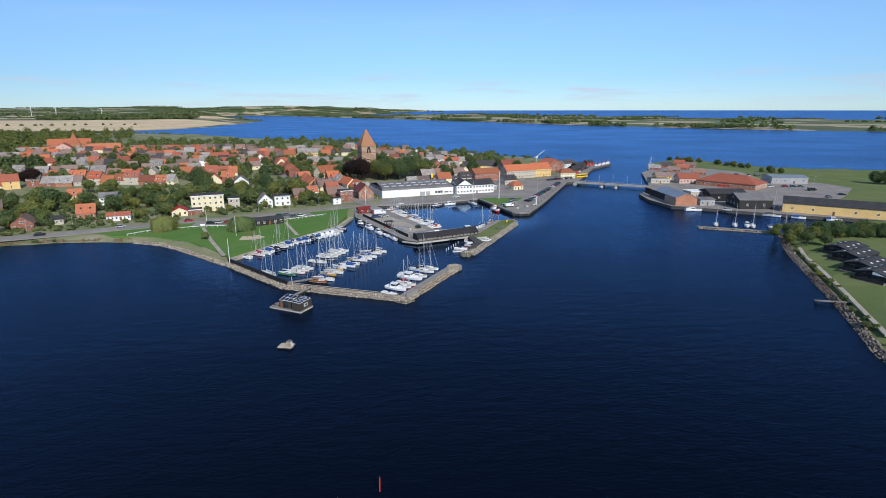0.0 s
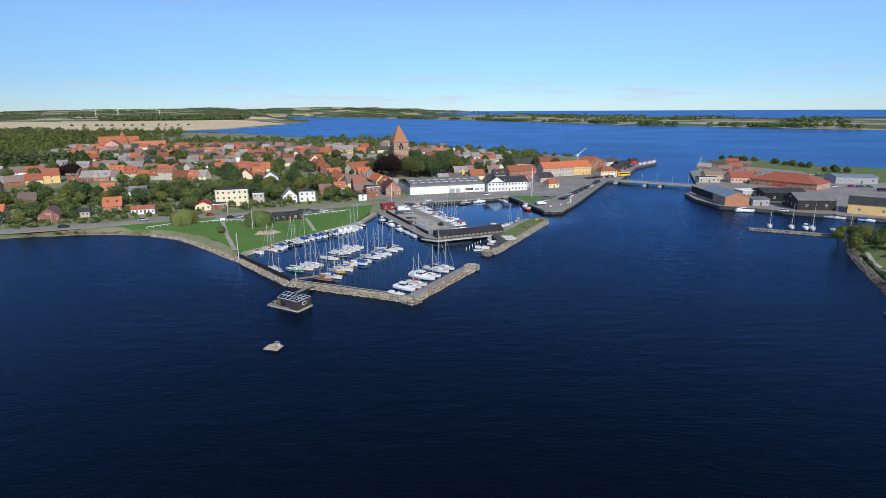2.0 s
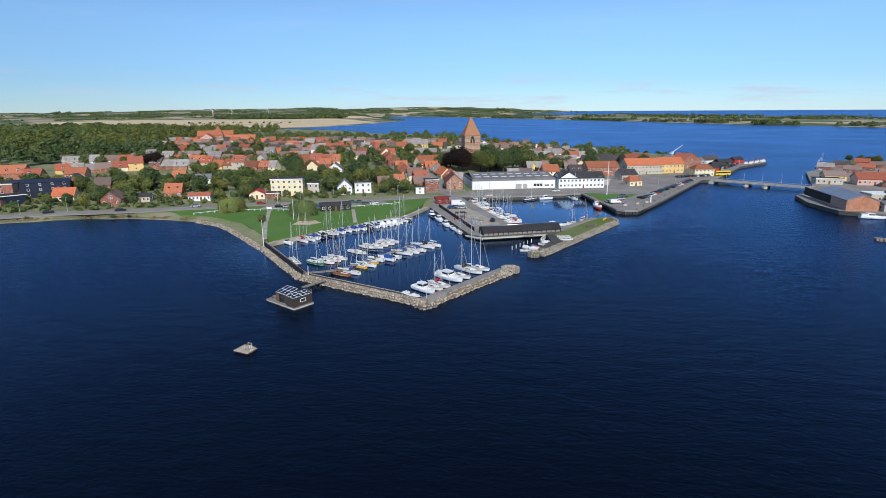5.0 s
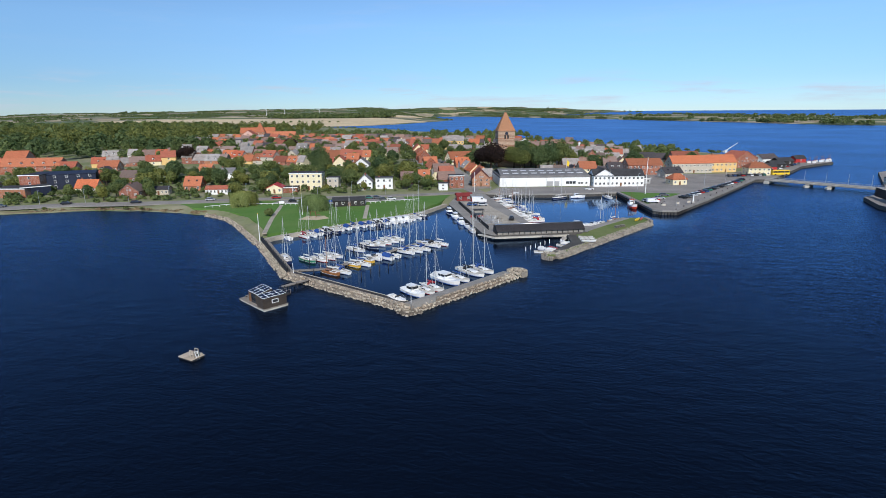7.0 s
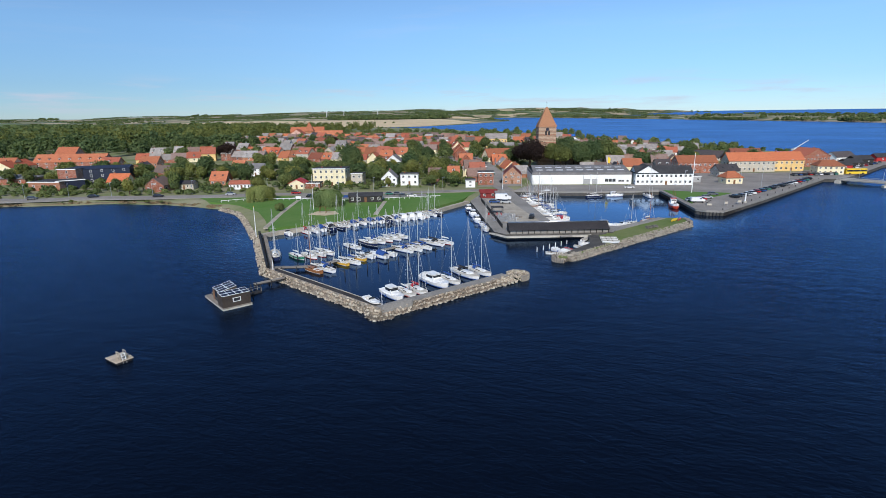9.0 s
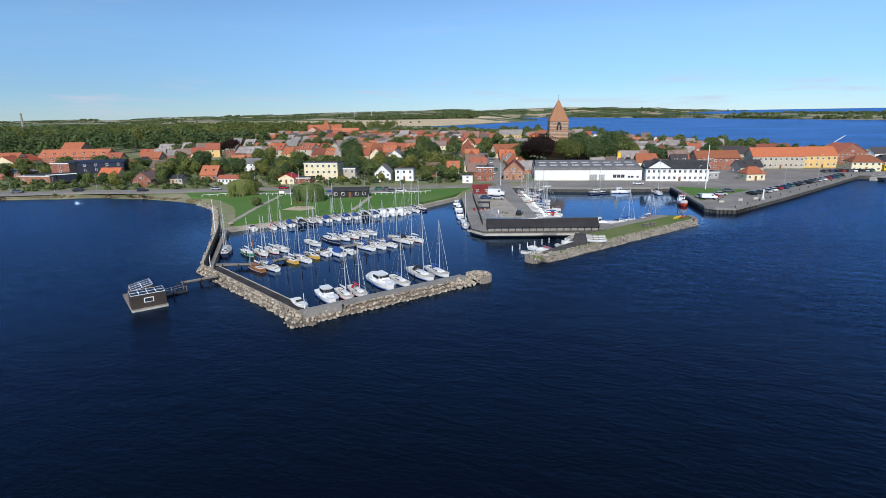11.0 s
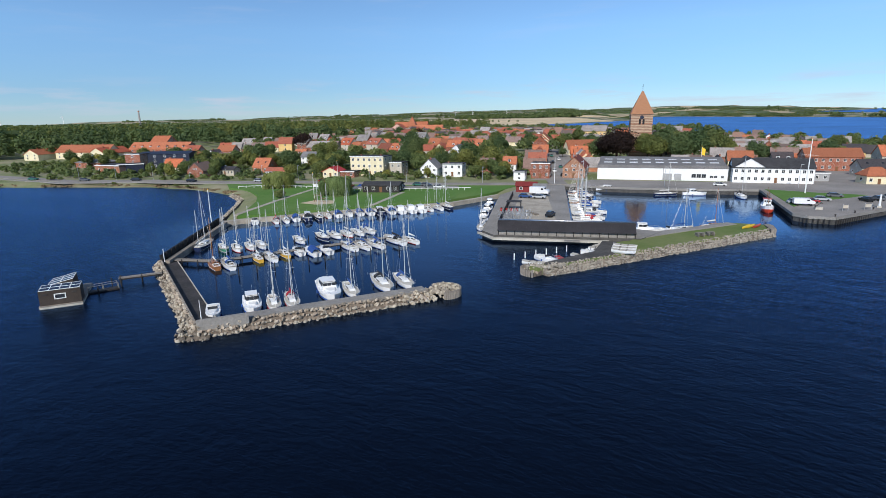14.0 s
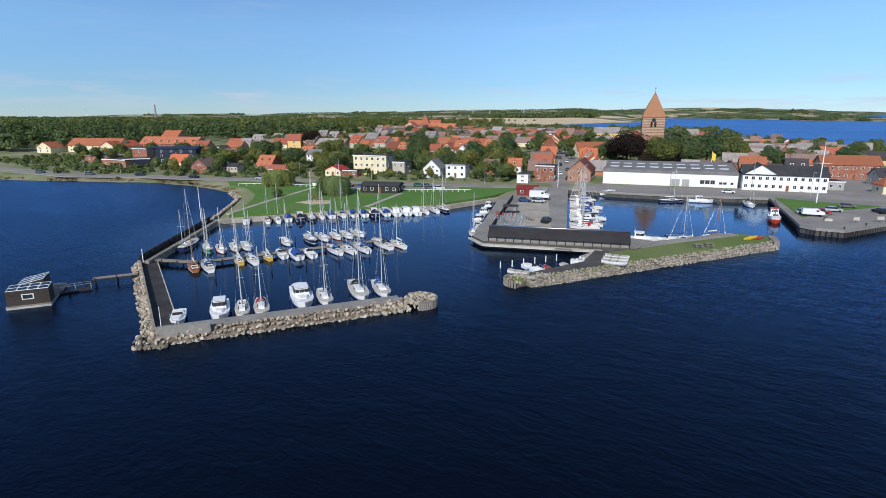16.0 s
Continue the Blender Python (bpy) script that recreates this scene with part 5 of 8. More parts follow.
def hip_roof(w, d, h, rise, over=0.4, ridge=0.4, thick=0.2):
    x, y = w / 2 + over, d / 2 + over
    r = max(0.05, (w / 2) * ridge)
    v = [(-x, -y, h - 0.1), (x, -y, h - 0.1), (x, y, h - 0.1), (-x, y, h - 0.1), (-x, -y, h + thick), (x, -y, h + thick), (x, y, h + thick), (-x, y, h + thick), (-r, 0, h + rise), (r, 0, h + rise)]
    return Geo().add(v, [(3, 2, 1, 0), (0, 1, 5, 4), (1, 2, 6, 5), (2, 3, 7, 6), (3, 0, 4, 7), (4, 5, 9, 8), (6, 7, 8, 9), (5, 6, 9), (7, 4, 8)])


def house(x, y, yaw, w, d, h, rise, wall, roof, label, axis="x", kind="gable", floors=1, win=True, chimneys=1, dormers=0, z=None, skylights=0, name="house", group="town houses", lit=2.5, far=False):
    """A house whose front's middle stands at x, y; the front faces local -y and the body lies behind it."""
    a = radians(yaw)
    cx, cy = x - math.sin(a) * d / 2, y + math.cos(a) * d / 2
    z = ground_z(cx, cy) if z is None else z
    t = thing(name, cx, cy, z, yaw, label, "house" if name == "house" else name.replace("_", " "), group)
    flat = kind == "flat"
    if kind == "gable":
        part("wall", gable_wall(w, d, h, rise, axis), wall, t)
        part("roof", gable_roof(w, d, h, rise, axis), roof, t)
    else:
        part("wall", Geo().box(0, 0, -1.5, w, d, h + 1.5), wall, t)
        if flat:
            part("roof", Geo().box(0, 0, h, w + 0.5, d + 0.5, 0.3), roof, t)
            part("roof_edge", Geo().box(0, -d / 2 - 0.27, h - 0.05, w + 0.56, 0.08, 0.4), "white_paint" if wall != "white_paint" else "grey_paint", t)
        else:
            part("roof", hip_roof(w, d, h, rise, ridge=0.45 if kind == "hip" else 0.05), roof, t)
    if win:
        fh = h / floors
        n = max(1, int(w / lit))
        ww, wh = min(1.1, w / n * 0.5), min(1.25, fh * 0.48)
        if far:
            ww, wh = 1.1, 1.2
            n = max(1, int(w / 5.2))
        put = far_window if far else add_window
        for fl in range(floors):
            for i in range(n):
                px = -w / 2 + w * (i + 0.5) / n
                if fl == 0 and i == n // 2 and n > 2 and not far:
                    dm = shared("door|panel", lambda: Geo().box(0, 0, 0, 0.95, 0.1, 2.0), "brown_wood")
                    part("door", dm, "brown_wood", t, "", pose(px, -d / 2 - 0.02, 0.05))
                else:
                    put(t, px, -d / 2 - 0.02, fl * fh + fh * 0.34, ww, wh)
            for s in (-1, 1) if not far else ():
                for i in range(max(1, int(d / 3.6))):
                    far_window(t, s * (w / 2 + 0.02), -d / 2 + d * (i + 0.5) / max(1, int(d / 3.6)), fl * fh + fh * 0.34, ww, wh, 90)
        if kind == "gable" and rise > 2.2 and not far:
            if axis == "y":
                add_window(t, -0.6, -d / 2 - 0.02, h + 0.25, 0.8, 1.0)
                add_window(t, 0.6, -d / 2 - 0.02, h + 0.25, 0.8, 1.0)
            else:
                for s in (-1, 1):
                    add_window(t, s * (w / 2 + 0.02), 0, h + 0.25, 0.8, 1.0, 90)
    top = h + (0 if flat else rise)
    for i in range(chimneys):
        px = (-0.3 + 0.6 * i) * w if axis == "x" else 0.3
        py = 0.25 if axis == "x" else (-0.25 + 0.5 * i) * d
        ch = part("chimney", shared("chimney", lambda: Geo().box(0, 0, -1.2, 0.6, 0.6, 2.0).box(0, 0, 0.8, 0.72, 0.72, 0.12), "brick_red"), "brick_red", t, "", pose(px, py, top))
    for i in range(dormers):
        px = -w / 2 + w * (i + 0.5) / dormers
        dz, dy = h + rise * 0.22, -d / 2 * 0.72
        dm = shared("dormer", lambda: Geo().box(0, 0, 0, 1.3, 1.9, 1.15), "white_paint")
        ob = part("dormer", dm, "white_paint", t, "", pose(px, dy + 0.75, dz))
        part("dormer_roof", shared(f"dormer_roof|{roof}", lambda: gable_roof(1.3, 1.9, 1.15, 0.5, "y", 0.12, 0.1), roof), roof, ob)
        part("dormer_window", shared("dormer_window", lambda: Geo().box(0, -0.97, 0.25, 0.9, 0.06, 0.75), "glass"), "glass", ob)
    for i in range(skylights):
        px = -w / 2 + w * (i + 0.5) / skylights
        sl = math.degrees(math.atan2(rise, d / 2))
        part("skylight", shared("skylight", lambda: Geo().box(0, 0, 0, 0.8, 1.1, 0.12), "glass"), "glass", t, "", pose(px, -d / 4, h + rise / 2 + 0.2, sl, 0, 0))
    return t


WH, CR, YE, BR, BO, GR, BE, PK, RP = "white_paint", "cream_paint", "yellow_paint", "brick_red", "brick_orange", "grey_paint", "beige_paint", "pink_paint", "red_paint"
TO, TR, TB, TD, FC, FE, RG = "tile_orange", "tile_red", "tile_brown", "tile_dark", "fibre_cement", "roof_felt", "roof_grey"

tiles("tile_wine", (0.26, 0.07, 0.05))
# villas along the shore road
house(-204.7, 268.9, 20, 10.0, 8, 2.8, 3.6, CR, TO, "cream villa with a steep orange tiled roof by the shore road")
house(-229.3, 294.5, 20, 12, 8, 3.4, 3.6, BR, TR, "brick house with a dark red tiled roof", dormers=1)
house(-173.1, 263.2, 18, 9.0, 9, 3.2, 3.4, BR, TB, "red brick villa with its gable to the road", axis="y", floors=1)
house(-166.4, 274.2, 24, 9.0, 6, 2.7, 1.2, BE, TD, "low beige bungalow with a dark roof and large windows", lit=1.6, chimneys=0)
house(-212.8, 303.7, 18, 8.8, 8, 2.9, 3.4, BR, TB, "brick house with a brown tiled roof")
house(-243.7, 316.5, 18, 7.3, 8, 3.0, 3.0, WH, TD, "white gabled house with a dark roof", axis="y")
house(-158.0, 287.9, 20, 8.2, 8.5, 2.9, 4.0, BO, TO, "brick house with a steep orange tiled roof", skylights=2)
house(-192.0, 341.3, 15, 7.6, 7, 2.8, 3.2, CR, TO, "cream house with an orange tiled roof", dormers=1)
house(-164.4, 324.1, 16, 9.0, 7, 4.4, 2.4, WH, "roof_grey", "white house with a grey roof", floors=2)
house(-139.8, 282.6, 20, 10.5, 6, 2.6, 1.3, WH, TR, "white bungalow with a low red roof and wide windows", lit=1.7, chimneys=0)
house(-113.6, 291.8, 20, 7.5, 8, 2.7, 1.8, CR, "red_paint", "small cream house with a bright red roof", axis="y", kind="gable", chimneys=0)
house(-108.2, 295.5, 20, 9, 7, 2.4, 0, BR, FE, "low house extension with a flat felt roof", kind="flat", chimneys=0)
house(-103.2, 304.6, 17, 16.4, 10, 8.4, 0, CR, FE, "three-storey cream block of flats with a flat roof", kind="flat", floors=3, lit=2.6, chimneys=2, name="apartment_building")
house(-90.8, 310.0, 17, 5.8, 8, 5.8, 0, BE, FE, "small beige two-storey house with a flat roof", kind="flat", floors=2, chimneys=0)
house(-74.2, 312.6, 20, 7.6, 9, 4.0, 3.6, WH, RG, "white house with its steep gable to the road", axis="y", floors=2)
house(-66.1, 318.9, 20, 8.8, 7.5, 5.4, 0, WH, FE, "white cubic two-storey house with a flat roof", kind="flat", floors=2)
house(-105.4, 381.2, 14, 9.7, 9, 4.2, 3.8, WH, RG, "white gabled house among garden trees", axis="y", floors=2)
house(-59.1, 336.0, 20, 6.6, 8, 3.4, 3.0, BR, TB, "brown brick house with a brown roof", chimneys=1)
house(-52.1, 345.2, 22, 6.0, 8, 3.6, 3.0, WH, TO, "white house with an orange roof and dormer", dormers=1)
house(-48.0, 359.3, 22, 6.6, 8, 3.6, 1.6, CR, FC, "cream house with a pale low roof")
house(-35.3, 322.3, 18, 4.6, 6, 3.4, 0, WH, FE, "small white house with a flat roof", kind="flat", floors=2, chimneys=0)
house(-30.6, 332.6, 18, 7.6, 8, 6.2, 0, BR, FE, "red brick two-storey house with a flat dark roof", kind="flat", floors=2, chimneys=0)
house(-19.2, 341.0, 15, 9.3, 16, 4.4, 4.3, "brick_tower", "tile_wine", "brick house with a red roof, its gable to the harbour", axis="y", floors=2)
house(-17.6, 293.0, 22, 7.0, 4.2, 2.2, 1.0, "barn_red", "barn_red", "small red timber harbour kiosk", chimneys=0, name="harbour_kiosk", group="harbour huts")
house(-12.2, 292.4, 22, 4.2, 3.4, 2.0, 0.9, "barn_red", "roof_grey", "small red timber hut", chimneys=0, name="harbour_kiosk", group="harbour huts", win=True)

# terraces behind the gardens
rt = random.Random(17)
ROOFS = (TO, TO, TR, TR, TB, FC, FC, TB, TD)
WALLS = (WH, WH, CR, CR, YE, BR, BR, BO, BE, BE, BR)
ROOF_WORD = {TO: "orange tiled", TR: "red tiled", TB: "brown tiled", FC: "grey fibre-cement", TD: "dark tiled", RG: "grey"}
WALL_WORD = {WH: "white", CR: "cream", YE: "yellow", BR: "red brick", BO: "orange brick", PK: "pink", BE: "beige"}
HOUSE_SPOTS = []


def terrace(x0, y0, x1, y1, roofs=None, depth=8.5, gap=0.0, eave=2.5, rise=3.7, two=0.12, turn=0.1, far=True):
    """Street houses from one end of a line to the other."""
    ln = math.hypot(x1 - x0, y1 - y0)
    yaw = math.degrees(math.atan2(y1 - y0, x1 - x0))
    s = 0.0
    while s < ln - 4:
        w = rt.uniform(6.5, 11)
        w = min(w, ln - s)
        x, y = x0 + (x1 - x0) * (s + w / 2) / ln, y0 + (y1 - y0) * (s + w / 2) / ln
        s += w + (rt.uniform(2, 9) if rt.random() < gap else 0.05)
        ro, wa = rt.choice(roofs or ROOFS), rt.choice(WALLS)
        two_f = rt.random() < two
        e = eave + (2.4 if two_f else 0) + rt.uniform(-0.3, 0.5)
        ax = "y" if rt.random() < turn and w < 10 else "x"
        house(x + rt.uniform(-0.6, 0.6), y + rt.uniform(-0.6, 0.6), yaw + rt.uniform(-1.5, 1.5), w, depth + rt.uniform(-1, 1.5), e, rise + rt.uniform(-0.4, 0.6), wa, ro,
              f"{WALL_WORD[wa]} town house with {'an' if ro == TO else 'a'} {ROOF_WORD[ro]} roof", axis=ax, floors=2 if two_f else 1, chimneys=rt.choice((0, 1, 1, 1)), dormers=rt.choice((0, 0, 0, 1, 2)) if ax == "x" and not (far and y0 > 450) else 0, lit=2.9, far=far, win=y < 600)
        HOUSE_SPOTS.append((x, y))


terrace(-290, 352, -246, 384, (TB, FC, TR, FC))
terrace(-246, 386, -215, 393, (FC, FC, TB), depth=10)
terrace(-214, 398, -156, 397, (TR, TB, TO, TB, FC))
terrace(-141, 392, -113, 399, (TO, TR), eave=2.8)
terrace(-164, 434, -124, 443, (TO, TO, TR), depth=11, rise=4.2)
terrace(-262, 420, -180, 432, (FC, TB, FC, TO), gap=0.2)
terrace(-330, 400, -270, 430, None, gap=0.4)
# along the straight street
terrace(-33.5, 344, -44, 368, (TO, TB, TR), depth=8, two=0.5, turn=0.5)
terrace(-46, 372, -70, 428, (TO, TR, TO, TB), depth=8, two=0.4, turn=0.5)
terrace(-75, 436, -104, 510, (TO, TR, TO), depth=8, two=0.4)
terrace(-53.6, 424, -24.8, 366, (TO, FC, TB, TO), depth=8, two=0.4, turn=0.3)
# the old town behind
for j, (y0, x0, x1) in enumerate(((466, -265, -112), (496, -320, -96), (528, -330, -112), (562, -370, -62), (598, -390, -44), (636, -400, -70), (676, -420, -160))):
    terrace(x0, y0 - 20 + j % 2 * 6, x1, y0 + 14, (TO, TO, TR, TR, TB, FC, FC, TB, TB, TD), gap=0.35, rise=3.7, two=0.1)
for y0, x0, x1 in ((480, -60, -36), (512, -80, 20), (545, -40, 80), (500, 20, 120), (458, 14, 66), (580, -20, 70), (615, -10, 60), (655, -60, 50), (690, -60, 20)):
    terrace(x0, y0, x1, y0 + 8, (TO, TR, TB, TB, TD, FC, FC), gap=0.3, rise=3.7, two=0.12)
terrace(8, 392, 58, 404, (TD, FC, TB, TO), gap=0.2, two=0.4)
terrace(20, 420, 62, 428, (TO, FC, TD, TB), gap=0.2, two=0.5)

# town hall with its steep roof, far up in the town
house(-388, 700, 25, 44, 13, 7, 6.5, BO, TO, "large civic building with a steep orange tiled roof", floors=2, chimneys=2, lit=4.5, name="town_hall", far=True)
house(-374, 684, 25, 11, 11, 8.5, 12, BO, TO, "steep-roofed stair gable wing of the town hall", kind="pyramid", floors=2, chimneys=0, lit=4.5, name="town_hall", far=True)
house(-330, 660, 20, 34, 12, 5, 5, BO, TO, "long orange-roofed building in the upper town", floors=2, lit=4)
house(-362, 640, 15, 15, 12, 7, 5, PK, TR, "pink gabled house in the upper town", axis="y", floors=2)
house(-84, 544.3, 12, 19, 12, 7.5, 4, YE, FC, "tall yellow house with a grey roof", floors=2, lit=2.4)
house(-50.3, 436.0, 40, 19, 11, 3.4, 5.0, CR, TO, "cream house with a broad orange tiled roof", dormers=2)
# harbour front
house(70.6, 415.1, 18.6, 22, 11, 6.2, 3.4, BR, TO, "red brick harbour building with an orange roof", floors=2)
house(84.7, 395.4, 23.8, 11, 9, 3.6, 3.0, BE, TD, "beige house with a dark roof", skylights=2)
house(84.0, 368.5, 24.8, 8.2, 7, 3.0, 3.0, CR, TO, "small cream kiosk house with an orange hipped roof", kind="hip", chimneys=0)
house(100.0, 430.0, 17.7, 26, 11, 6.4, 4.2, BE, TO, "long beige harbour house with an orange tiled roof", floors=2)
house(120.4, 440.1, 18.1, 17, 12, 6.4, 4.2, YE, TO, "long yellow harbour house with an orange tiled roof", floors=2)
house(137.2, 424.6, 10.0, 13, 9, 4.6, 3.2, CR, TO, "cream house with an orange roof by the bridge", kind="hip", floors=2)
house(141.7, 473.7, 38.0, 22, 13, 6, 5, BR, TR, "red brick warehouse with a dark red roof", axis="y", floors=2)
house(104.7, 479.1, 22.4, 20, 11, 5, 5, BR, TR, "brick house with a deep red roof", floors=2)
house(165.5, 504.9, 36.4, 16, 9, 4, 3, WH, TD, "white boathouse on the outer quay", chimneys=0)
house(62.9, 368.5, 22.9, 14, 8, 3.0, 0, GR, FE, "low grey workshop behind the quay", kind="flat", chimneys=0)


def white_hall():
    t = thing("market_hall", 14.0, 348.6, 1.7, 17, "long white harbour hall with a grey roof and rooflights", "hall", "harbour buildings")
    W, D, H = 48.5, 30, 4.6
    part("wall", Geo().box(0, D / 2, -1, W, D, H + 1), "white_paint", t)
    part("fascia", Geo().box(0, D / 2, H, W + 0.2, D + 0.2, 1.1), "roof_grey", t)
    g = gable_roof(W - 1, D - 1, H + 1.1, 2.2, "x", 0.0, 0.2)
    part("roof", Geo().add([(x, y + D / 2, z) for x, y, z in g.v], g.f), "roof_grey", t)
    for i in range(9):
        for j in range(2):
            part("rooflight", shared("rooflight", lambda: Geo().box(0, 0, 0, 3.2, 1.0, 0.35), "metal_light"), "metal_light", t, "", pose(-W / 2 + 4 + i * 5, 4.5 + j * 5.5, H + 1.75 + j * 0.75, 8.5, 0, 0))
    part("gate", Geo().box(2.6, -0.03, 0, 3.4, 0.08, 2.6), "grey_paint", t)
    part("gate", Geo().box(6.4, -0.03, 0, 2.6, 0.08, 2.6), "grey_paint", t)
    for x, w in ((12.2, 1.6), (14.0, 1.6), (15.8, 1.6), (18.6, 1.2), (20.0, 1.2), (22.4, 1.0)):
        add_window(t, x, -0.02, 1.1, w, 1.5 if w > 1.3 else 0.9, 0, "grey_paint")
    part("gutter_post", Geo().box(1.0, -0.06, 0, 0.25, 0.1, H), "grey_paint", t)


plain("metal_light", (0.62, 0.64, 0.66), 0.5, grain=2, vary=0.1)
white_hall()
t = house(52.0, 355.8, 15, 26.5, 11, 5.6, 3.0, WH, FE, "white two-storey harbour house with a dark roof and many small windows", axis="x", floors=2, lit=2.1, name="warehouse", group="harbour buildings", chimneys=0, z=1.7)
house(44.6, 353.78, 15, 11.2, 11.5, 5.6, 3.5, WH, FE, "white gabled wing of the harbour house", axis="y", win=False, name="warehouse", group="harbour buildings", chimneys=0, z=1.7)


def net_shed():
    """The long dark boat shed on the pier, open along its foot."""
    t = thing("boat_shed", 20.7, 235.3, 1.55, 22.3, "long low dark metal shed on posts along the pier's end", "shed", "harbour buildings")
    L = 30.0
    part("front_roof", Geo().loft([[(-L / 2, -2.95, 1.0), (-L / 2, -0.2, 2.85), (-L / 2, -0.2, 2.97), (-L / 2, -3.05, 1.05)], [(L / 2, -2.95, 1.0), (L / 2, -0.2, 2.85), (L / 2, -0.2, 2.97), (L / 2, -3.05, 1.05)]]), "shed_metal", t)
    part("back_roof", Geo().loft([[(-L / 2, -0.2, 2.85), (-L / 2, 2.6, 2.25), (-L / 2, 2.6, 2.37), (-L / 2, -0.2, 2.97)], [(L / 2, -0.2, 2.85), (L / 2, 2.6, 2.25), (L / 2, 2.6, 2.37), (L / 2, -0.2, 2.97)]]), "shed_metal", t)
    part("ridge_cap", Geo().tube((-L / 2, -0.2, 2.98), (L / 2, -0.2, 2.98), 0.2, 0.2, 10), "ridge_metal", t, "shiny metal ridge cap", smooth=True)
    part("back_wall", Geo().box(0, 2.4, 0, L, 0.15, 2.25), "dark_wood", t)
    for s in (-1, 1):
        part("end_wall", Geo().prism([(-2.7, 0), (2.4, 0), (2.4, 0.01)], 0, 0.01).add([(s * L / 2, -2.8, 0.9), (s * L / 2, -0.2, 2.82), (s * L / 2, 2.5, 2.25), (s * L / 2, 2.5, 0), (s * L / 2, -0.6, 0)], [(0, 1, 2, 3, 4)]), "dark_wood", t)
    for i in range(30):
        part("seam", shared("shed_seam", lambda: Geo().loft([[(-0.03, -2.97, 1.05), (0.03, -2.97, 1.05), (0.03, -2.97, 1.12), (-0.03, -2.97, 1.12)], [(-0.03, -0.2, 2.93), (0.03, -0.2, 2.93), (0.03, -0.2, 3.03), (-0.03, -0.2, 3.03)]]), "shed_metal"), "shed_metal", t, "", pose(-L / 2 + 0.5 + i * 1.0, 0, 0))
    for i in range(17):
        part("post", shared("shed_post", lambda: Geo().box(0, -2.7, 0, 0.18, 0.18, 1.1), "dark_wood"), "dark_wood", t, "", pose(-L / 2 + 0.2 + (L - 0.4) * i / 16, 0, 0))
    part("plinth", Geo().box(0, -2.2, 0, L - 0.4, 0.2, 1.2), "concrete", t)
    part("step_platform", Geo().box(1.5, -5.0, -0.6, 3.4, 1.2, 0.25), "concrete", t)


mr, ntr, pr = node_mat("ridge_metal", 0.34, 1.0, 0.5)
nr = noise_node(ntr, 5, 3)
rr = ramp(ntr, nr.outputs[0], [(0.3, (0.45, 0.45, 0.46)), (0.7, (0.62, 0.62, 0.63))])
ntr.links.new(rr.outputs[0], pr.inputs["Base Color"])
net_shed()


def church():
    t = thing("church", -23.2, 452.0, 3.0, 20, "medieval brick church with a banded tower and steep red pyramid roof", "church")
    w = 11.8
    g = Geo().box(0, 0, -2, w, w, 26.2)
    part("tower", g, "brick_band", t)
    part("tower_roof", Geo().add([(-w / 2 - 0.4, -w / 2 - 0.4, 24.1), (w / 2 + 0.4, -w / 2 - 0.4, 24.1), (w / 2 + 0.4, w / 2 + 0.4, 24.1), (-w / 2 - 0.4, w / 2 + 0.4, 24.1), (-0.5, 0, 37.0), (0.5, 0, 37.0)],
                                 [(3, 2, 1, 0), (0, 1, 5, 4), (1, 2, 5), (2, 3, 4, 5), (3, 0, 4)]), "tile_tower", t)
    part("spire_rod", Geo().tube((0, 0, 36.8), (0, 0, 41.0), 0.09, 0.04, 6).box(0, 0, 39.6, 0.7, 0.06, 0.3), "steel_pile", t)
    for i in (-1, 1):
        op = part("belfry_opening", Geo().box(i * 1.0, -w / 2 - 0.02, 18.6, 1.1, 0.2, 2.4).tube((i * 1.0, -w / 2 - 0.12, 21.0), (i * 1.0, -w / 2 + 0.05, 21.0), 0.55, 0.55, 12), "black_wood", t)
    part("clock_face", Geo().tube((0, -w / 2 - 0.18, 22.4), (0, -w / 2, 22.4), 1.1, 1.1, 18), "blue_black", t)
    for i in range(4):
        part("band", Geo().box(0, 0, 3 + i * 5.2, w + 0.16, w + 0.16, 0.35), "brick_orange", t)
    g = gable_wall(22, 12, 6, 6, "x")
    part("nave", Geo().add([(x + 15, y + 5, z) for x, y, z in g.v], g.f), "brick_band", t)
    # the nave roof's shading is put into its dark tile colour
    g = gable_roof(22, 12, 6, 6, "x", 0.4, 0.3)
    part("nave_roof", Geo().add([(x + 15, y + 5, z) for x, y, z in g.v], g.f), "tile_dark", t)
    for i in range(5):
        part("nave_window", Geo().box(7 + i * 4, -1.1, 1, 1.3, 0.2, 4), "glass", t)


def band_mat():
    m, nt, p = node_mat("brick_band", 0.9, 0, 0.2)
    tc = nt.nodes.new("ShaderNodeTexCoord")
    w = nt.nodes.new("ShaderNodeTexWave")
    w.bands_direction = "Z"
    w.inputs["Scale"].default_value = 0.36
    w.inputs["Distortion"].default_value = 1.2
    w.inputs["Detail"].default_value = 3
    w.inputs["Detail Scale"].default_value = 2.0
    nt.links.new(tc.outputs["Object"], w.inputs["Vector"])
    a = noise_node(nt, 0.8, 6, 0.7)
    r = ramp(nt, w.outputs[0], [(0.2, (0.27, 0.17, 0.115)), (0.55, (0.42, 0.29, 0.2)), (0.85, (0.52, 0.41, 0.3))])
    ra = ramp(nt, a.outputs[0], [(0.3, (0.75, 0.72, 0.7)), (0.7, (1.12, 1.08, 1.05))])
    nt.links.new(mix_col(nt, 1.0, r.outputs[0], ra.outputs[0], "MULTIPLY"), p.inputs["Base Color"])


band_mat()
tiles("tile_tower", (0.36, 0.17, 0.085), 0.5)
church()


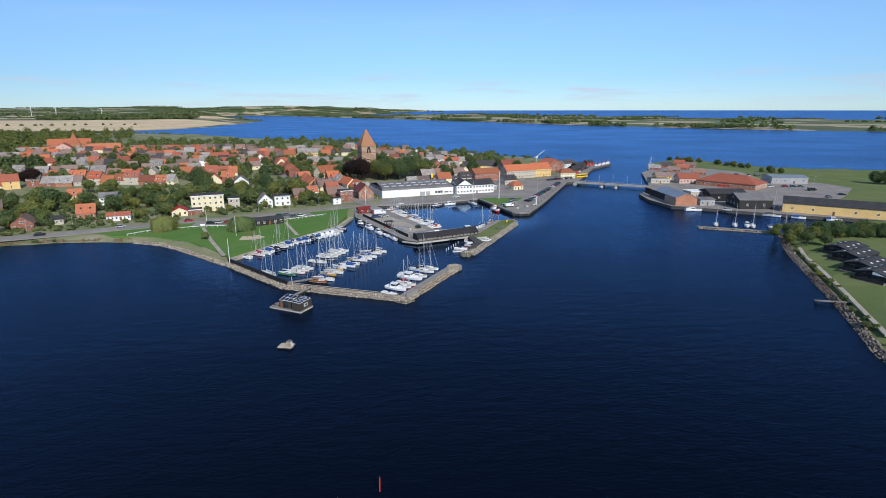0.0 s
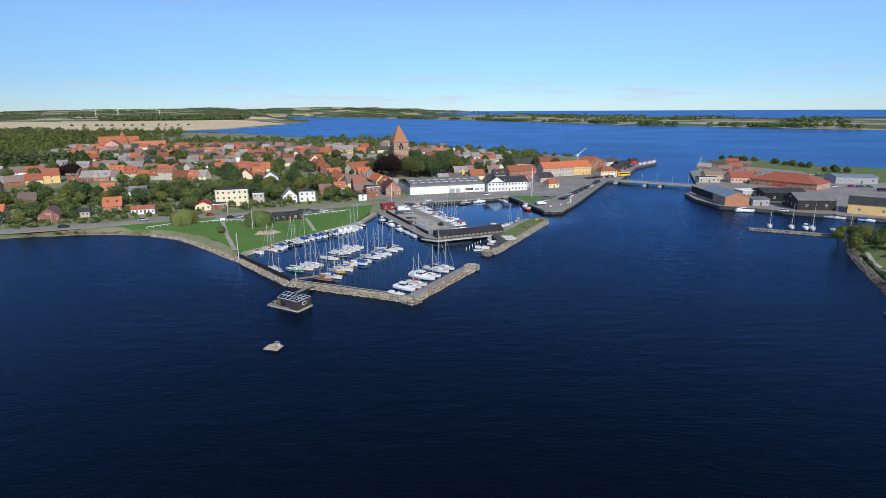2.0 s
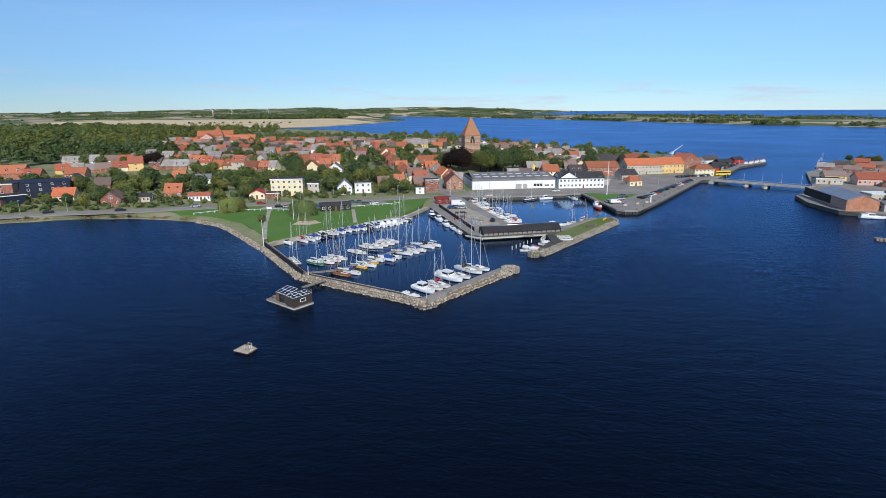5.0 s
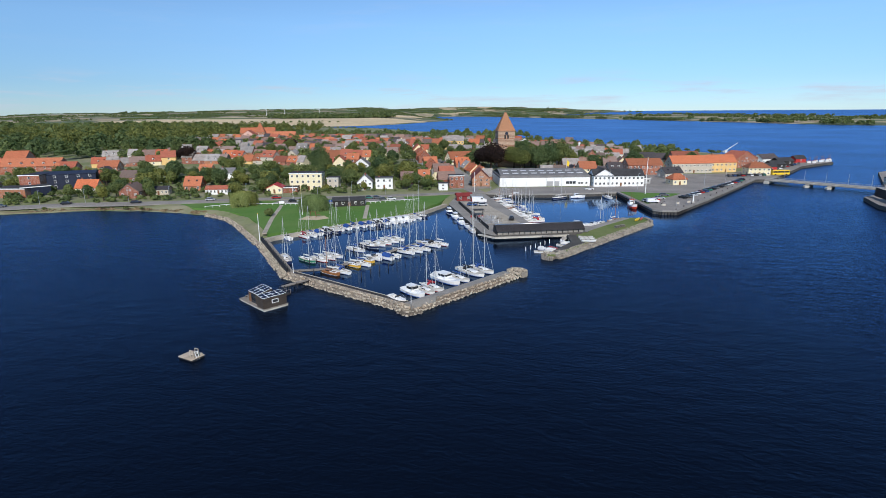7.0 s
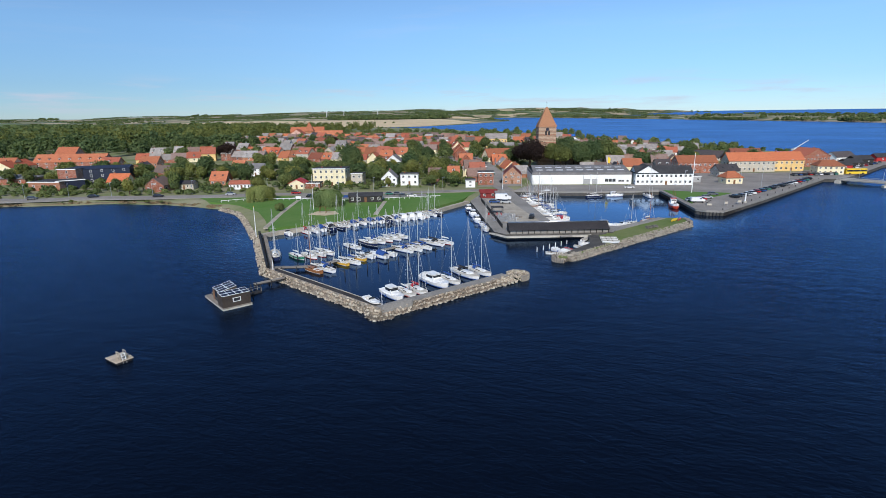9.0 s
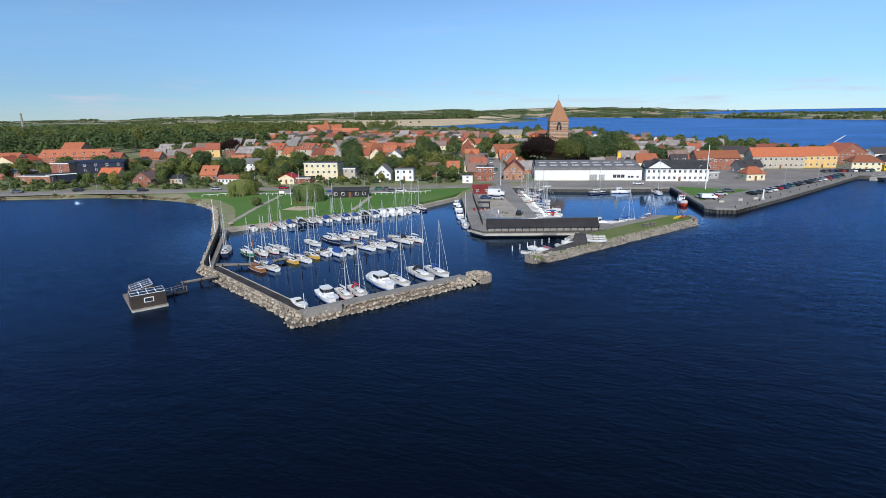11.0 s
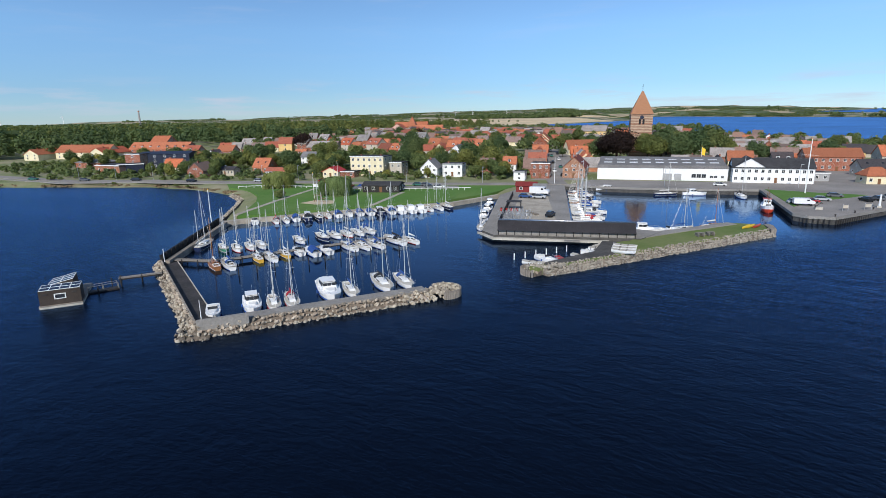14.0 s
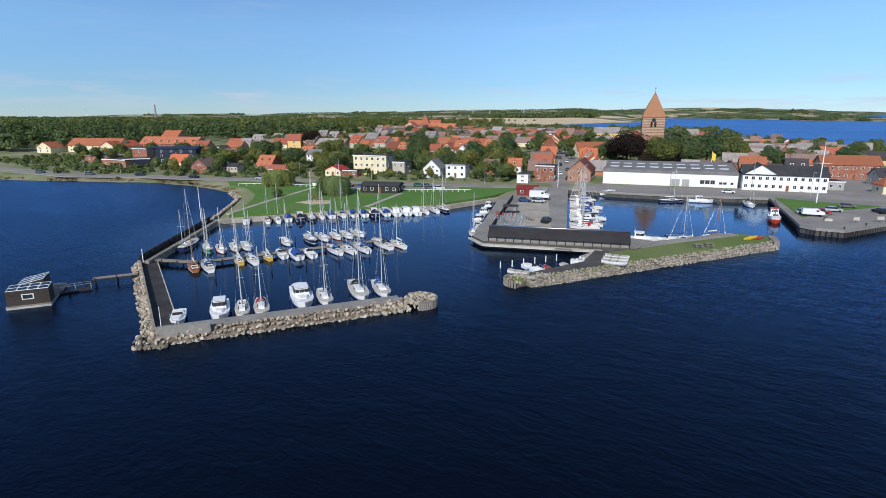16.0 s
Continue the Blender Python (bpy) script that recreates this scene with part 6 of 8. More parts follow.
# ---- the bay's western buildings ----
house(-270, 258, 17, 19, 13, 3.0, 1.7, BR, RG, "low brick clinic with a grey hipped roof", kind="hip", lit=2.2, chimneys=0, name="clinic", group="clinic buildings", far=True)
house(-231, 250.5, 14, 17, 12, 3.9, 0, BO, FE, "orange brick box with a flat roof", kind="flat", chimneys=0, lit=5, name="clinic", group="clinic buildings", far=True)
house(-222.5, 258, 60, 12, 9, 4.2, 0, "blue_black", FE, "dark-clad annexe with a flat roof", kind="flat", chimneys=0, win=False, name="clinic", group="clinic buildings", far=True)
house(-236, 266, 18, 10, 18, 8.0, 0, BR, FE, "three-storey brick block with a flat roof", kind="flat", floors=3, chimneys=0, lit=3.2, name="clinic", group="clinic buildings", far=True)
house(-226, 278, 40, 26, 12, 7.6, 1.0, "blue_black", "blue_black", "dark blue clad three-storey block", floors=3, chimneys=0, lit=2.6, name="clinic", group="clinic buildings", far=True)
house(-307, 317, 25, 44, 13, 4.6, 4.4, BR, TO, "long brick building with an orange roof and dormers", floors=2, dormers=7, chimneys=2, name="school", group="clinic buildings", far=True)
house(-325, 328, 25, 13, 12, 8.0, 4.3, BR, TO, "stepped orange-roofed tower wing", floors=3, chimneys=1, name="school", group="clinic buildings", far=True)
house(-320, 284, 25, 12, 24, 3.8, 3.6, CR, TR, "cream gabled building with a red roof", axis="y", floors=2, lit=2.4, name="school", group="clinic buildings", far=True)
house(-362, 262, 25, 11, 22, 3.6, 3.2, CR, TO, "cream gabled wing with an orange roof", axis="y", floors=2, lit=2.4, name="school", group="clinic buildings", far=True)
house(-339, 283, 25, 40, 12, 4.4, 4.4, CR, TO, "long cream building with a bright orange roof", floors=2, lit=2.6, chimneys=2, name="school", group="clinic buildings", far=True)
house(-420, 238, 18, 30, 12, 4.8, 4.0, BR, TR, "brick building with a red roof at the wood's edge", floors=2, lit=3, name="school", group="clinic buildings", far=True)
house(-283, 326, 20, 12, 9, 3.2, 3.6, BR, TR, "brick house with a red roof", dormers=1)
house(-262, 338, 20, 12, 9, 3.2, 3.6, BO, TO, "brick house with an orange roof")
ck = thing("factory_chimney", -631, 470, 7, 0, "tall slim tapering grey factory chimney beyond the wood", "chimney")
part("shaft", Geo().tube((0, 0, -2), (0, 0, 34), 1.9, 0.8, 14), "fibre_cement", ck)
part("collar", Geo().tube((0, 0, 32.5), (0, 0, 33.4), 1.05, 1.0, 14), "brick_orange", ck)
for tx, ty in ((-1600, 2640), (-1530, 2700), (-1410, 2860), (-3050, 1050), (-2900, 1250)):
    tw = thing("wind_turbine", tx, ty, 6, 0, "slim white wind turbine on the fields", "wind turbine", "wind turbines")
    part("mast", Geo().tube((0, 0, -2), (0, 0, 48), 1.4, 0.8, 10), "white_paint", tw)
    part("nacelle", Geo().box(0, -0.5, 47.5, 2.2, 5, 2.4), "white_paint", tw)
    for i in range(3):
        a = 0.4 + i * 2.094
        part("blade", Geo().tube((0, -3.2, 48.7), (20 * math.sin(a), -3.2, 48.7 + 20 * math.cos(a)), 0.8, 0.15, 5), "white_paint", tw)

# ---- the eastern quay ----
wh = house(166.2, 297.2, -3.5, 12.5, 30, 4.6, 2.4, BO, "metal_roof", "black-sided warehouse with an orange brick gable and grey metal roof", axis="y", chimneys=0, win=False, name="warehouse", group="quay warehouses", z=1.7)
part("door", Geo().box(0, -0.05, 0, 4.2, 0.1, 3.4), "brown_wood", wh, "wide brown sliding door")
part("side_cladding", Geo().box(-6.29, 15, 0.6, 0.1, 29.6, 3.8), "black_wood", wh, "black boarded side")
house(178.3, 295.8, -1.0, 8.7, 10, 3.4, 0.6, GR, RG, "small grey harbour shed", chimneys=0, name="warehouse", group="quay warehouses", z=1.7)
house(199.1, 308.7, -7.6, 22, 16, 4.6, 1.8, "black_wood", FE, "black timber warehouse with a dark roof", chimneys=0, lit=9, name="warehouse", group="quay warehouses", z=1.7)
house(198.5, 282.5, -7.8, 18, 16, 5.0, 2.8, "dark_wood", RG, "dark boat hall with a grey roof", chimneys=0, lit=8, name="warehouse", group="quay warehouses", z=1.7)
house(226.6, 260.5, -37.6, 46, 17, 4.8, 2.6, YE, FE, "long yellow warehouse with a dark roof", chimneys=0, lit=9, name="warehouse", group="quay warehouses", z=1.7)
house(262.0, 237.1, -32.0, 30, 17, 4.8, 2.6, YE, FE, "yellow warehouse with a dark roof", chimneys=0, lit=9, name="warehouse", group="quay warehouses", z=1.7)
house(231.2, 364.0, -53.5, 40, 22, 3.6, 5.0, BO, "tile_red", "large brick supermarket with a broad red tiled roof", kind="hip", chimneys=0, lit=3.4, name="supermarket", z=1.7)
house(217.8, 386.5, -6.5, 15, 11, 3.6, 3.4, PK, TR, "pink house with a red roof", z=1.7)
house(290.0, 377.0, -13.5, 25, 18, 4.6, 1.0, GR, "metal_roof", "grey metal hall with a pale roof", chimneys=0, lit=6, name="hall", z=1.7)
house(208.0, 406.5, -4.0, 12, 8, 3.2, 2.4, YE, TB, "yellow house with a brown roof by the bridge", z=1.7)
house(196.4, 389.1, -6.1, 14, 8, 3.2, 0, BE, FE, "low beige boatyard building", kind="flat", z=1.7, chimneys=0)
house(186.7, 320.5, 2.6, 10, 9, 4.2, 0, BE, "white_paint", "small beige office with a white flat roof", kind="flat", z=1.7, chimneys=0)
for hx_, hy_, ro in ((241.6, 455.4, TB), (258.7, 471.5, TR), (275.9, 489.0, TB), (253.2, 492.4, TD), (252.4, 433.7, TB), (233.1, 473.3, FC), (278.6, 514.8, TR)):
    house(hx_, hy_, -25, 10, 6.5, 2.4, 2.3, BR, ro, "brick cottage on the eastern quay", z=1.7)
for cx_, cy_ in ((167.8, 189.8), (163.5, 180.2), (157.2, 167.7), (152.8, 157.8)):
    ch = house(cx_, cy_, -66, 9.0, 14, 2.3, 1.15, "black_wood", FE, "dark timber holiday chalet with skylights in its felt roof", axis="y", chimneys=0, lit=2.4, name="chalet", group="holiday chalets", z=1.6, far=True)
    sl_ = math.degrees(math.atan2(1.15, 4.5))
    for s_ in (-1, 1):
        for k_ in (-3.6, 0.6, 4.4):
            part("skylight", shared("roof_window", lambda: Geo().box(0, 0, 0.16, 0.7, 1.1, 0.14), "metal_light"), "metal_light", ch, "", pose(s_ * 2.2, k_, 2.9, 0, s_ * sl_, 0))
    part("terrace", Geo().box(0, -8.4, -0.3, 9.6, 2.8, 0.55), "deck_wood", ch, "grey planked terrace")
    part("terrace_rail", Geo().box(0, -9.75, 0.25, 9.6, 0.08, 0.95), "dark_wood", ch)
    part("glazed_front", Geo().box(0, -7.06, 0.25, 5.2, 0.06, 2.1), "glass", ch)
    part("gable_screen", Geo().add([(0.4, -7.4, 2.3), (4.3, -7.4, 2.3), (0.4, -7.4, 3.3), (0.4, -7.3, 2.3), (4.3, -7.3, 2.3), (0.4, -7.3, 3.3)], [(0, 1, 2), (5, 4, 3), (0, 3, 4, 1), (1, 4, 5, 2), (2, 5, 3, 0)]), "white_paint", ch) if cy_ < 160 else None
ribbon("chalet_drive", [(187.1, 208.0), (181.8, 194.0), (176.8, 182.1), (170.7, 168.2), (162.4, 151.8), (158.4, 131.2)], 4.5, 0.08, "gravel", "pale gravel drive behind the chalets", "path")
ribbon("shore_path", [(161.4, 200.7), (154.4, 188.9), (145.2, 168.0), (134.4, 145.8), (119.8, 116.6)], 1.4, 0.07, "gravel", "trodden gravel path along the shore lawn", "path")
sg = thing("shop_sign", 223.4, 352.3, 4.2, -22, "red wordless shop sign on the supermarket's eaves", "sign")
for i in range(5):
    part("sign_bar", Geo().box(-4 + i * 1.5, -0.6, 0, 1.1, 0.15, 1.1), "car_red", sg)

# bridge
def bridge():
    a, b = Vector((137.0, 400.5)), Vector((178.5, 372.0))
    d = b - a
    t = thing("road_bridge", a.x, a.y, 0, math.degrees(math.atan2(d.y, d.x)), "low concrete road bridge across the harbour channel", "bridge")
    L = d.length
    part("deck", Geo().box(L / 2, 0, 1.45, L + 4, 7.6, 0.6), "concrete", t)
    part("roadway", Geo().box(L / 2, 0, 2.05, L + 4, 6.0, 0.06), "asphalt", t)
    for s in (-1, 1):
        part("kerb", Geo().box(L / 2, s * 3.4, 2.05, L + 4, 0.8, 0.16), "concrete_pale", t)
        part("railing", Geo().box(L / 2, s * 3.7, 3.0, L + 3, 0.08, 0.08), "alloy", t)
        part("railing", Geo().box(L / 2, s * 3.7, 2.6, L + 3, 0.05, 0.05), "alloy", t)
        for i in range(18):
            part("baluster", shared("baluster", lambda: Geo().box(0, 0, 2.1, 0.07, 0.07, 0.95), "alloy"), "alloy", t, "", pose(L * i / 17, s * 3.7, 0))
    for u in (0.38, 0.58):
        part("pier", Geo().box(L * u, -0.6, -3, 1.5, 8.6, 4.45), "concrete", t)
        part("pier_nose", Geo().prism([(L * u - 1.3, -6.6), (L * u, -7.4), (L * u + 1.3, -6.6), (L * u + 1.3, -4.6), (L * u - 1.3, -4.6)], -3, 0.9), "concrete_pale", t)
    for u in (-0.02, 1.02):
        part("abutment", Geo().box(L * u, 0, -3, 2.4, 9.5, 4.5), "concrete_pale", t)
    for i in range(5):
        part("lamp_post", Geo().tube((L * (0.1 + 0.2 * i), 3.9, 2.1), (L * (0.1 + 0.2 * i), 3.9, 8), 0.09, 0.05, 6), "alloy", t)


bridge()


# ---- vehicles ----
def car_geo(L, W, H, kind):
    g = Geo()
    if kind == "van":
        prof = [(-0.5, 0.3), (0.5, 0.3), (0.5, 0.62), (0.33, 0.72), (0.22, 1.0), (-0.5, 1.0)]
    else:
        prof = [(-0.5, 0.22), (0.5, 0.22), (0.5, 0.5), (0.45, 0.58), (-0.47, 0.62), (-0.5, 0.5)]
    rings = [[(x * L, s * W / 2, z * H) for x, z in prof] for s in (-1, 1)]
    return g.loft(rings)


def car(x, y, yaw, paint, kind="car", z=1.72):
    key = f"{paint}-{kind}"
    m = pose(x, y, z, 0, 0, yaw)
    if key in PROTO:
        return copy_thing(PROTO[key], m)
    L, W, H = (4.3, 1.75, 1.45) if kind == "car" else (5.2, 1.95, 2.1) if kind == "van" else (6.4, 2.2, 2.9)
    word = paint.split("_")[1]
    t = thing("car" if kind == "car" else "van" if kind == "van" else "motorhome", 0, 0, 0, 0, f"parked {word} {'hatchback' if kind == 'car' else 'panel van' if kind == 'van' else 'motorhome'} on asphalt", "car" if kind == "car" else "van", "parked vehicles")
    part("body", car_geo(L, W, H, "van" if kind != "car" else "car"), paint, t)
    if kind == "car":
        cab = Geo().loft([[(-0.46 * L, s * W * 0.46, H * 0.6), (0.28 * L, s * W * 0.46, H * 0.58), (0.1 * L, s * W * 0.38, H * 0.97), (-0.34 * L, s * W * 0.38, H * 0.97)] for s in (-1, 1)])
        part("greenhouse", cab, "glass", t)
        part("roof", Geo().box(-0.12 * L, 0, H * 0.955, 0.42 * L, W * 0.74, 0.06), paint, t)
    else:
        part("windscreen", Geo().box(L * 0.285, 0, H * 0.72, 0.3, W * 0.84, H * 0.2), "glass", t)
        for s in (-1, 1):
            part("side_window", Geo().box(L * 0.17, s * W * 0.495, H * 0.68, L * 0.12, 0.05, H * 0.2), "glass", t)
    for sx in (-1, 1):
        for s in (-1, 1):
            part("wheel", shared("wheel", lambda: Geo().tube((0, -0.1, 0), (0, 0.1, 0), 0.32, 0.32, 10), "black_rubber"), "black_rubber", t, "", pose(sx * L * 0.31, s * W * 0.46, 0.32))
    part("bumper", Geo().box(L * 0.5, 0, H * 0.24, 0.1, W * 0.94, 0.2), "canvas_black", t)
    PROTO[key] = t
    t.matrix_basis = m
    return t


CARS = ("car_black", "car_grey", "car_silver", "car_white", "car_red", "car_blue", "car_green", "car_black", "car_grey")
rc = random.Random(8)
for i in range(17):
    u = i / 16
    car(78.5 + 42 * u + rc.uniform(-0.2, 0.2), 320 + 76 * u + rc.uniform(-0.6, 0.6), 65 + 62 + rc.uniform(-4, 4), CARS[i % 9])
car(61.6, 306.8, 20, "car_silver")
car(63.6, 303.5, 15, "car_white", "van")
car(65.2, 310.0, 18, "car_red")
car(71.0, 325.6, 10, "car_grey")
car(67.9, 315.7, 10, "car_silver")
car(9.1, 253.4, 100, "car_black")
car(-9.6, 286.8, 12, "car_white", "motorhome")
car(-11.5, 280.2, 20, "car_blue")
car(-7.0, 281.0, 15, "car_silver")
car(37, 339, 15, "car_white")
for i, (x, y, a) in enumerate(((-92, 272.3, 20), (-88, 272.6, 18), (-84, 273, 15), (-61.8, 288.6, 25), (-58.5, 289.5, 25), (-53.8, 285.5, 30), (-50.7, 287, 30), (-66, 282, 25), (-160, 253.2, 24), (-188, 243.3, 40), (-132, 267.6, 25), (-105, 279.5, 20), (-238, 220.5, 30), (-210, 231, 32))):
    car(x, y, a, CARS[(i * 2) % 9], z=ground_z(x, y) + 0.16)
for i, (x, y) in enumerate(((264.3, 362.3), (276.2, 362.9), (281.0, 361.5), (285.7, 360.1), (280.4, 342.9), (269.9, 315.6), (285.6, 323.5), (298.1, 424.9), (291.0, 424.9), (180.2, 279.4), (176.0, 345.0), (168.7, 326.0), (307.8, 414.2), (283.6, 430.8))):
    car(x, y, -30 + 20 * (i % 3), CARS[(i + 3) % 9], "van" if i in (4, 7) else "car", z=1.74)
for i in range(9):
    car(118 + 2.6 * i, 414 + 1.2 * i, 110, CARS[(i * 4 + 1) % 9])
for i in range(8):
    a, b = (-30 - 7 * i, 342 + 15 * i) if i % 2 else (-27.6 - 6.6 * i, 344 + 14.5 * i)
    car(a + 2.2, b, 116, CARS[(i * 3) % 9], z=ground_z(a, b) + 0.16)
bus = thing("bus", 149.5, 428.8, 1.72, 20, "yellow bus waiting by the bridge", "bus")
part("body", Geo().box(0, 0, 0.4, 11, 2.5, 2.7), "sign_yellow", bus)
part("window_band", Geo().box(0, 0, 1.6, 10.6, 2.54, 0.9), "glass", bus)
for sx in (-3.6, 3.4):
    for s in (-1, 1):
        part("wheel", Geo().tube((sx, s * 1.15 - 0.12, 0.48), (sx, s * 1.15 + 0.12, 0.48), 0.48, 0.48, 10), "black_rubber", bus)


# ---- poles, fences, small harbour things ----
def pole(name, x, y, z, h, label, r=0.12, lamp=False, flag=None, mat="white_paint"):
    t = thing(name, x, y, z, 0, label, "flagpole" if name == "flagpole" else "lamp", "poles")
    part("shaft", Geo().tube((0, 0, 0), (0, 0, h), r, r * 0.55, 8), mat, t)
    if lamp:
        part("lamp_head", Geo().box(0.4, 0, h - 0.1, 0.9, 0.25, 0.14), "alloy", t)
    if flag:
        part("finial", Geo().tube((0, 0, h), (0, 0, h + 0.25), 0.14, 0.1, 8), "sign_yellow", t)
    return t


fp = pole("flagpole", 63.1, 331.3, 1.75, 17.2, "tall white signal mast on the quay lawn", 0.2, flag=True)
part("yard", Geo().tube((-2.2, 0, 12.2), (2.2, 0, 12.2), 0.06, 0.05, 6), "white_paint", fp)
pole("flagpole", -63.0, 200.9, 1.4, 9.0, "white flagpole where the wall meets the shore", 0.13, flag=True)
pole("flagpole", -96.3, 279.5, 1.9, 9.0, "white flagpole on the waterfront lawn", 0.1, flag=True)
pole("flagpole", -72.5, 245, 1.7, 8.5, "white flagpole on the waterfront lawn", 0.1, flag=True)
pole("flagpole", 0.6, 158.8, 1.4, 3.2, "white light post on the breakwater corner", 0.07)
pole("flagpole", -35.6, 173.4, 1.4, 2.6, "white post at the breakwater bend", 0.1)
pole("flagpole", -18.5, 319.5, 1.7, 10, "white post at the street's end", 0.14)
for x, y, h in ((92.9, 352.4, 10), (112.2, 395.1, 10), (86.5, 368.2, 8), (60.7, 346.3, 8), (-12, 330, 8), (20, 330, 7), (260.7, 337.4, 9), (286.0, 348.7, 9), (249.7, 325.8, 9)):
    pole("street_lamp", x, y, 1.7, h, "slim grey lamp post on the quay", 0.09, lamp=True, mat="alloy")
for i in range(12):
    u = i / 11
    x, y = -214 + 170 * u, 226 + 76 * u + 8 * math.sin(u * 3)
    pole("street_lamp", x, y + 4.5, ground_z(x, y), 6.5, "slim grey lamp post along the shore road", 0.08, lamp=True, mat="alloy")

# white-topped low fence along the lawn
fence = thing("lawn_fence", 0, 0, 0, 0, "low white rail fence along the lawn", "fence")
FPTS = [(-121, 249.6), (-115, 256), (-106.6, 260.4), (-94.5, 263.8)]
FPTS2 = [(-91.5, 264.6), (-78.8, 264.3), (-58.5, 275.5), (-38, 289)]
for line in (FPTS, FPTS2):
    for (x0, y0), (x1, y1) in zip(line, line[1:]):
        ln = math.hypot(x1 - x0, y1 - y0)
        a = math.atan2(y1 - y0, x1 - x0)
        part("rail", Geo().box((x0 + x1) / 2, (y0 + y1) / 2, 2.35, ln, 0.16, 0.16, a), "white_paint", fence)
        n = max(1, int(ln / 2.2))
        for i in range(n):
            x, y = x0 + (x1 - x0) * i / n, y0 + (y1 - y0) * i / n
            part("post", shared("fence_post", lambda: Geo().box(0, 0, 0, 0.16, 0.16, 1.0), "white_paint"), "white_paint", fence, "", pose(x, y, 1.5))
info = thing("notice_board", -93.2, 264.4, 1.6, 20, "white notice board at the path's end", "sign")
part("panel", Geo().box(0, 0, 0.6, 2.2, 0.12, 1.1), "white_paint", info)
for s in (-1, 1):
    part("leg", Geo().box(s * 0.9, 0, 0, 0.1, 0.1, 1.0), "white_paint", info)

# clubhouse on the lawn
house(-62.5, 267.4, 26, 13.5, 7.5, 2.5, 0.9, "dark_wood", FE, "low dark timber clubhouse with a flat-pitched roof", chimneys=0, lit=2.4, name="clubhouse", z=1.65)
tent = thing("awning", -69.5, 266.5, 1.65, 26, "blue awning beside the clubhouse", "awning")
part("cover", Geo().loft([[(-2.4, -1.8, 2.1), (-2.4, 1.8, 2.5), (-2.4, 1.8, 2.56), (-2.4, -1.8, 2.16)], [(2.4, -1.8, 2.1), (2.4, 1.8, 2.5), (2.4, 1.8, 2.56), (2.4, -1.8, 2.16)]]), "canvas_blue", tent)
for sx in (-2.2, 2.2):
    for sy in (-1.6, 1.6):
        part("leg", Geo().tube((sx, sy, 0), (sx, sy, 2.2), 0.05, 0.05, 6), "alloy", tent)
pl = thing("play_frame", -65.5, 240.5, 1.75, 20, "wooden climbing frame on the sand", "play frame")
for sx in (-1, 1):
    for sy in (-0.8, 0.8):
        part("leg", Geo().tube((sx * 1.2, sy, 0), (sx * 0.9, sy * 0.4, 2.2), 0.08, 0.07, 6), "brown_wood", pl)
part("beam", Geo().tube((-1.4, 0, 2.2), (1.4, 0, 2.2), 0.09, 0.09, 6), "brown_wood", pl)
part("platform", Geo().box(2.2, 0, 1.0, 1.2, 1.2, 0.1), "brown_wood", pl)

# floating sauna: a dark timber house on a raft
sau = thing("floating_sauna", -32.8, 155.4, 0, -29.3, "dark timber floating sauna with solar panels on its roof", "houseboat")
part("pontoon", Geo().box(0, 0, -0.5, 11.2, 5.7, 0.85), "concrete_pale", sau)
part("deck", Geo().box(0, 0, 0.35, 11.3, 5.8, 0.12), "deck_wood", sau)


def lean_box(x0, x1, y0, y1, z0, tops):
    """A cabin under a leaning flat roof; tops: the heights over its four corners."""
    v = [(x0, y0, z0), (x1, y0, z0), (x1, y1, z0), (x0, y1, z0)]
    v += [(x, y, z) for (x, y, _), z in zip(v, tops)]
    return Geo().add(v, [(3, 2, 1, 0), (4, 5, 6, 7), (0, 1, 5, 4), (1, 2, 6, 5), (2, 3, 7, 6), (3, 0, 4, 7)])


def roof_panels(x0, x1, y0, y1, h00, h10, h01, nx, ny, parent):
    """Solar panels in pale frames laid on a leaning roof; h00, h10, h01: its heights at three corners."""
    def z(x, y):
        return h00 + (h10 - h00) * (x - x0) / (x1 - x0) + (h01 - h00) * (y - y0) / (y1 - y0)

    def slab_on(a, b, c, d, lo, hi):
        v = [(x, y, z(x, y) + k) for k in (lo, hi) for x, y in ((a, c), (b, c), (b, d), (a, d))]
        return Geo().add(v, [(3, 2, 1, 0), (4, 5, 6, 7), (0, 1, 5, 4), (1, 2, 6, 5), (2, 3, 7, 6), (3, 0, 4, 7)])

    for i in range(nx):
        for j in range(ny):
            a, b = x0 + (x1 - x0) * i / nx, x0 + (x1 - x0) * (i + 1) / nx
            c, d = y0 + (y1 - y0) * j / ny, y0 + (y1 - y0) * (j + 1) / ny
            pn = part("solar_panel", slab_on(a + 0.04, b - 0.04, c + 0.04, d - 0.04, 0.06, 0.1), "solar", parent)
            fr = Geo()
            for q in (slab_on(a, a + 0.05, c, d, 0.05, 0.13), slab_on(b - 0.05, b, c, d, 0.05, 0.13), slab_on(a + 0.05, b - 0.05, c, c + 0.05, 0.05, 0.13), slab_on(a + 0.05, b - 0.05, d - 0.05, d, 0.05, 0.13)):
                fr.add(q.v, q.f)
            part("panel_frame", fr, "white_paint", pn)


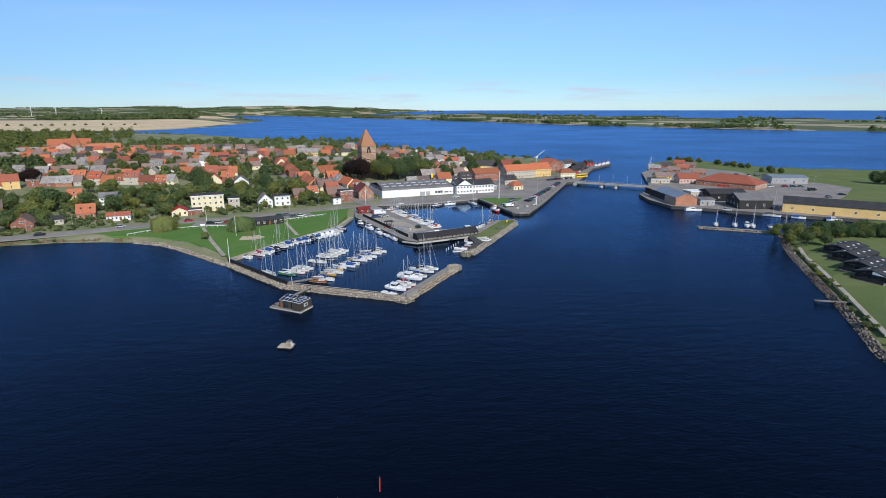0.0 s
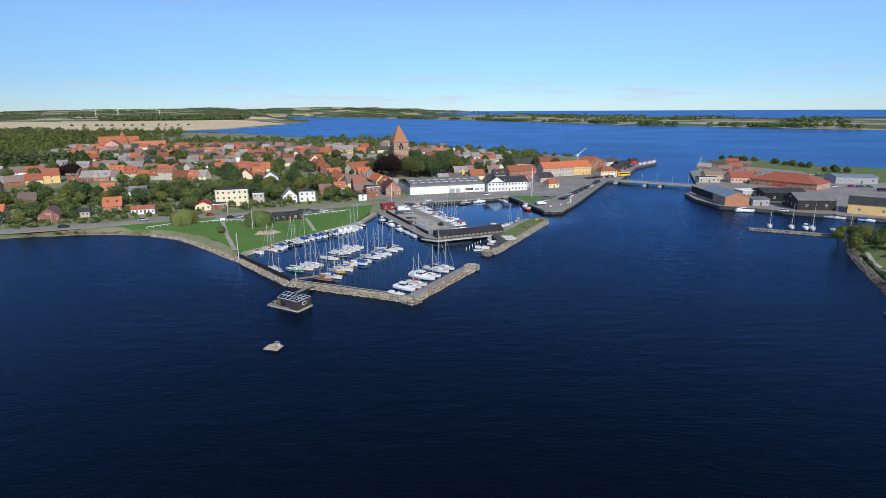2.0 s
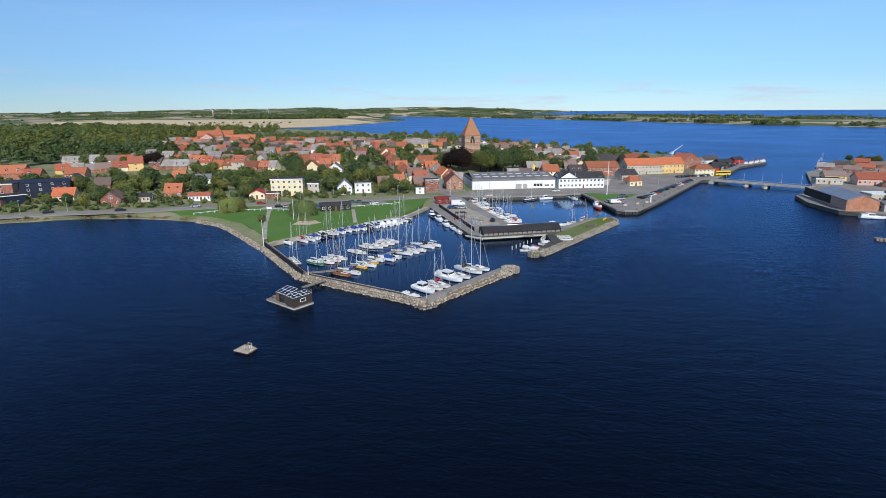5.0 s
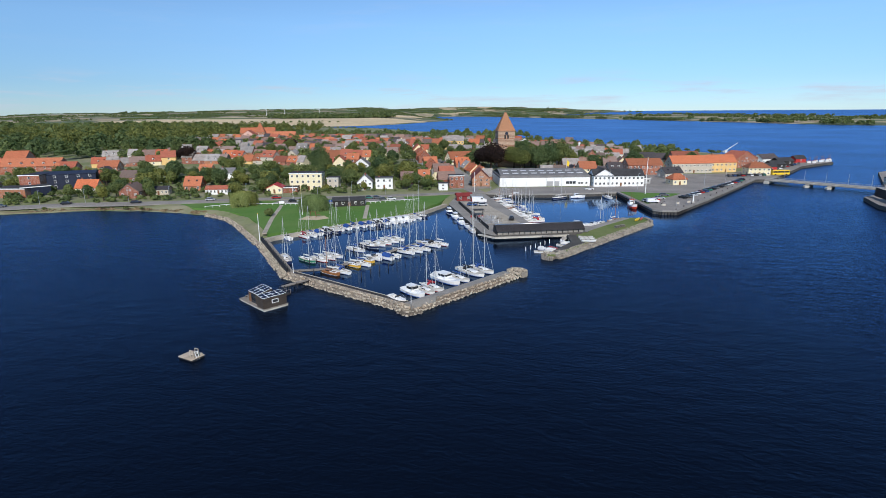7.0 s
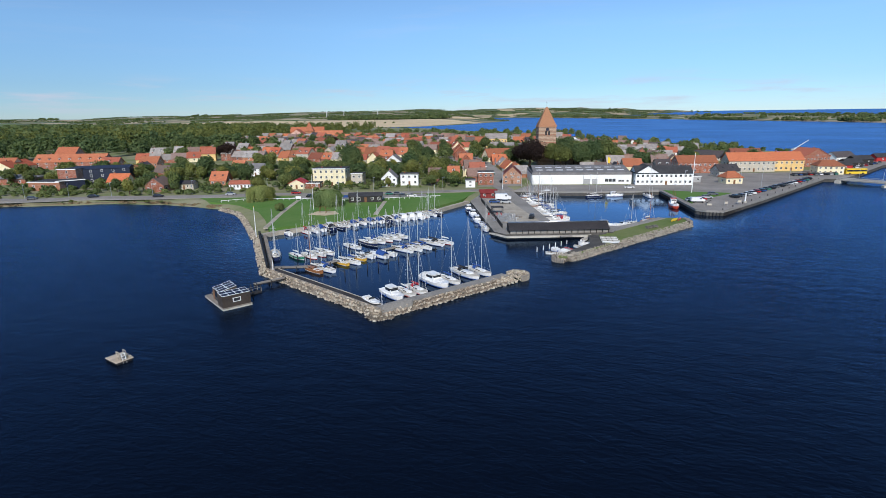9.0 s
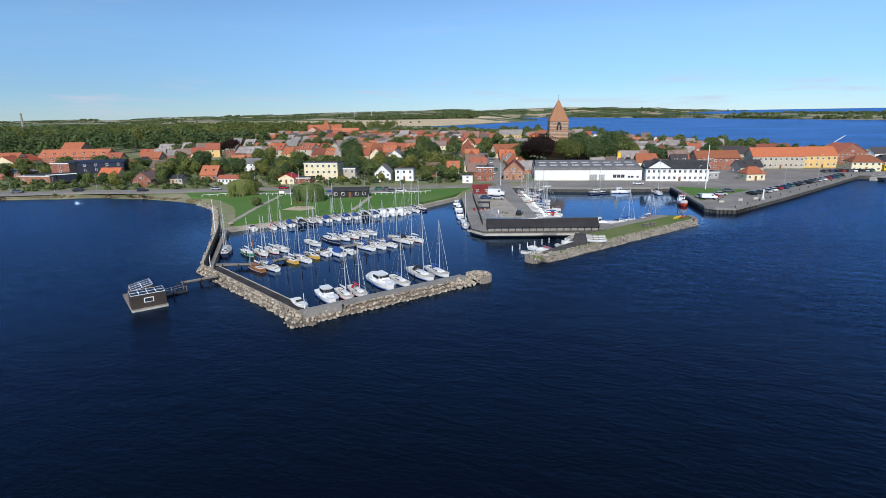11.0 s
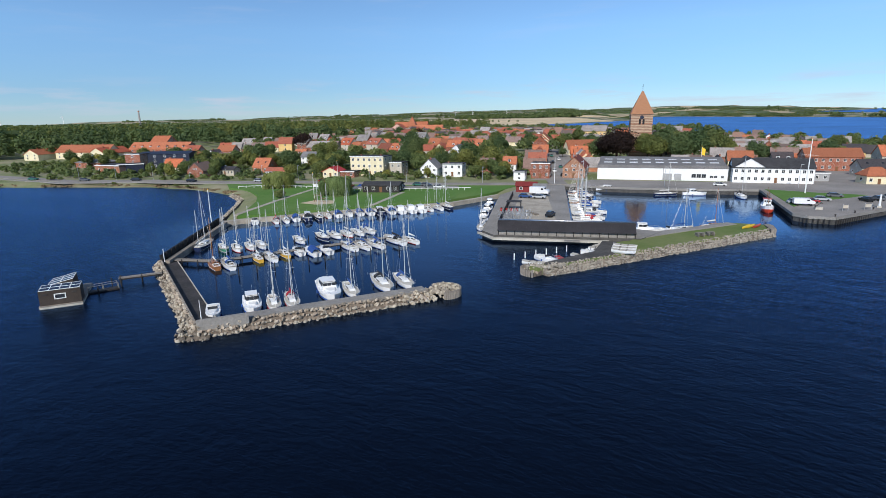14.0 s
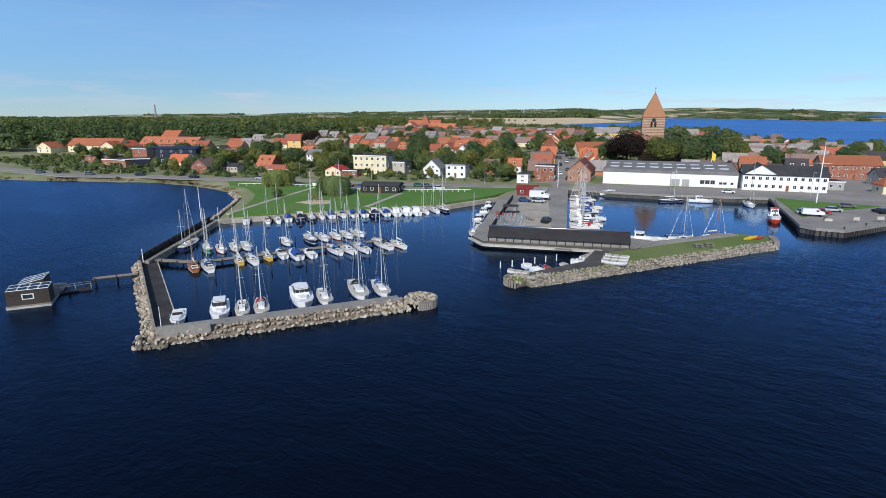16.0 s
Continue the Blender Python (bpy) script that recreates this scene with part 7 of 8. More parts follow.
part("cabin", lean_box(2.5, 5.3, -2.75, 2.75, 0.47, (2.95, 2.75, 2.75, 2.95)), "sauna_board", sau, "dark brown-black vertical boarding")
part("cabin", lean_box(-2.5, 1.7, -2.1, 1.4, 0.47, (2.65, 2.65, 3.35, 3.35)), "sauna_board", sau, "dark brown-black vertical boarding")
part("passage_roof", Geo().box(2.1, 0.2, 2.4, 0.9, 2.2, 0.12), "dark_wood", sau)
roof_panels(2.55, 5.25, -2.7, 2.7, 2.95, 2.75, 2.95, 2, 4, sau)
roof_panels(-2.45, 1.65, -2.1, 1.4, 2.65, 2.65, 3.35, 3, 2, sau)
wv = part("window", Geo().box(5.33, 0.0, 1.35, 0.08, 1.55, 0.85), "white_paint", sau, "white-framed window")
part("pane", Geo().box(5.36, 0.0, 1.48, 0.08, 1.25, 0.6), "glass", wv)
for y_ in (-1.9, 1.9):
    part("vent", Geo().box(5.33, y_, 2.1, 0.08, 0.65, 0.24), "steel_pile", sau)
part("glazed_door", Geo().box(-0.2, -2.13, 0.5, 1.7, 0.08, 2.0), "glass", sau)
part("door", Geo().box(-1.8, -2.13, 0.5, 0.85, 0.08, 1.9), "brown_wood", sau)
for k in range(4):
    part("bench_board", Geo().box(-4.2, -1.5 + 0.35 * k, 0.85, 1.9, 0.28, 0.06), "deck_wood", sau)
for sx in (-5.0, -3.4):
    part("bench_leg", Geo().box(sx, -1.0, 0.47, 0.1, 1.3, 0.38), "dark_wood", sau)
part("life_ring", Geo().tube((-2.54, -0.6, 1.8), (-2.6, -0.6, 1.8), 0.36, 0.36, 12), "hull_red", sau)
lg = thing("landing_float", -31.2, 160.2, 0, 74, "low dark timber float with handrails before the sauna", "float")
part("float", Geo().box(0, 0, -0.3, 4.6, 1.5, 0.55), "dark_wood", lg)
for sy in (-0.7, 0.7):
    for sx in (-2.2, 0.0, 2.2):
        part("rail_post", Geo().tube((sx, sy, 0.2), (sx, sy, 1.25), 0.05, 0.05, 6), "deck_wood", lg)
    part("handrail", Geo().tube((-2.2, sy, 1.22), (2.2, sy, 1.22), 0.04, 0.04, 6), "deck_wood", lg)
for px_, py_ in ((-29.2, 158.6), (-32.9, 162.4), (-31.0, 163.1)):
    solo("mooring_post", shared("mooring", lambda: Geo().tube((0, 0, -2.5), (0, 0, 1.5), 0.11, 0.1, 6), "dark_wood"), "dark_wood", "dark timber mooring post beside the floating sauna", "post", m=pose(px_, py_, 0))["group"] = "mooring posts"

# bathing raft
raft = thing("bathing_raft", -29.2, 127.8, 0, -14, "wooden bathing raft with a small diving tower and ladder", "raft")
plain("raft_wood", (0.5, 0.43, 0.33), 0.85, grain=6, vary=0.25, obj_vary=0.2)
for i in range(9):
    part("plank", shared("raft_plank", lambda: Geo().box(0, 0, 0.32, 0.36, 2.7, 0.09), "raft_wood"), "raft_wood", raft, "", pose(-1.6 + 0.4 * i, 0, 0))
part("float", Geo().box(0, 0, -0.2, 3.4, 2.4, 0.5), "dark_wood", raft)
for sx, sy in ((0.35, -0.5), (0.35, 0.5), (1.25, -0.5), (1.25, 0.5)):
    part("tower_post", Geo().box(sx, sy, 0.41, 0.1, 0.1, 1.3), "raft_wood", raft)
part("platform", Geo().box(0.8, 0, 1.0, 1.1, 1.2, 0.1), "raft_wood", raft, "small raised diving platform")
for sy in (-0.5, 0.5):
    part("tower_rail", Geo().box(0.8, sy, 1.62, 1.0, 0.1, 0.09), "raft_wood", raft)
    part("ladder_rail", Geo().tube((1.85, sy * 0.5, -0.6), (1.3, sy * 0.5, 1.5), 0.05, 0.05, 6), "white_paint", raft)
for i in range(5):
    part("ladder_rung", Geo().tube((1.75 - 0.105 * i, -0.25, -0.2 + 0.4 * i), (1.75 - 0.105 * i, 0.25, -0.2 + 0.4 * i), 0.035, 0.035, 5), "white_paint", raft)
part("bench", Geo().box(0.6, 1.0, 0.41, 1.6, 0.35, 0.28), "raft_wood", raft, "low pale bench along the edge")
for bx, by, col in ((-5.3, 73.6, "hull_red"), (-11.5, 71.4, "white_paint")):
    b_ = thing("channel_marker", bx, by, 0, 0, "slim red channel marker pole in the water" if col == "hull_red" else "thin pale stake in the water", "marker")
    part("stake", Geo().tube((0, 0, -2), (0.1, 0.1, 2.2 if col == "hull_red" else 1.0), 0.09 if col == "hull_red" else 0.05, 0.1 if col == "hull_red" else 0.04, 8), col, b_)
    part("top_mark", Geo().tube((0.1, 0.1, 2.2 if col == "hull_red" else 1.0), (0.1, 0.1, 2.6 if col == "hull_red" else 1.15), 0.1 if col == "hull_red" else 0.05, 0.05, 8), "red_paint" if col == "hull_red" else col, b_)

# yard on the pier: boat cradles, a timber shelter and a fence
yd = thing("timber_shelter", -4.6, 259, 1.55, 22, "dark open timber shelter in the boat yard", "shelter")
part("roof", Geo().box(0, 0, 2.3, 4.2, 3.2, 0.18), "roof_felt", yd)
for sx in (-1.9, 1.9):
    for sy in (-1.4, 1.4):
        part("post", Geo().box(sx, sy, 0, 0.16, 0.16, 2.3), "dark_wood", yd)
rk = random.Random(6)
for i in range(40):
    ox, oy = rk.uniform(0.5, 7.5), rk.uniform(0, 1)
    x, y = -4.5 + ox + 7.0 * oy * 0.4, 243 + 9 * (1 - oy) + ox * 0.45
    ck_ = thing("boat_cradle", x, y, 1.55, rk.uniform(0, 180), "empty galvanised boat cradle in the yard", "boat cradle", "boat cradles")
    part("frame", shared("cradle", lambda: Geo().tube((-1.2, -0.6, 0.15), (1.2, -0.6, 0.15), 0.06, 0.06, 4).tube((-1.2, 0.6, 0.15), (1.2, 0.6, 0.15), 0.06, 0.06, 4).tube((-1.0, -0.6, 0.1), (-1.0, 0.6, 0.1), 0.06, 0.06, 4).tube((1.0, -0.6, 0.1), (1.0, 0.6, 0.1), 0.06, 0.06, 4)
         .tube((-1, -0.6, 0), (-1, -1.0, 1.4), 0.05, 0.05, 4).tube((-1, 0.6, 0), (-1, 1.0, 1.4), 0.05, 0.05, 4).tube((1, -0.6, 0), (1, -1.0, 1.4), 0.05, 0.05, 4).tube((1, 0.6, 0), (1, 1.0, 1.4), 0.05, 0.05, 4), "alloy"), "alloy", ck_)
fw = thing("yard_fence", 0, 0, 0, 0, "dark board fence beside the boat yard", "fence")
g = Geo()
wall_line(g, (-18.5, 285), (3.8, 234.5), 0.12, 1.5, 2.9)
part("board_wall", g, "black_wood", fw)
# yellow canoe stack and picnic things at the grassy point
for i, (x, y, col) in enumerate(((54.6, 264.6, "sign_yellow"), (55.8, 265.6, "hull_red"), (53.8, 263.4, "sign_yellow"))):
    kn = thing("kayak", x, y, 1.5, 75, "bright kayak lying on the grass", "kayak", "kayaks")
    part("hull", hull_geo(4.2, 0.7, 0.3, 0.4, 0.1, 0.2), col, kn)
    part("deck", deck_geo(4.2, 0.7, 0.3, 0.4, 0.2), col, kn)
for x, y in ((46.5, 248.5), (48.2, 250.6)):
    pt = thing("picnic_table", x, y, 1.4, 40, "weathered picnic table on the grass", "table", "picnic tables")
    part("top", Geo().box(0, 0, 0.72, 1.8, 0.8, 0.06), "deck_wood", pt)
    for s in (-1, 1):
        part("bench", Geo().box(0, s * 0.75, 0.42, 1.8, 0.28, 0.05), "deck_wood", pt)
        part("leg", Geo().box(s * 0.6, 0, 0, 0.1, 1.5, 0.72), "deck_wood", pt)

# quay edge timbers and piles of the main quay
qe = thing("quay_piles", 0, 0, 0, 0, "dark timber fender piles along the quay wall", "piles", kind="structure")
for (x0, y0), (x1, y1) in (((61.9, 287.4), (65.3, 284.3)), ((65.3, 284.3), (71.1, 285.1)), ((71.3, 285.4), (81.5, 306.4)), ((50.6, 333), (61.9, 288.0))):
    n = max(2, int(math.hypot(x1 - x0, y1 - y0) / 1.1))
    for i in range(n):
        u = i / n
        part("fender_pile", shared("fender", lambda: Geo().tube((0, 0, -2.5), (0, 0, 1.3), 0.17, 0.16, 6), "dark_wood"), "dark_wood", qe, "", pose(x0 + (x1 - x0) * u, y0 + (y1 - y0) * u, 0))
g = Geo()
for (x0, y0), (x1, y1) in (((62.1, 286.8), (65.3, 284.7)), ((65.3, 284.7), (71.0, 285.5)), ((71.0, 285.5), (89.1, 320.5)), ((89.1, 320.5), (128.7, 402.1)), ((50.3, 333.5), (62.1, 286.8)), ((-13, 316.5), (3.3, 317)), ((3.3, 317), (22.6, 321.7)), ((22.6, 321.7), (50.3, 333.5))):
    wall_line(g, (x0, y0), (x1, y1), 0.5, 1.2, 1.95)
part("capping_beam", g, "concrete", qe, "pale concrete capping beam")


# ---- trees ----
def cards(rng, p, d, size, stretch=1.0, jitter=0.45, sides=4):
    """Bent leaf cards at the places p, facing roughly along d; size one number for each."""
    n = len(p)
    nn = d + rng.randn(n, 3) * jitter
    nn /= np.linalg.norm(nn, axis=1)[:, None]
    a = np.cross(nn, rng.randn(n, 3))
    a /= np.linalg.norm(a, axis=1)[:, None]
    b = np.cross(nn, a)
    k = (size * (0.6 + 0.8 * rng.rand(n)) * 0.5)[:, None]
    a, b = a * k, b * k * stretch
    if sides == 3:
        return np.stack([p - a - b * 0.6, p + a - b * 0.5, p + b + nn * 0.3 * k], 1).reshape(-1, 3)
    return np.stack([p - a - b * 0.3, p - b, p + a - b * 0.2, p + b + nn * 0.3 * k], 1).reshape(-1, 3)


def card_mesh(name, verts, mat, sides=4):
    me = bpy.data.meshes.new(name)
    n = len(verts)
    me.vertices.add(n)
    me.vertices.foreach_set("co", verts.astype(np.float32).ravel())
    me.loops.add(n)
    me.loops.foreach_set("vertex_index", np.arange(n, dtype=np.int32))
    me.polygons.add(n // sides)
    me.polygons.foreach_set("loop_start", np.arange(0, n, sides, dtype=np.int32))
    me.materials.append(MATS[mat])
    me.update(calc_edges=True)
    return me


def unit(rng, n):
    d = rng.randn(n, 3)
    return d / np.linalg.norm(d, axis=1)[:, None]


def crown_mesh(name, mat, seed, rx, rz, n_puffs, leaves, leaf, droop=0.0, base=0.0):
    """Leaves as small bent cards in uneven puffs about a crown."""
    rng = np.random.RandomState(seed)
    per = int(leaves * 1.4) // n_puffs
    out = []
    for _ in range(n_puffs):
        c = unit(rng, 1)[0] * 0.62 * rng.rand() ** 0.45 * np.array([rx, rx, rz])
        c[2] = abs(c[2]) * 0.9 - rz * 0.25 if rng.rand() < 0.75 else c[2] * 0.8
        s = 0.34 + 0.2 * rng.rand()
        d = unit(rng, per)
        p = c + d * (0.55 + 0.5 * rng.rand(per) ** 0.5)[:, None] * s * np.array([rx, rx, rz * 0.9])
        if droop:
            p[:, 2] -= droop * rng.rand(per) * (np.hypot(p[:, 0], p[:, 1]) / rx) ** 2 * rz
        out.append(cards(rng, p, d, np.full(per, leaf * 0.98), 1.0 if not droop else 1.7, sides=3))
    return card_mesh(name, np.concatenate(out), mat, 3)


def willow_mesh(name, mat, seed, rx, rz, strands, leaf):
    """A weeping crown: strands of narrow leaves that hang from a dome."""
    rng = np.random.RandomState(seed)
    a = rng.rand(strands) * 2 * np.pi
    lob = 1 + 0.14 * np.sin(a * 3 + seed) + 0.1 * np.sin(a * 7 + 1)
    rr = rx * np.sqrt(rng.rand(strands)) * lob
    top = rz * np.sqrt(np.clip(1 - (rr / (rx * 1.3)) ** 2, 0.05, 1)) * (0.85 + 0.25 * rng.rand(strands))
    ln = (0.8 + 1.2 * rng.rand(strands)) * rz * (0.35 + 0.75 * rr / rx)
    out = []
    k = 9
    for i in range(k):
        u = i / (k - 1)
        p = np.stack([np.cos(a) * (rr + 0.25 * u), np.sin(a) * (rr + 0.25 * u), top - ln * u], 1) + rng.randn(strands, 3) * 0.1
        out.append(p)
    p = np.concatenate(out)
    n = len(p)
    d = p.copy()
    d[:, 2] = np.abs(d[:, 2]) * 0.5 + 0.4
    d /= np.linalg.norm(d, axis=1)[:, None]
    side = np.cross(d, (0, 0, 1.0)) + rng.randn(n, 3) * 0.25
    side /= np.linalg.norm(side, axis=1)[:, None]
    w = side * (leaf * (0.25 + 0.25 * rng.rand(n)))[:, None]
    h = np.array([0, 0, 1.0]) * (leaf * (0.9 + 0.6 * rng.rand(n)))[:, None] + rng.randn(n, 3) * 0.08
    v = np.stack([p - w + h * 0.5, p + w + h * 0.5, p - h * 0.6 + d * 0.1], 1).reshape(-1, 3)
    return card_mesh(name, v, mat, 3)


def trunk_mesh(h, r, limbs, spread, seed):
    rng = random.Random(seed)
    g = Geo()
    g.tube((0, 0, -0.6), (0.05, 0.02, h * 0.35), r, r * 0.75, 8)
    g.tube((0.05, 0.02, h * 0.35), (0.0, 0.1, h * 0.75), r * 0.75, r * 0.3, 7)
    for i in range(limbs):
        a = 6.28 * i / limbs + rng.uniform(-0.4, 0.4)
        z0 = h * rng.uniform(0.25, 0.5)
        g.tube((0, 0, z0), (math.cos(a) * spread, math.sin(a) * spread, z0 + h * rng.uniform(0.2, 0.4)), r * 0.45, r * 0.12, 5)
    return g.mesh("trunk", "tree_bark")


TREE_KINDS = {
    "oak": ("leaf_green", 4.2, 4.0, 26, 1900, 0.62, 0.0, "broad green garden tree in full leaf"),
    "lime": ("leaf_dark", 3.6, 4.8, 24, 1900, 0.6, 0.0, "tall dark green tree in full leaf"),
    "birch": ("leaf_light", 2.8, 3.8, 18, 1300, 0.5, 0.2, "light green garden tree"),
    "bush": ("leaf_green", 2.0, 1.5, 12, 800, 0.42, 0.0, "rounded green garden shrub"),
    "willow": ("leaf_willow", 5.2, 2.5, 46, 5200, 0.5, 1.1, "wide weeping willow on the waterfront lawn"),
    "copper": ("leaf_copper", 10.2, 8.2, 64, 8000, 0.8, 0.0, "great copper beech with dark purple leaves beside the church"),
    "fruit": ("leaf_light", 2.0, 1.8, 12, 800, 0.42, 0.0, "small garden fruit tree"),
    "elm": ("leaf_dark", 6.0, 6.4, 40, 4200, 0.75, 0.0, "large dark green tree in full leaf"),
}
TREE_MESH = {}


def tree(kind, x, y, size=1.0, z=None, label=""):
    mat, rx, rz, puffs, leaves, leaf, droop, lab = TREE_KINDS[kind]
    rng = random.Random(int(x * 13 + y * 7))
    var = rng.randrange(2)
    if (kind, var) not in TREE_MESH:
        lift = 0.75 if kind in ("bush", "fruit") else 1.0
        crown = willow_mesh("crown", mat, var + 3, rx, rz, 1100, leaf) if kind == "willow" else crown_mesh("crown", mat, var * 31 + len(TREE_MESH) + 5, rx, rz, puffs, leaves, leaf, droop)
        TREE_MESH[kind, var] = (crown, trunk_mesh(rz * 1.9, 0.06 * rx + 0.06, 5, rx * 0.55, var + 3), rz * lift * (1.15 if kind != "willow" else 1.05))
    crown, trunk, cz = TREE_MESH[kind, var]
    z = ground_z(x, y) if z is None else z
    t = thing("shrub" if kind == "bush" else "tree", x, y, z, rng.uniform(0, 360), label or lab, "shrub" if kind == "bush" else "tree", "garden trees")
    s = size * rng.uniform(0.9, 1.1)
    part("trunk", trunk, "tree_bark", t, "", Matrix.Diagonal((s, s, s, 1)))
    part("crown", crown, mat, t, "", Matrix.Translation((0, 0, cz * s)) @ Matrix.Diagonal((s, s, s * rng.uniform(0.9, 1.1), 1)))
    return t


tree("willow", -109.0, 259.5, 1.08)
tree("willow", -73, 256, 1.05)
tree("fruit", -84, 240, 1.3, label="small round tree on the waterfront lawn")
tree("copper", -29.5, 431, 1.28, z=1.0)
tree("elm", -44, 441, 1.0, z=2)
tree("elm", -49, 454, 1.1, z=2)
for x, y, s in ((-14, 436, 1.3), (-7, 438, 1.5), (1, 438, 1.6), (9, 441, 1.5), (-13, 464, 1.8), (16, 446, 1.5), (24, 450, 1.0), (-4, 454, 1.4), (3, 430, 1.1), (-8, 428, 1.1), (40, 428, 0.9), (46, 432, 0.9)):
    tree("elm", x, y, s, z=2.0)
tree("elm", -130, 372, 1.25)
tree("elm", -124, 366, 0.9)
tree("copper", -246, 392, 0.8)
tree("copper", -224, 500, 0.75)
tree("birch", -64, 470, 1.0)
for x, y, s in ((-83, 318, 1.5), (-96, 322, 1.3), (-150, 300, 1.4), (-124, 305, 1.4), (-181, 284, 1.3), (-186, 310, 1.4), (-134, 318, 1.3), (-64, 350, 1.5), (-76, 345, 1.4), (-84, 360, 1.5), (-118, 330, 1.4), (-148, 345, 1.4), (-205, 330, 1.4), (-230, 335, 1.3), (-176, 352, 1.4), (-52, 330, 1.0), (-44, 322, 0.8), (-254, 300, 1.3), (-196, 366, 1.2), (-98, 350, 1.4)):
    tree("oak" if int(x) % 3 else "lime", x, y, s)
rg = random.Random(23)
SPOTS = []


def scatter(n, x0, x1, y0, y1, kinds, smin, smax, keep=None):
    made = tries = 0
    while made < n and tries < n * 12:
        tries += 1
        x, y = rg.uniform(x0, x1), rg.uniform(y0, y1)
        if keep and not keep(x, y):
            continue
        if any((x - a) ** 2 + (y - b) ** 2 < c * c for a, b, c in SPOTS):
            continue
        SPOTS.append((x, y, 2.6))
        tree(rg.choice(kinds), x, y, rg.uniform(smin, smax))
        made += 1


for ob in list(scene.objects):
    if ob.type == "EMPTY" and ob.parent is None and ob.get("group") in ("town houses", "clinic buildings", "harbour buildings"):
        SPOTS.append((ob.matrix_basis.translation.x, ob.matrix_basis.translation.y, 5.0))


def gardens(x, y):
    s = -0.45 * x + 0.89 * y - 296.7
    return 11 < s < 92 and x < -36 and abs(-0.9 * (x + 16) - 0.42 * (y - 318)) > 13


scatter(170, -300, -40, 255, 400, ("oak", "oak", "lime", "birch", "fruit", "bush", "lime"), 0.7, 1.2, gardens)
scatter(60, -300, -40, 395, 520, ("oak", "lime", "birch", "elm"), 0.6, 1.0, lambda x, y: -0.45 * x + 0.89 * y > 390)
scatter(16, -10, 110, 455, 560, ("oak", "lime", "elm"), 0.7, 1.0)
for i in range(44):
    u = i / 43
    if u < 0.3:
        x, y = 290 + 24 * u / 0.3, 556 - 20 * u / 0.3
    elif u < 0.55:
        x, y = 318 + 10 * (u - 0.3) / 0.25, 520 - 40 * (u - 0.3) / 0.25
    elif u < 0.7:
        x, y = 322 + 8 * (u - 0.55) / 0.15, 452 - 12 * (u - 0.55) / 0.15
    else:
        x, y = 352 + 30 * (u - 0.7) / 0.3, 372 - 18 * (u - 0.7) / 0.3
    big = 0.62 if u < 0.7 else 1.0
    tree("elm" if i % 2 else "lime", x + rg.uniform(-3, 3), y + rg.uniform(-3, 3), big * rg.uniform(0.7, 1.0), z=0.6)
for i in range(46):
    tree(("oak", "lime", "elm")[i % 3], 172 + 2.0 * i + rg.uniform(-1.5, 1.5), 225 + rg.uniform(-3, 4) - 0.16 * i, rg.uniform(0.5, 0.75) * (0.7 if i % 3 == 2 else 1), z=1.0)
for i in range(30):
    tree(("lime", "oak", "elm")[i % 3], 180 + 1.5 * i + rg.uniform(-1.5, 1.5), 217 - 0.12 * i + rg.uniform(-3, 3), rg.uniform(0.5, 0.78), z=1.1)
for x, y, s in ((163.2, 209.5, 1.0), (168.6, 213.7, 1.2), (174.4, 210.1, 1.25), (180.0, 215.4, 1.1), (161.8, 216.3, 1.0), (167.9, 204.9, 1.15), (173.6, 202.2, 1.0), (160.1, 204.5, 0.8)):
    tree("lime" if x % 2 else "oak", x, y, s * 0.78, z=1.2)
for i in range(34):
    u = rg.random()
    k = min(4, int(u * 5))
    a, b = (((175.2, 228.2), (158.1, 200.5)), ((158.1, 200.5), (144.5, 173.4)), ((144.5, 173.4), (127.0, 136.5)), ((127.0, 136.5), (112.8, 110.0)), ((112.8, 110.0), (97.0, 64.0)))[k]
    w_ = rg.random()
    tree("bush", a[0] + (b[0] - a[0]) * w_ + rg.uniform(0, 3), a[1] + (b[1] - a[1]) * w_, rg.uniform(0.35, 0.75), z=1.0, label="rough green scrub among the shore stones")
# shoreline scrub
for i in range(26):
    u = rg.random()
    tree("bush", -300 + 180 * u + rg.uniform(-2, 2), 188 + 62 * u ** 0.8 + 3 + rg.uniform(-1, 2), rg.uniform(0.25, 0.5), z=0.9, label="low green scrub on the muddy shore")


def woods(name, spots, leaf_size, per, mat, label, seed):
    """Distant trees as one mesh: each a heap of leaf cards."""
    rng = np.random.RandomState(seed)
    sp = np.repeat(np.array(spots, float), per, 0)
    n = len(sp)
    d = unit(rng, n)
    d[:, 2] = np.abs(d[:, 2])
    r, h = sp[:, 3], sp[:, 4]
    p = sp[:, :3] + np.stack([0 * h, 0 * h, h * 0.3], 1) + d * np.stack([r, r, h * 0.7], 1) * (0.55 + 0.5 * rng.rand(n))[:, None]
    ob = new(name, card_mesh(name, cards(rng, p, d, leaf_size * r, 1.0, 0.4), mat))
    return tagged(ob, label, "woodland", "", "stuff")


def sown(n, x0, x1, y0, y1, seed, *polys):
    """Random places of a rectangle that lie in one of the outlines."""
    rng = np.random.RandomState(seed)
    g = np.stack([rng.uniform(x0, x1, n), rng.uniform(y0, y1, n)], 1)
    keep = np.zeros(n, bool)
    for q in polys:
        keep |= inside(g, q)
    return [tuple(map(float, c)) for c in g[keep]]


rw = random.Random(31)
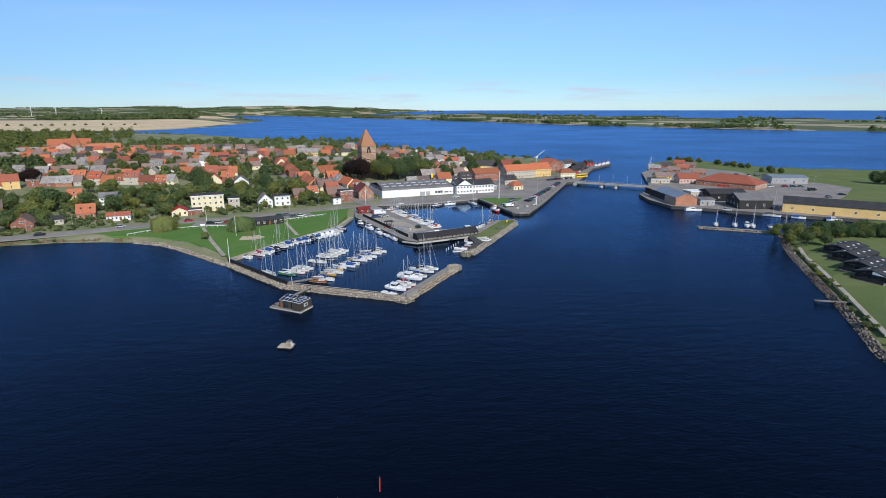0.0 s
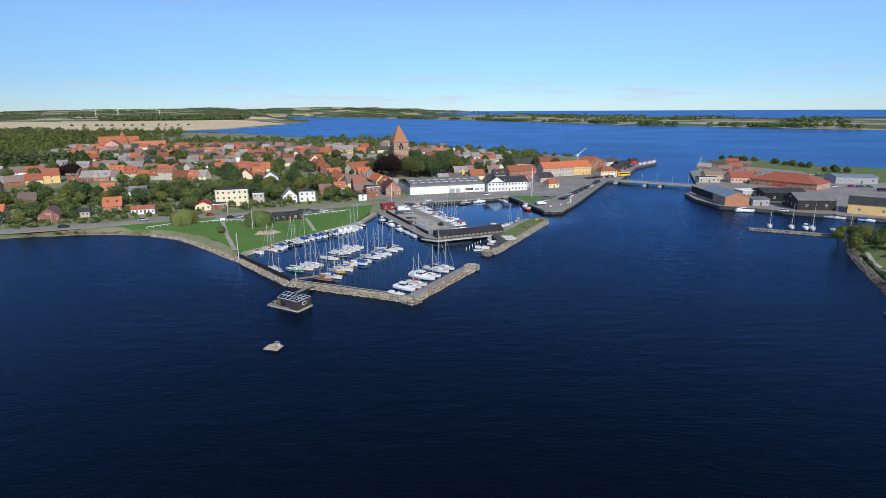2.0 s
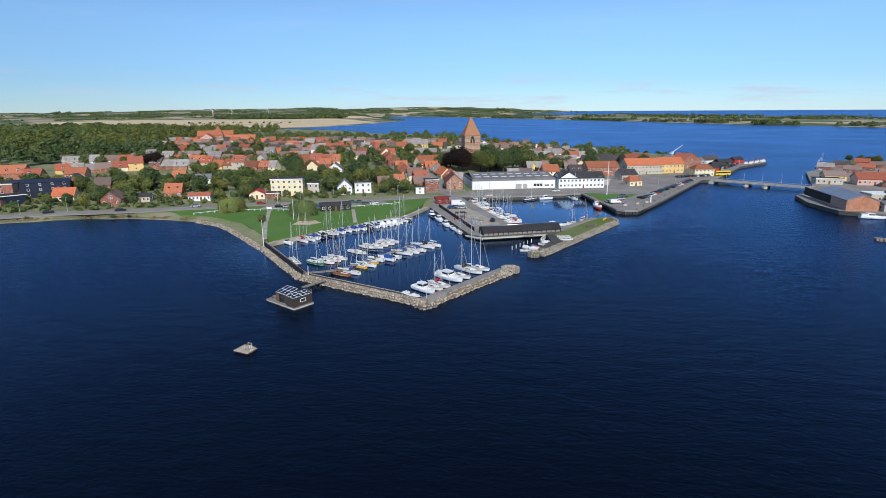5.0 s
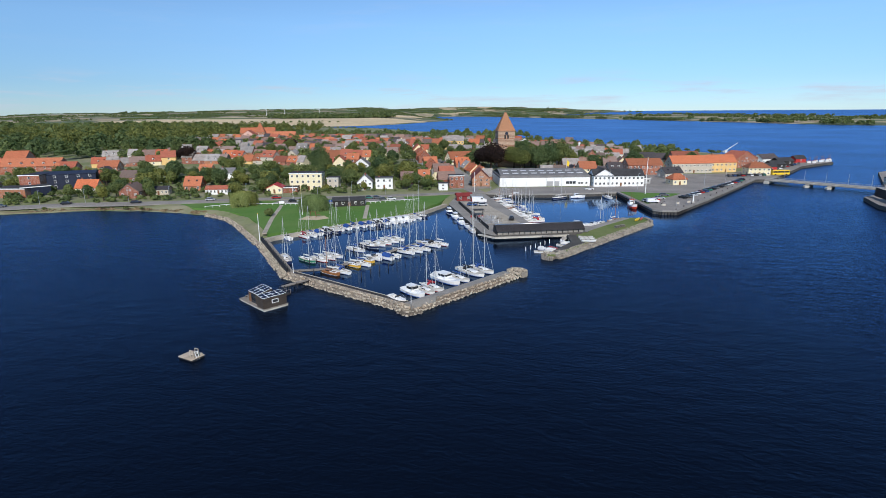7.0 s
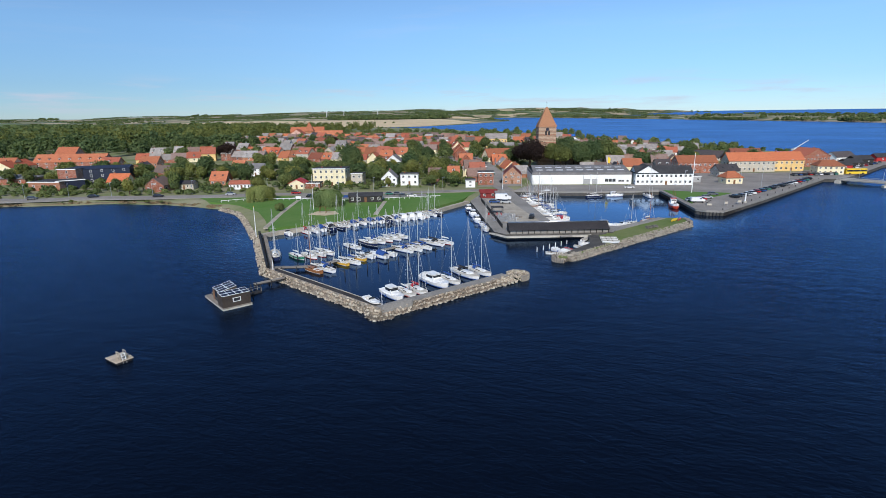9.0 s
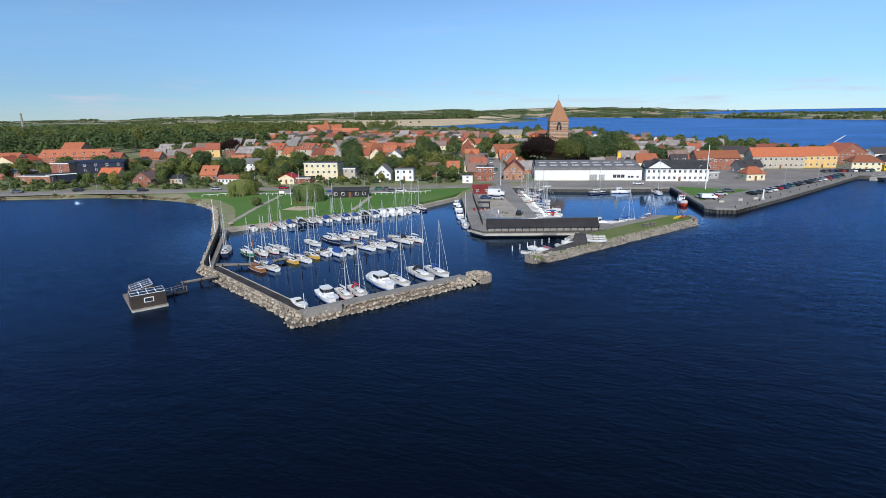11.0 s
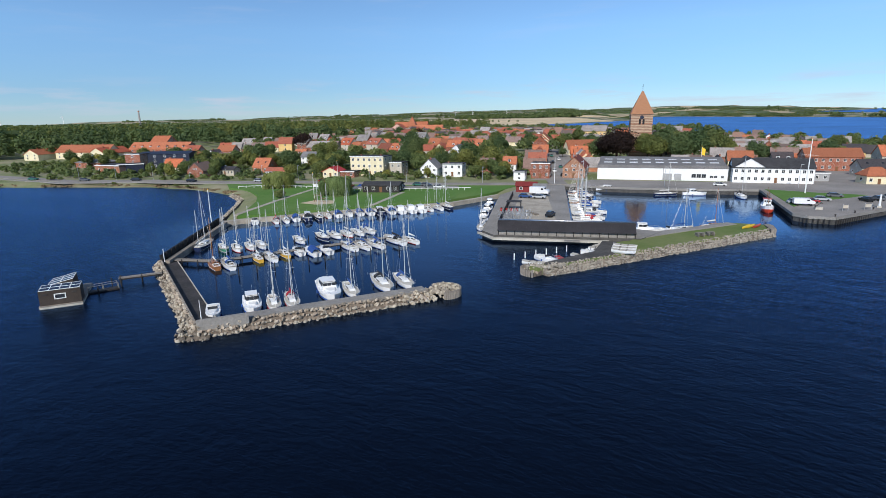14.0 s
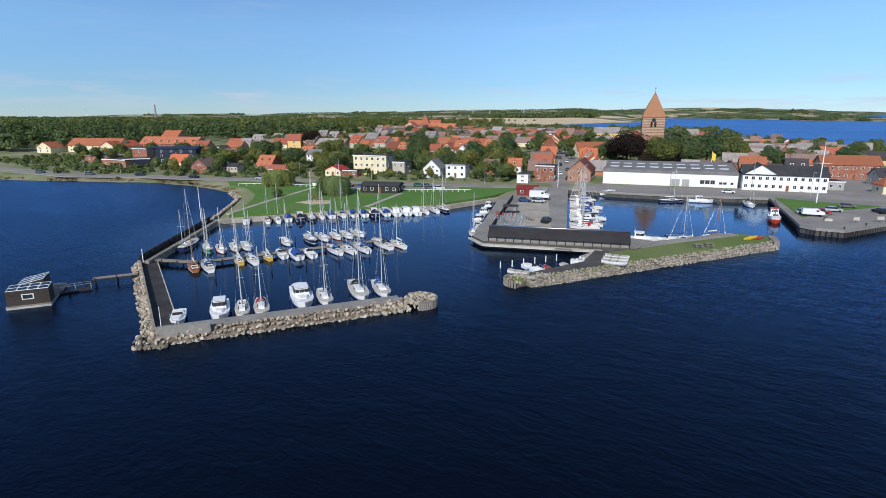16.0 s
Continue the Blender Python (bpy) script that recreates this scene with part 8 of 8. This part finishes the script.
# hedges and shrubs that fill the gardens
spots = []
while len(spots) < 1300:
    x, y = rw.uniform(-330, -36), rw.uniform(225, 470)
    s = -0.45 * x + 0.89 * y - 296.7
    if not 7 < s < 120 or abs(-0.9 * (x + 16) - 0.42 * (y - 318)) < 12:
        continue
    if any((x - a) ** 2 + (y - b) ** 2 < 30 for a, b, c in SPOTS if c > 4):
        continue
    r = rw.uniform(0.7, 2.1)
    spots.append((x, y, ground_z(x, y), r, r * rw.uniform(0.9, 1.7)))
woods("garden_shrubbery", spots, 0.55, 70, "leaf_green", "leafy garden hedges and shrubs between the houses", 8)
# reeds and dry scrub on the bay's muddy shore
spots = []
SHORE = ((-300, 187), (-236, 209), (-200, 227), (-172, 242), (-150, 246.5), (-130, 246), (-112, 243))
for i in range(420):
    k = rw.randrange(6)
    u = rw.random()
    if math.sin(u * 9 + k * 2) < -0.2:
        continue
    a, b = SHORE[k], SHORE[k + 1]
    r = rw.uniform(0.3, 1.1)
    spots.append((a[0] + (b[0] - a[0]) * u + rw.uniform(-1, 1), a[1] + (b[1] - a[1]) * u + rw.uniform(-0.6, 2.6), 0.2, r, r * rw.uniform(0.5, 1.1)))
woods("shore_reeds", spots, 0.6, 40, "reed", "brown reeds and dry scrub along the bay shore", 12)
# trees between the roofs of the old town
spots = []
while len(spots) < 760:
    x, y = rw.uniform(-440, 120), rw.uniform(400, 860)
    if -0.45 * x + 0.89 * y < 400 or y > 1190 - 1.05 * (x + 440) * 0.9 or (abs(x + 22) < 14 and abs(y - 452) < 14):
        continue
    if any((x - a) ** 2 + (y - b) ** 2 < 30 for a, b, c in SPOTS if c > 4):
        continue
    r = rw.uniform(2.2, 4.4)
    spots.append((x, y, ground_z(x, y), r, r * rw.uniform(1.7, 2.3)))
woods("town_trees", spots, 0.36, 190, "leaf_green", "leafy trees between the town's roofs", 9)
# trees along the lagoon shore behind the town
spots = []
for (x0, y0), (x1, y1) in (((187.3, 578.7), (130, 655)), ((130, 655), (70, 725)), ((70, 725), (-31, 822)), ((-31, 822), (-330, 1072)), ((-330, 1072), (-700, 1370))):
    n = int(math.hypot(x1 - x0, y1 - y0) / 5)
    for i in range(n):
        u = i / n
        r = rw.uniform(2.5, 4.5) if x0 < -300 else rw.uniform(1.2, 2.4)
        spots.append((x0 + (x1 - x0) * u - rw.uniform(4, 30), y0 + (y1 - y0) * u - rw.uniform(2, 24), 2.0, r, r * rw.uniform(1.2, 1.9)))
woods("shore_trees", spots, 0.45, 90, "leaf_dark", "belt of trees along the lagoon shore", 10)
spots = []
while len(spots) < 900:
    x, y = rw.uniform(-900, -120), rw.uniform(250, 1050)
    s = -0.45 * x + 0.89 * y
    lim = 700 if x > -330 else 640 + (x + 330) * 0.35
    if x > -430 and y > 640:
        continue
    if s < lim or (x > -420 and y < 700 and x > -400 + (700 - y) * 0.05):
        continue
    spots.append((x, y, ground_z(x, y), rw.uniform(3.5, 7.5), rw.uniform(8, 18)))
woods("woodland", spots, 0.34, 170, "leaf_dark", "dense dark broadleaf wood behind the town", 3)
spots = []
while len(spots) < 420:
    x, y = rw.uniform(-760, -270), rw.uniform(230, 480)
    if -0.45 * x + 0.89 * y < 395 or (x > -345 and y < 430):
        continue
    spots.append((x, y, ground_z(x, y), rw.uniform(3.5, 7.5), rw.uniform(8, 18)))
woods("woodland", spots, 0.32, 200, "leaf_dark", "dark wood behind the clinic", 4)
def hedgerows(n, r0, r1, az0, az1, polys, height, seed, skip=None):
    """Lines of trees along field edges, as places for woods()."""
    rng = random.Random(seed)
    line, out = [], []
    for _ in range(n):
        r, az = r0 + (r1 - r0) * rng.random() ** 0.8, radians(rng.uniform(az0, az1))
        ln, turn = rng.uniform(60, 340), rng.uniform(-0.5, 0.5)
        for k in range(int(ln / 13)):
            s = k * 13 - ln / 2 + rng.uniform(-4, 4)
            x, y = 60 - r * math.sin(az) + s * math.cos(az + turn), 100 + r * math.cos(az) + s * math.sin(az + turn)
            line.append((x, y, rng.uniform(4.5, 8), rng.uniform(4, 7)))
    pts = np.array([(a, b) for a, b, _, _ in line])
    ok = np.zeros(len(pts), bool)
    for q in polys:
        ok |= inside(pts, q)
    for (x, y, r, h), good in zip(line, ok):
        if good and math.hypot(x - 60, y - 100) < (4500 if polys[0] is NORTH_SHORE else 4720) and not (skip and skip(x, y)):
            out.append((x, y, height(x, y), r, h))
    return out


def on_stubble(x, y):
    return bool(inside(np.array([[x, y]]), STUBBLE)[0])


spots = hedgerows(150, 2600, 4780, 4, 62, [WEST_FIELD], shore_height, 81, on_stubble) + hedgerows(70, 3000, 4700, 13, 26, [WEST_FIELD], shore_height, 87)
for x, y in sown(9000, -4300, -500, 900, 4700, 71, WEST_FIELD):
    r, az = math.hypot(x - 60, y - 100), math.atan2(-(x - 60), y - 100)
    u = (math.sin(x * 0.006 + y * 0.002) + math.sin(y * 0.0075 - x * 0.003 + 2)) * 0.5
    if r > 4800 or on_stubble(x, y) or u < 0.93:
        continue
    spots.append((x, y, shore_height(x, y), rw.uniform(9, 17), rw.uniform(7, 12)))
# the dark wood behind the stubble field and single trees in a row across it
for x, y in sown(3600, -1400, -800, 2250, 3000, 75, [(-1250, 2230), (-830, 2280), (-800, 2430), (-1150, 2540), (-1500, 2400)]):
    spots.append((x, y, shore_height(x, y), rw.uniform(8, 14), rw.uniform(11, 17)))
for i in range(12):
    u = i / 11 + rw.uniform(-0.03, 0.03)
    x, y = -1100 + 300 * u, 1700 + 90 * u
    spots.append((x, y, shore_height(x, y), rw.uniform(4, 6), rw.uniform(5, 8)))
for x, y in sown(4200, -4300, -560, -600, 1500, 72, TOWN):
    if math.sin(x * 0.005 + y * 0.004) > 0.75 or math.hypot(x - 60, y - 100) > 4700 or y > 1250:
        continue
    spots.append((x, y, 9, rw.uniform(9, 18), rw.uniform(7, 11)))
woods("far_woodland", spots, 0.7, 26, "leaf_dark", "hedges and woods among far fields", 5)
spots = hedgerows(100, 1500, 4780, -70, 18, [NORTH_SHORE], north_height, 83) + hedgerows(110, 4080, 4780, 0, 20, [NORTH_SHORE], north_height, 85)
edge = NORTH_SHORE[2:14]
for (x0, y0), (x1, y1) in zip(edge, edge[1:]):
    n = int(math.hypot(x1 - x0, y1 - y0) / 5)
    for i in range(n):
        if math.sin(i * 0.07 + x0) < -0.55:
            continue
        u = i / n
        spots.append((x0 + (x1 - x0) * u + rw.uniform(5, 40), y0 + (y1 - y0) * u + rw.uniform(5, 30), 2, rw.uniform(5, 9), rw.uniform(6, 12)))
for x, y in sown(6000, -1200, 2400, 900, 4800, 73, NORTH_SHORE):
    if math.sin(x * 0.011 + 1) * math.sin(y * 0.008) < 0.6 or math.hypot(x - 60, y - 100) > 4500:
        continue
    spots.append((x, y, north_height(x, y), rw.uniform(7, 13), rw.uniform(6, 10)))
woods("far_woodland", spots, 0.7, 26, "leaf_dark", "tree belts along the far lagoon shore", 6)


# ---- the quay's point and the outer quay ----
mn = thing("anchor_monument", 67.2, 298.4, 1.7, 20, "grey stone block with an old iron anchor", "monument")
part("plinth", Geo().box(0, 0, 0, 1.8, 1.2, 0.6), "concrete_pale", mn)
part("shank", Geo().tube((-0.9, 0, 0.6), (0.7, 0, 1.9), 0.1, 0.08, 6), "steel_pile", mn)
part("stock", Geo().tube((0.5, -0.9, 1.7), (0.5, 0.9, 1.7), 0.07, 0.07, 6), "steel_pile", mn)
part("arm", Geo().tube((-0.8, -0.8, 1.0), (-0.8, 0.8, 1.0), 0.09, 0.09, 6), "steel_pile", mn)
for x, y, w in ((73.1, 298.8, 1.6), (78.1, 303.6, 1.9)):
    nb = thing("notice_board", x, y, 1.7, 30, "pale notice board on the quay's point", "sign", "quay boards")
    part("panel", Geo().box(0, 0, 0.7, w * 0.8, 0.08, 0.8), "beige_paint", nb)
    part("post", Geo().box(-w / 2 + 0.1, 0.02, 0, 0.1, 0.1, 1.8), "grey_paint", nb)
    part("post", Geo().box(w / 2 - 0.1, 0.02, 0, 0.1, 0.1, 1.8), "grey_paint", nb)
st = thing("signpost", 80.8, 309.1, 1.7, 0, "white painted harbour post on a stepped foot", "signpost")
part("foot", Geo().box(0, 0, 0, 1.0, 1.0, 0.5), "concrete_pale", st)
part("shaft", Geo().tube((0, 0, 0.5), (0, 0, 3.6), 0.3, 0.2, 8), "white_paint", st)
for i in range(14):
    u = i / 13
    x, y = 71.5 + 55 * u, 287 + 112 * u
    bl = thing("bollard", x - 0.6, y + 0.8, 1.7, 0, "short dark iron mooring bollard on the quay", "bollard", "bollards")
    part("stem", shared("bollard_stem", lambda: Geo().tube((0, 0, 0), (0, 0, 0.5), 0.16, 0.14, 8), "steel_pile"), "steel_pile", bl)
    part("cap", shared("bollard_cap", lambda: Geo().tube((0, 0, 0.5), (0, 0, 0.6), 0.24, 0.2, 8), "steel_pile"), "steel_pile", bl)
cr = thing("quay_crane", 147.1, 560.0, 1.7, 12, "pale blue-grey slewing crane on the outer quay", "crane")
part("pedestal", Geo().tube((0, 0, 0), (0, 0, 4), 0.6, 0.5, 8), "grey_paint", cr)
part("cab", Geo().box(0, 0, 4, 2.0, 1.8, 2.2), "metal_light", cr)
part("jib", Geo().tube((0, 0, 5.6), (9, 0, 12), 0.35, 0.2, 6), "metal_light", cr)
part("counterweight", Geo().box(-1.9, 0, 4.2, 1.6, 1.6, 1.3), "grey_paint", cr)
part("hook_line", Geo().tube((8.9, 0, 11.9), (8.9, 0, 6.5), 0.05, 0.05, 4), "steel_pile", cr)
for x, y, a, w, d in ((160.9, 470.0, 32, 12, 7), (173.7, 497.6, 32, 14, 7), (190.4, 520.0, 32, 10, 6), (151.2, 451.0, 30, 9, 6)):
    house(x, y, a, w, d, 3.0, 2.0, "dark_wood" if d == 7 else RP, FE, "small timber net shed on the outer quay", chimneys=0, name="net_shed", group="net sheds", z=1.7, far=True)
for i in range(8):
    car(152 + 4.6 * i, 452 + 7.6 * i, 60 + 10 * (i % 3), CARS[(i * 5 + 2) % 9])
yf = pole("flagpole", 24.0, 374, 1.7, 12, "flagpole flying a plain yellow banner behind the hall", 0.1, flag=True)
part("banner", Geo().loft([[(0.1, 0, 8.6), (0.1, 0.04, 8.6), (0.1, 0.04, 11.8), (0.1, 0, 11.8)], [(1.3, 0.3, 8.2), (1.3, 0.34, 8.2), (1.5, 0.34, 10.8), (1.5, 0.3, 10.8)]]), "sign_yellow", yf)
for i in range(7):
    dr = thing("oil_drum", -6.6 + 1.1 * (i % 4) + 0.3 * i, 255.2 + 0.8 * (i // 4) + 0.4 * (i % 4), 1.6, 0, "small red steel drum in the boat yard", "drum", "yard drums")
    part("barrel", shared("barrel", lambda: Geo().tube((0, 0, 0), (0, 0, 0.88), 0.3, 0.3, 10), "red_paint"), "red_paint", dr)
    part("rim", shared("drum_rim", lambda: Geo().tube((0, 0, 0.84), (0, 0, 0.92), 0.32, 0.32, 10), "steel_pile"), "steel_pile", dr)
for i in range(5):
    pl_ = thing("pallet_stack", 0.5 + 1.9 * i * 0.6, 257.0 - 1.7 * i * 0.5, 1.6, 22 + 9 * i, "stack of grey wooden pallets in the yard", "pallets", "pallet stacks")
    for k in range(3):
        part("pallet", shared("pallet", lambda: Geo().box(0, 0, 0, 1.2, 0.8, 0.1), "deck_wood"), "deck_wood", pl_, "", pose(0, 0, 0.16 * k, 0, 0, 3 * k))
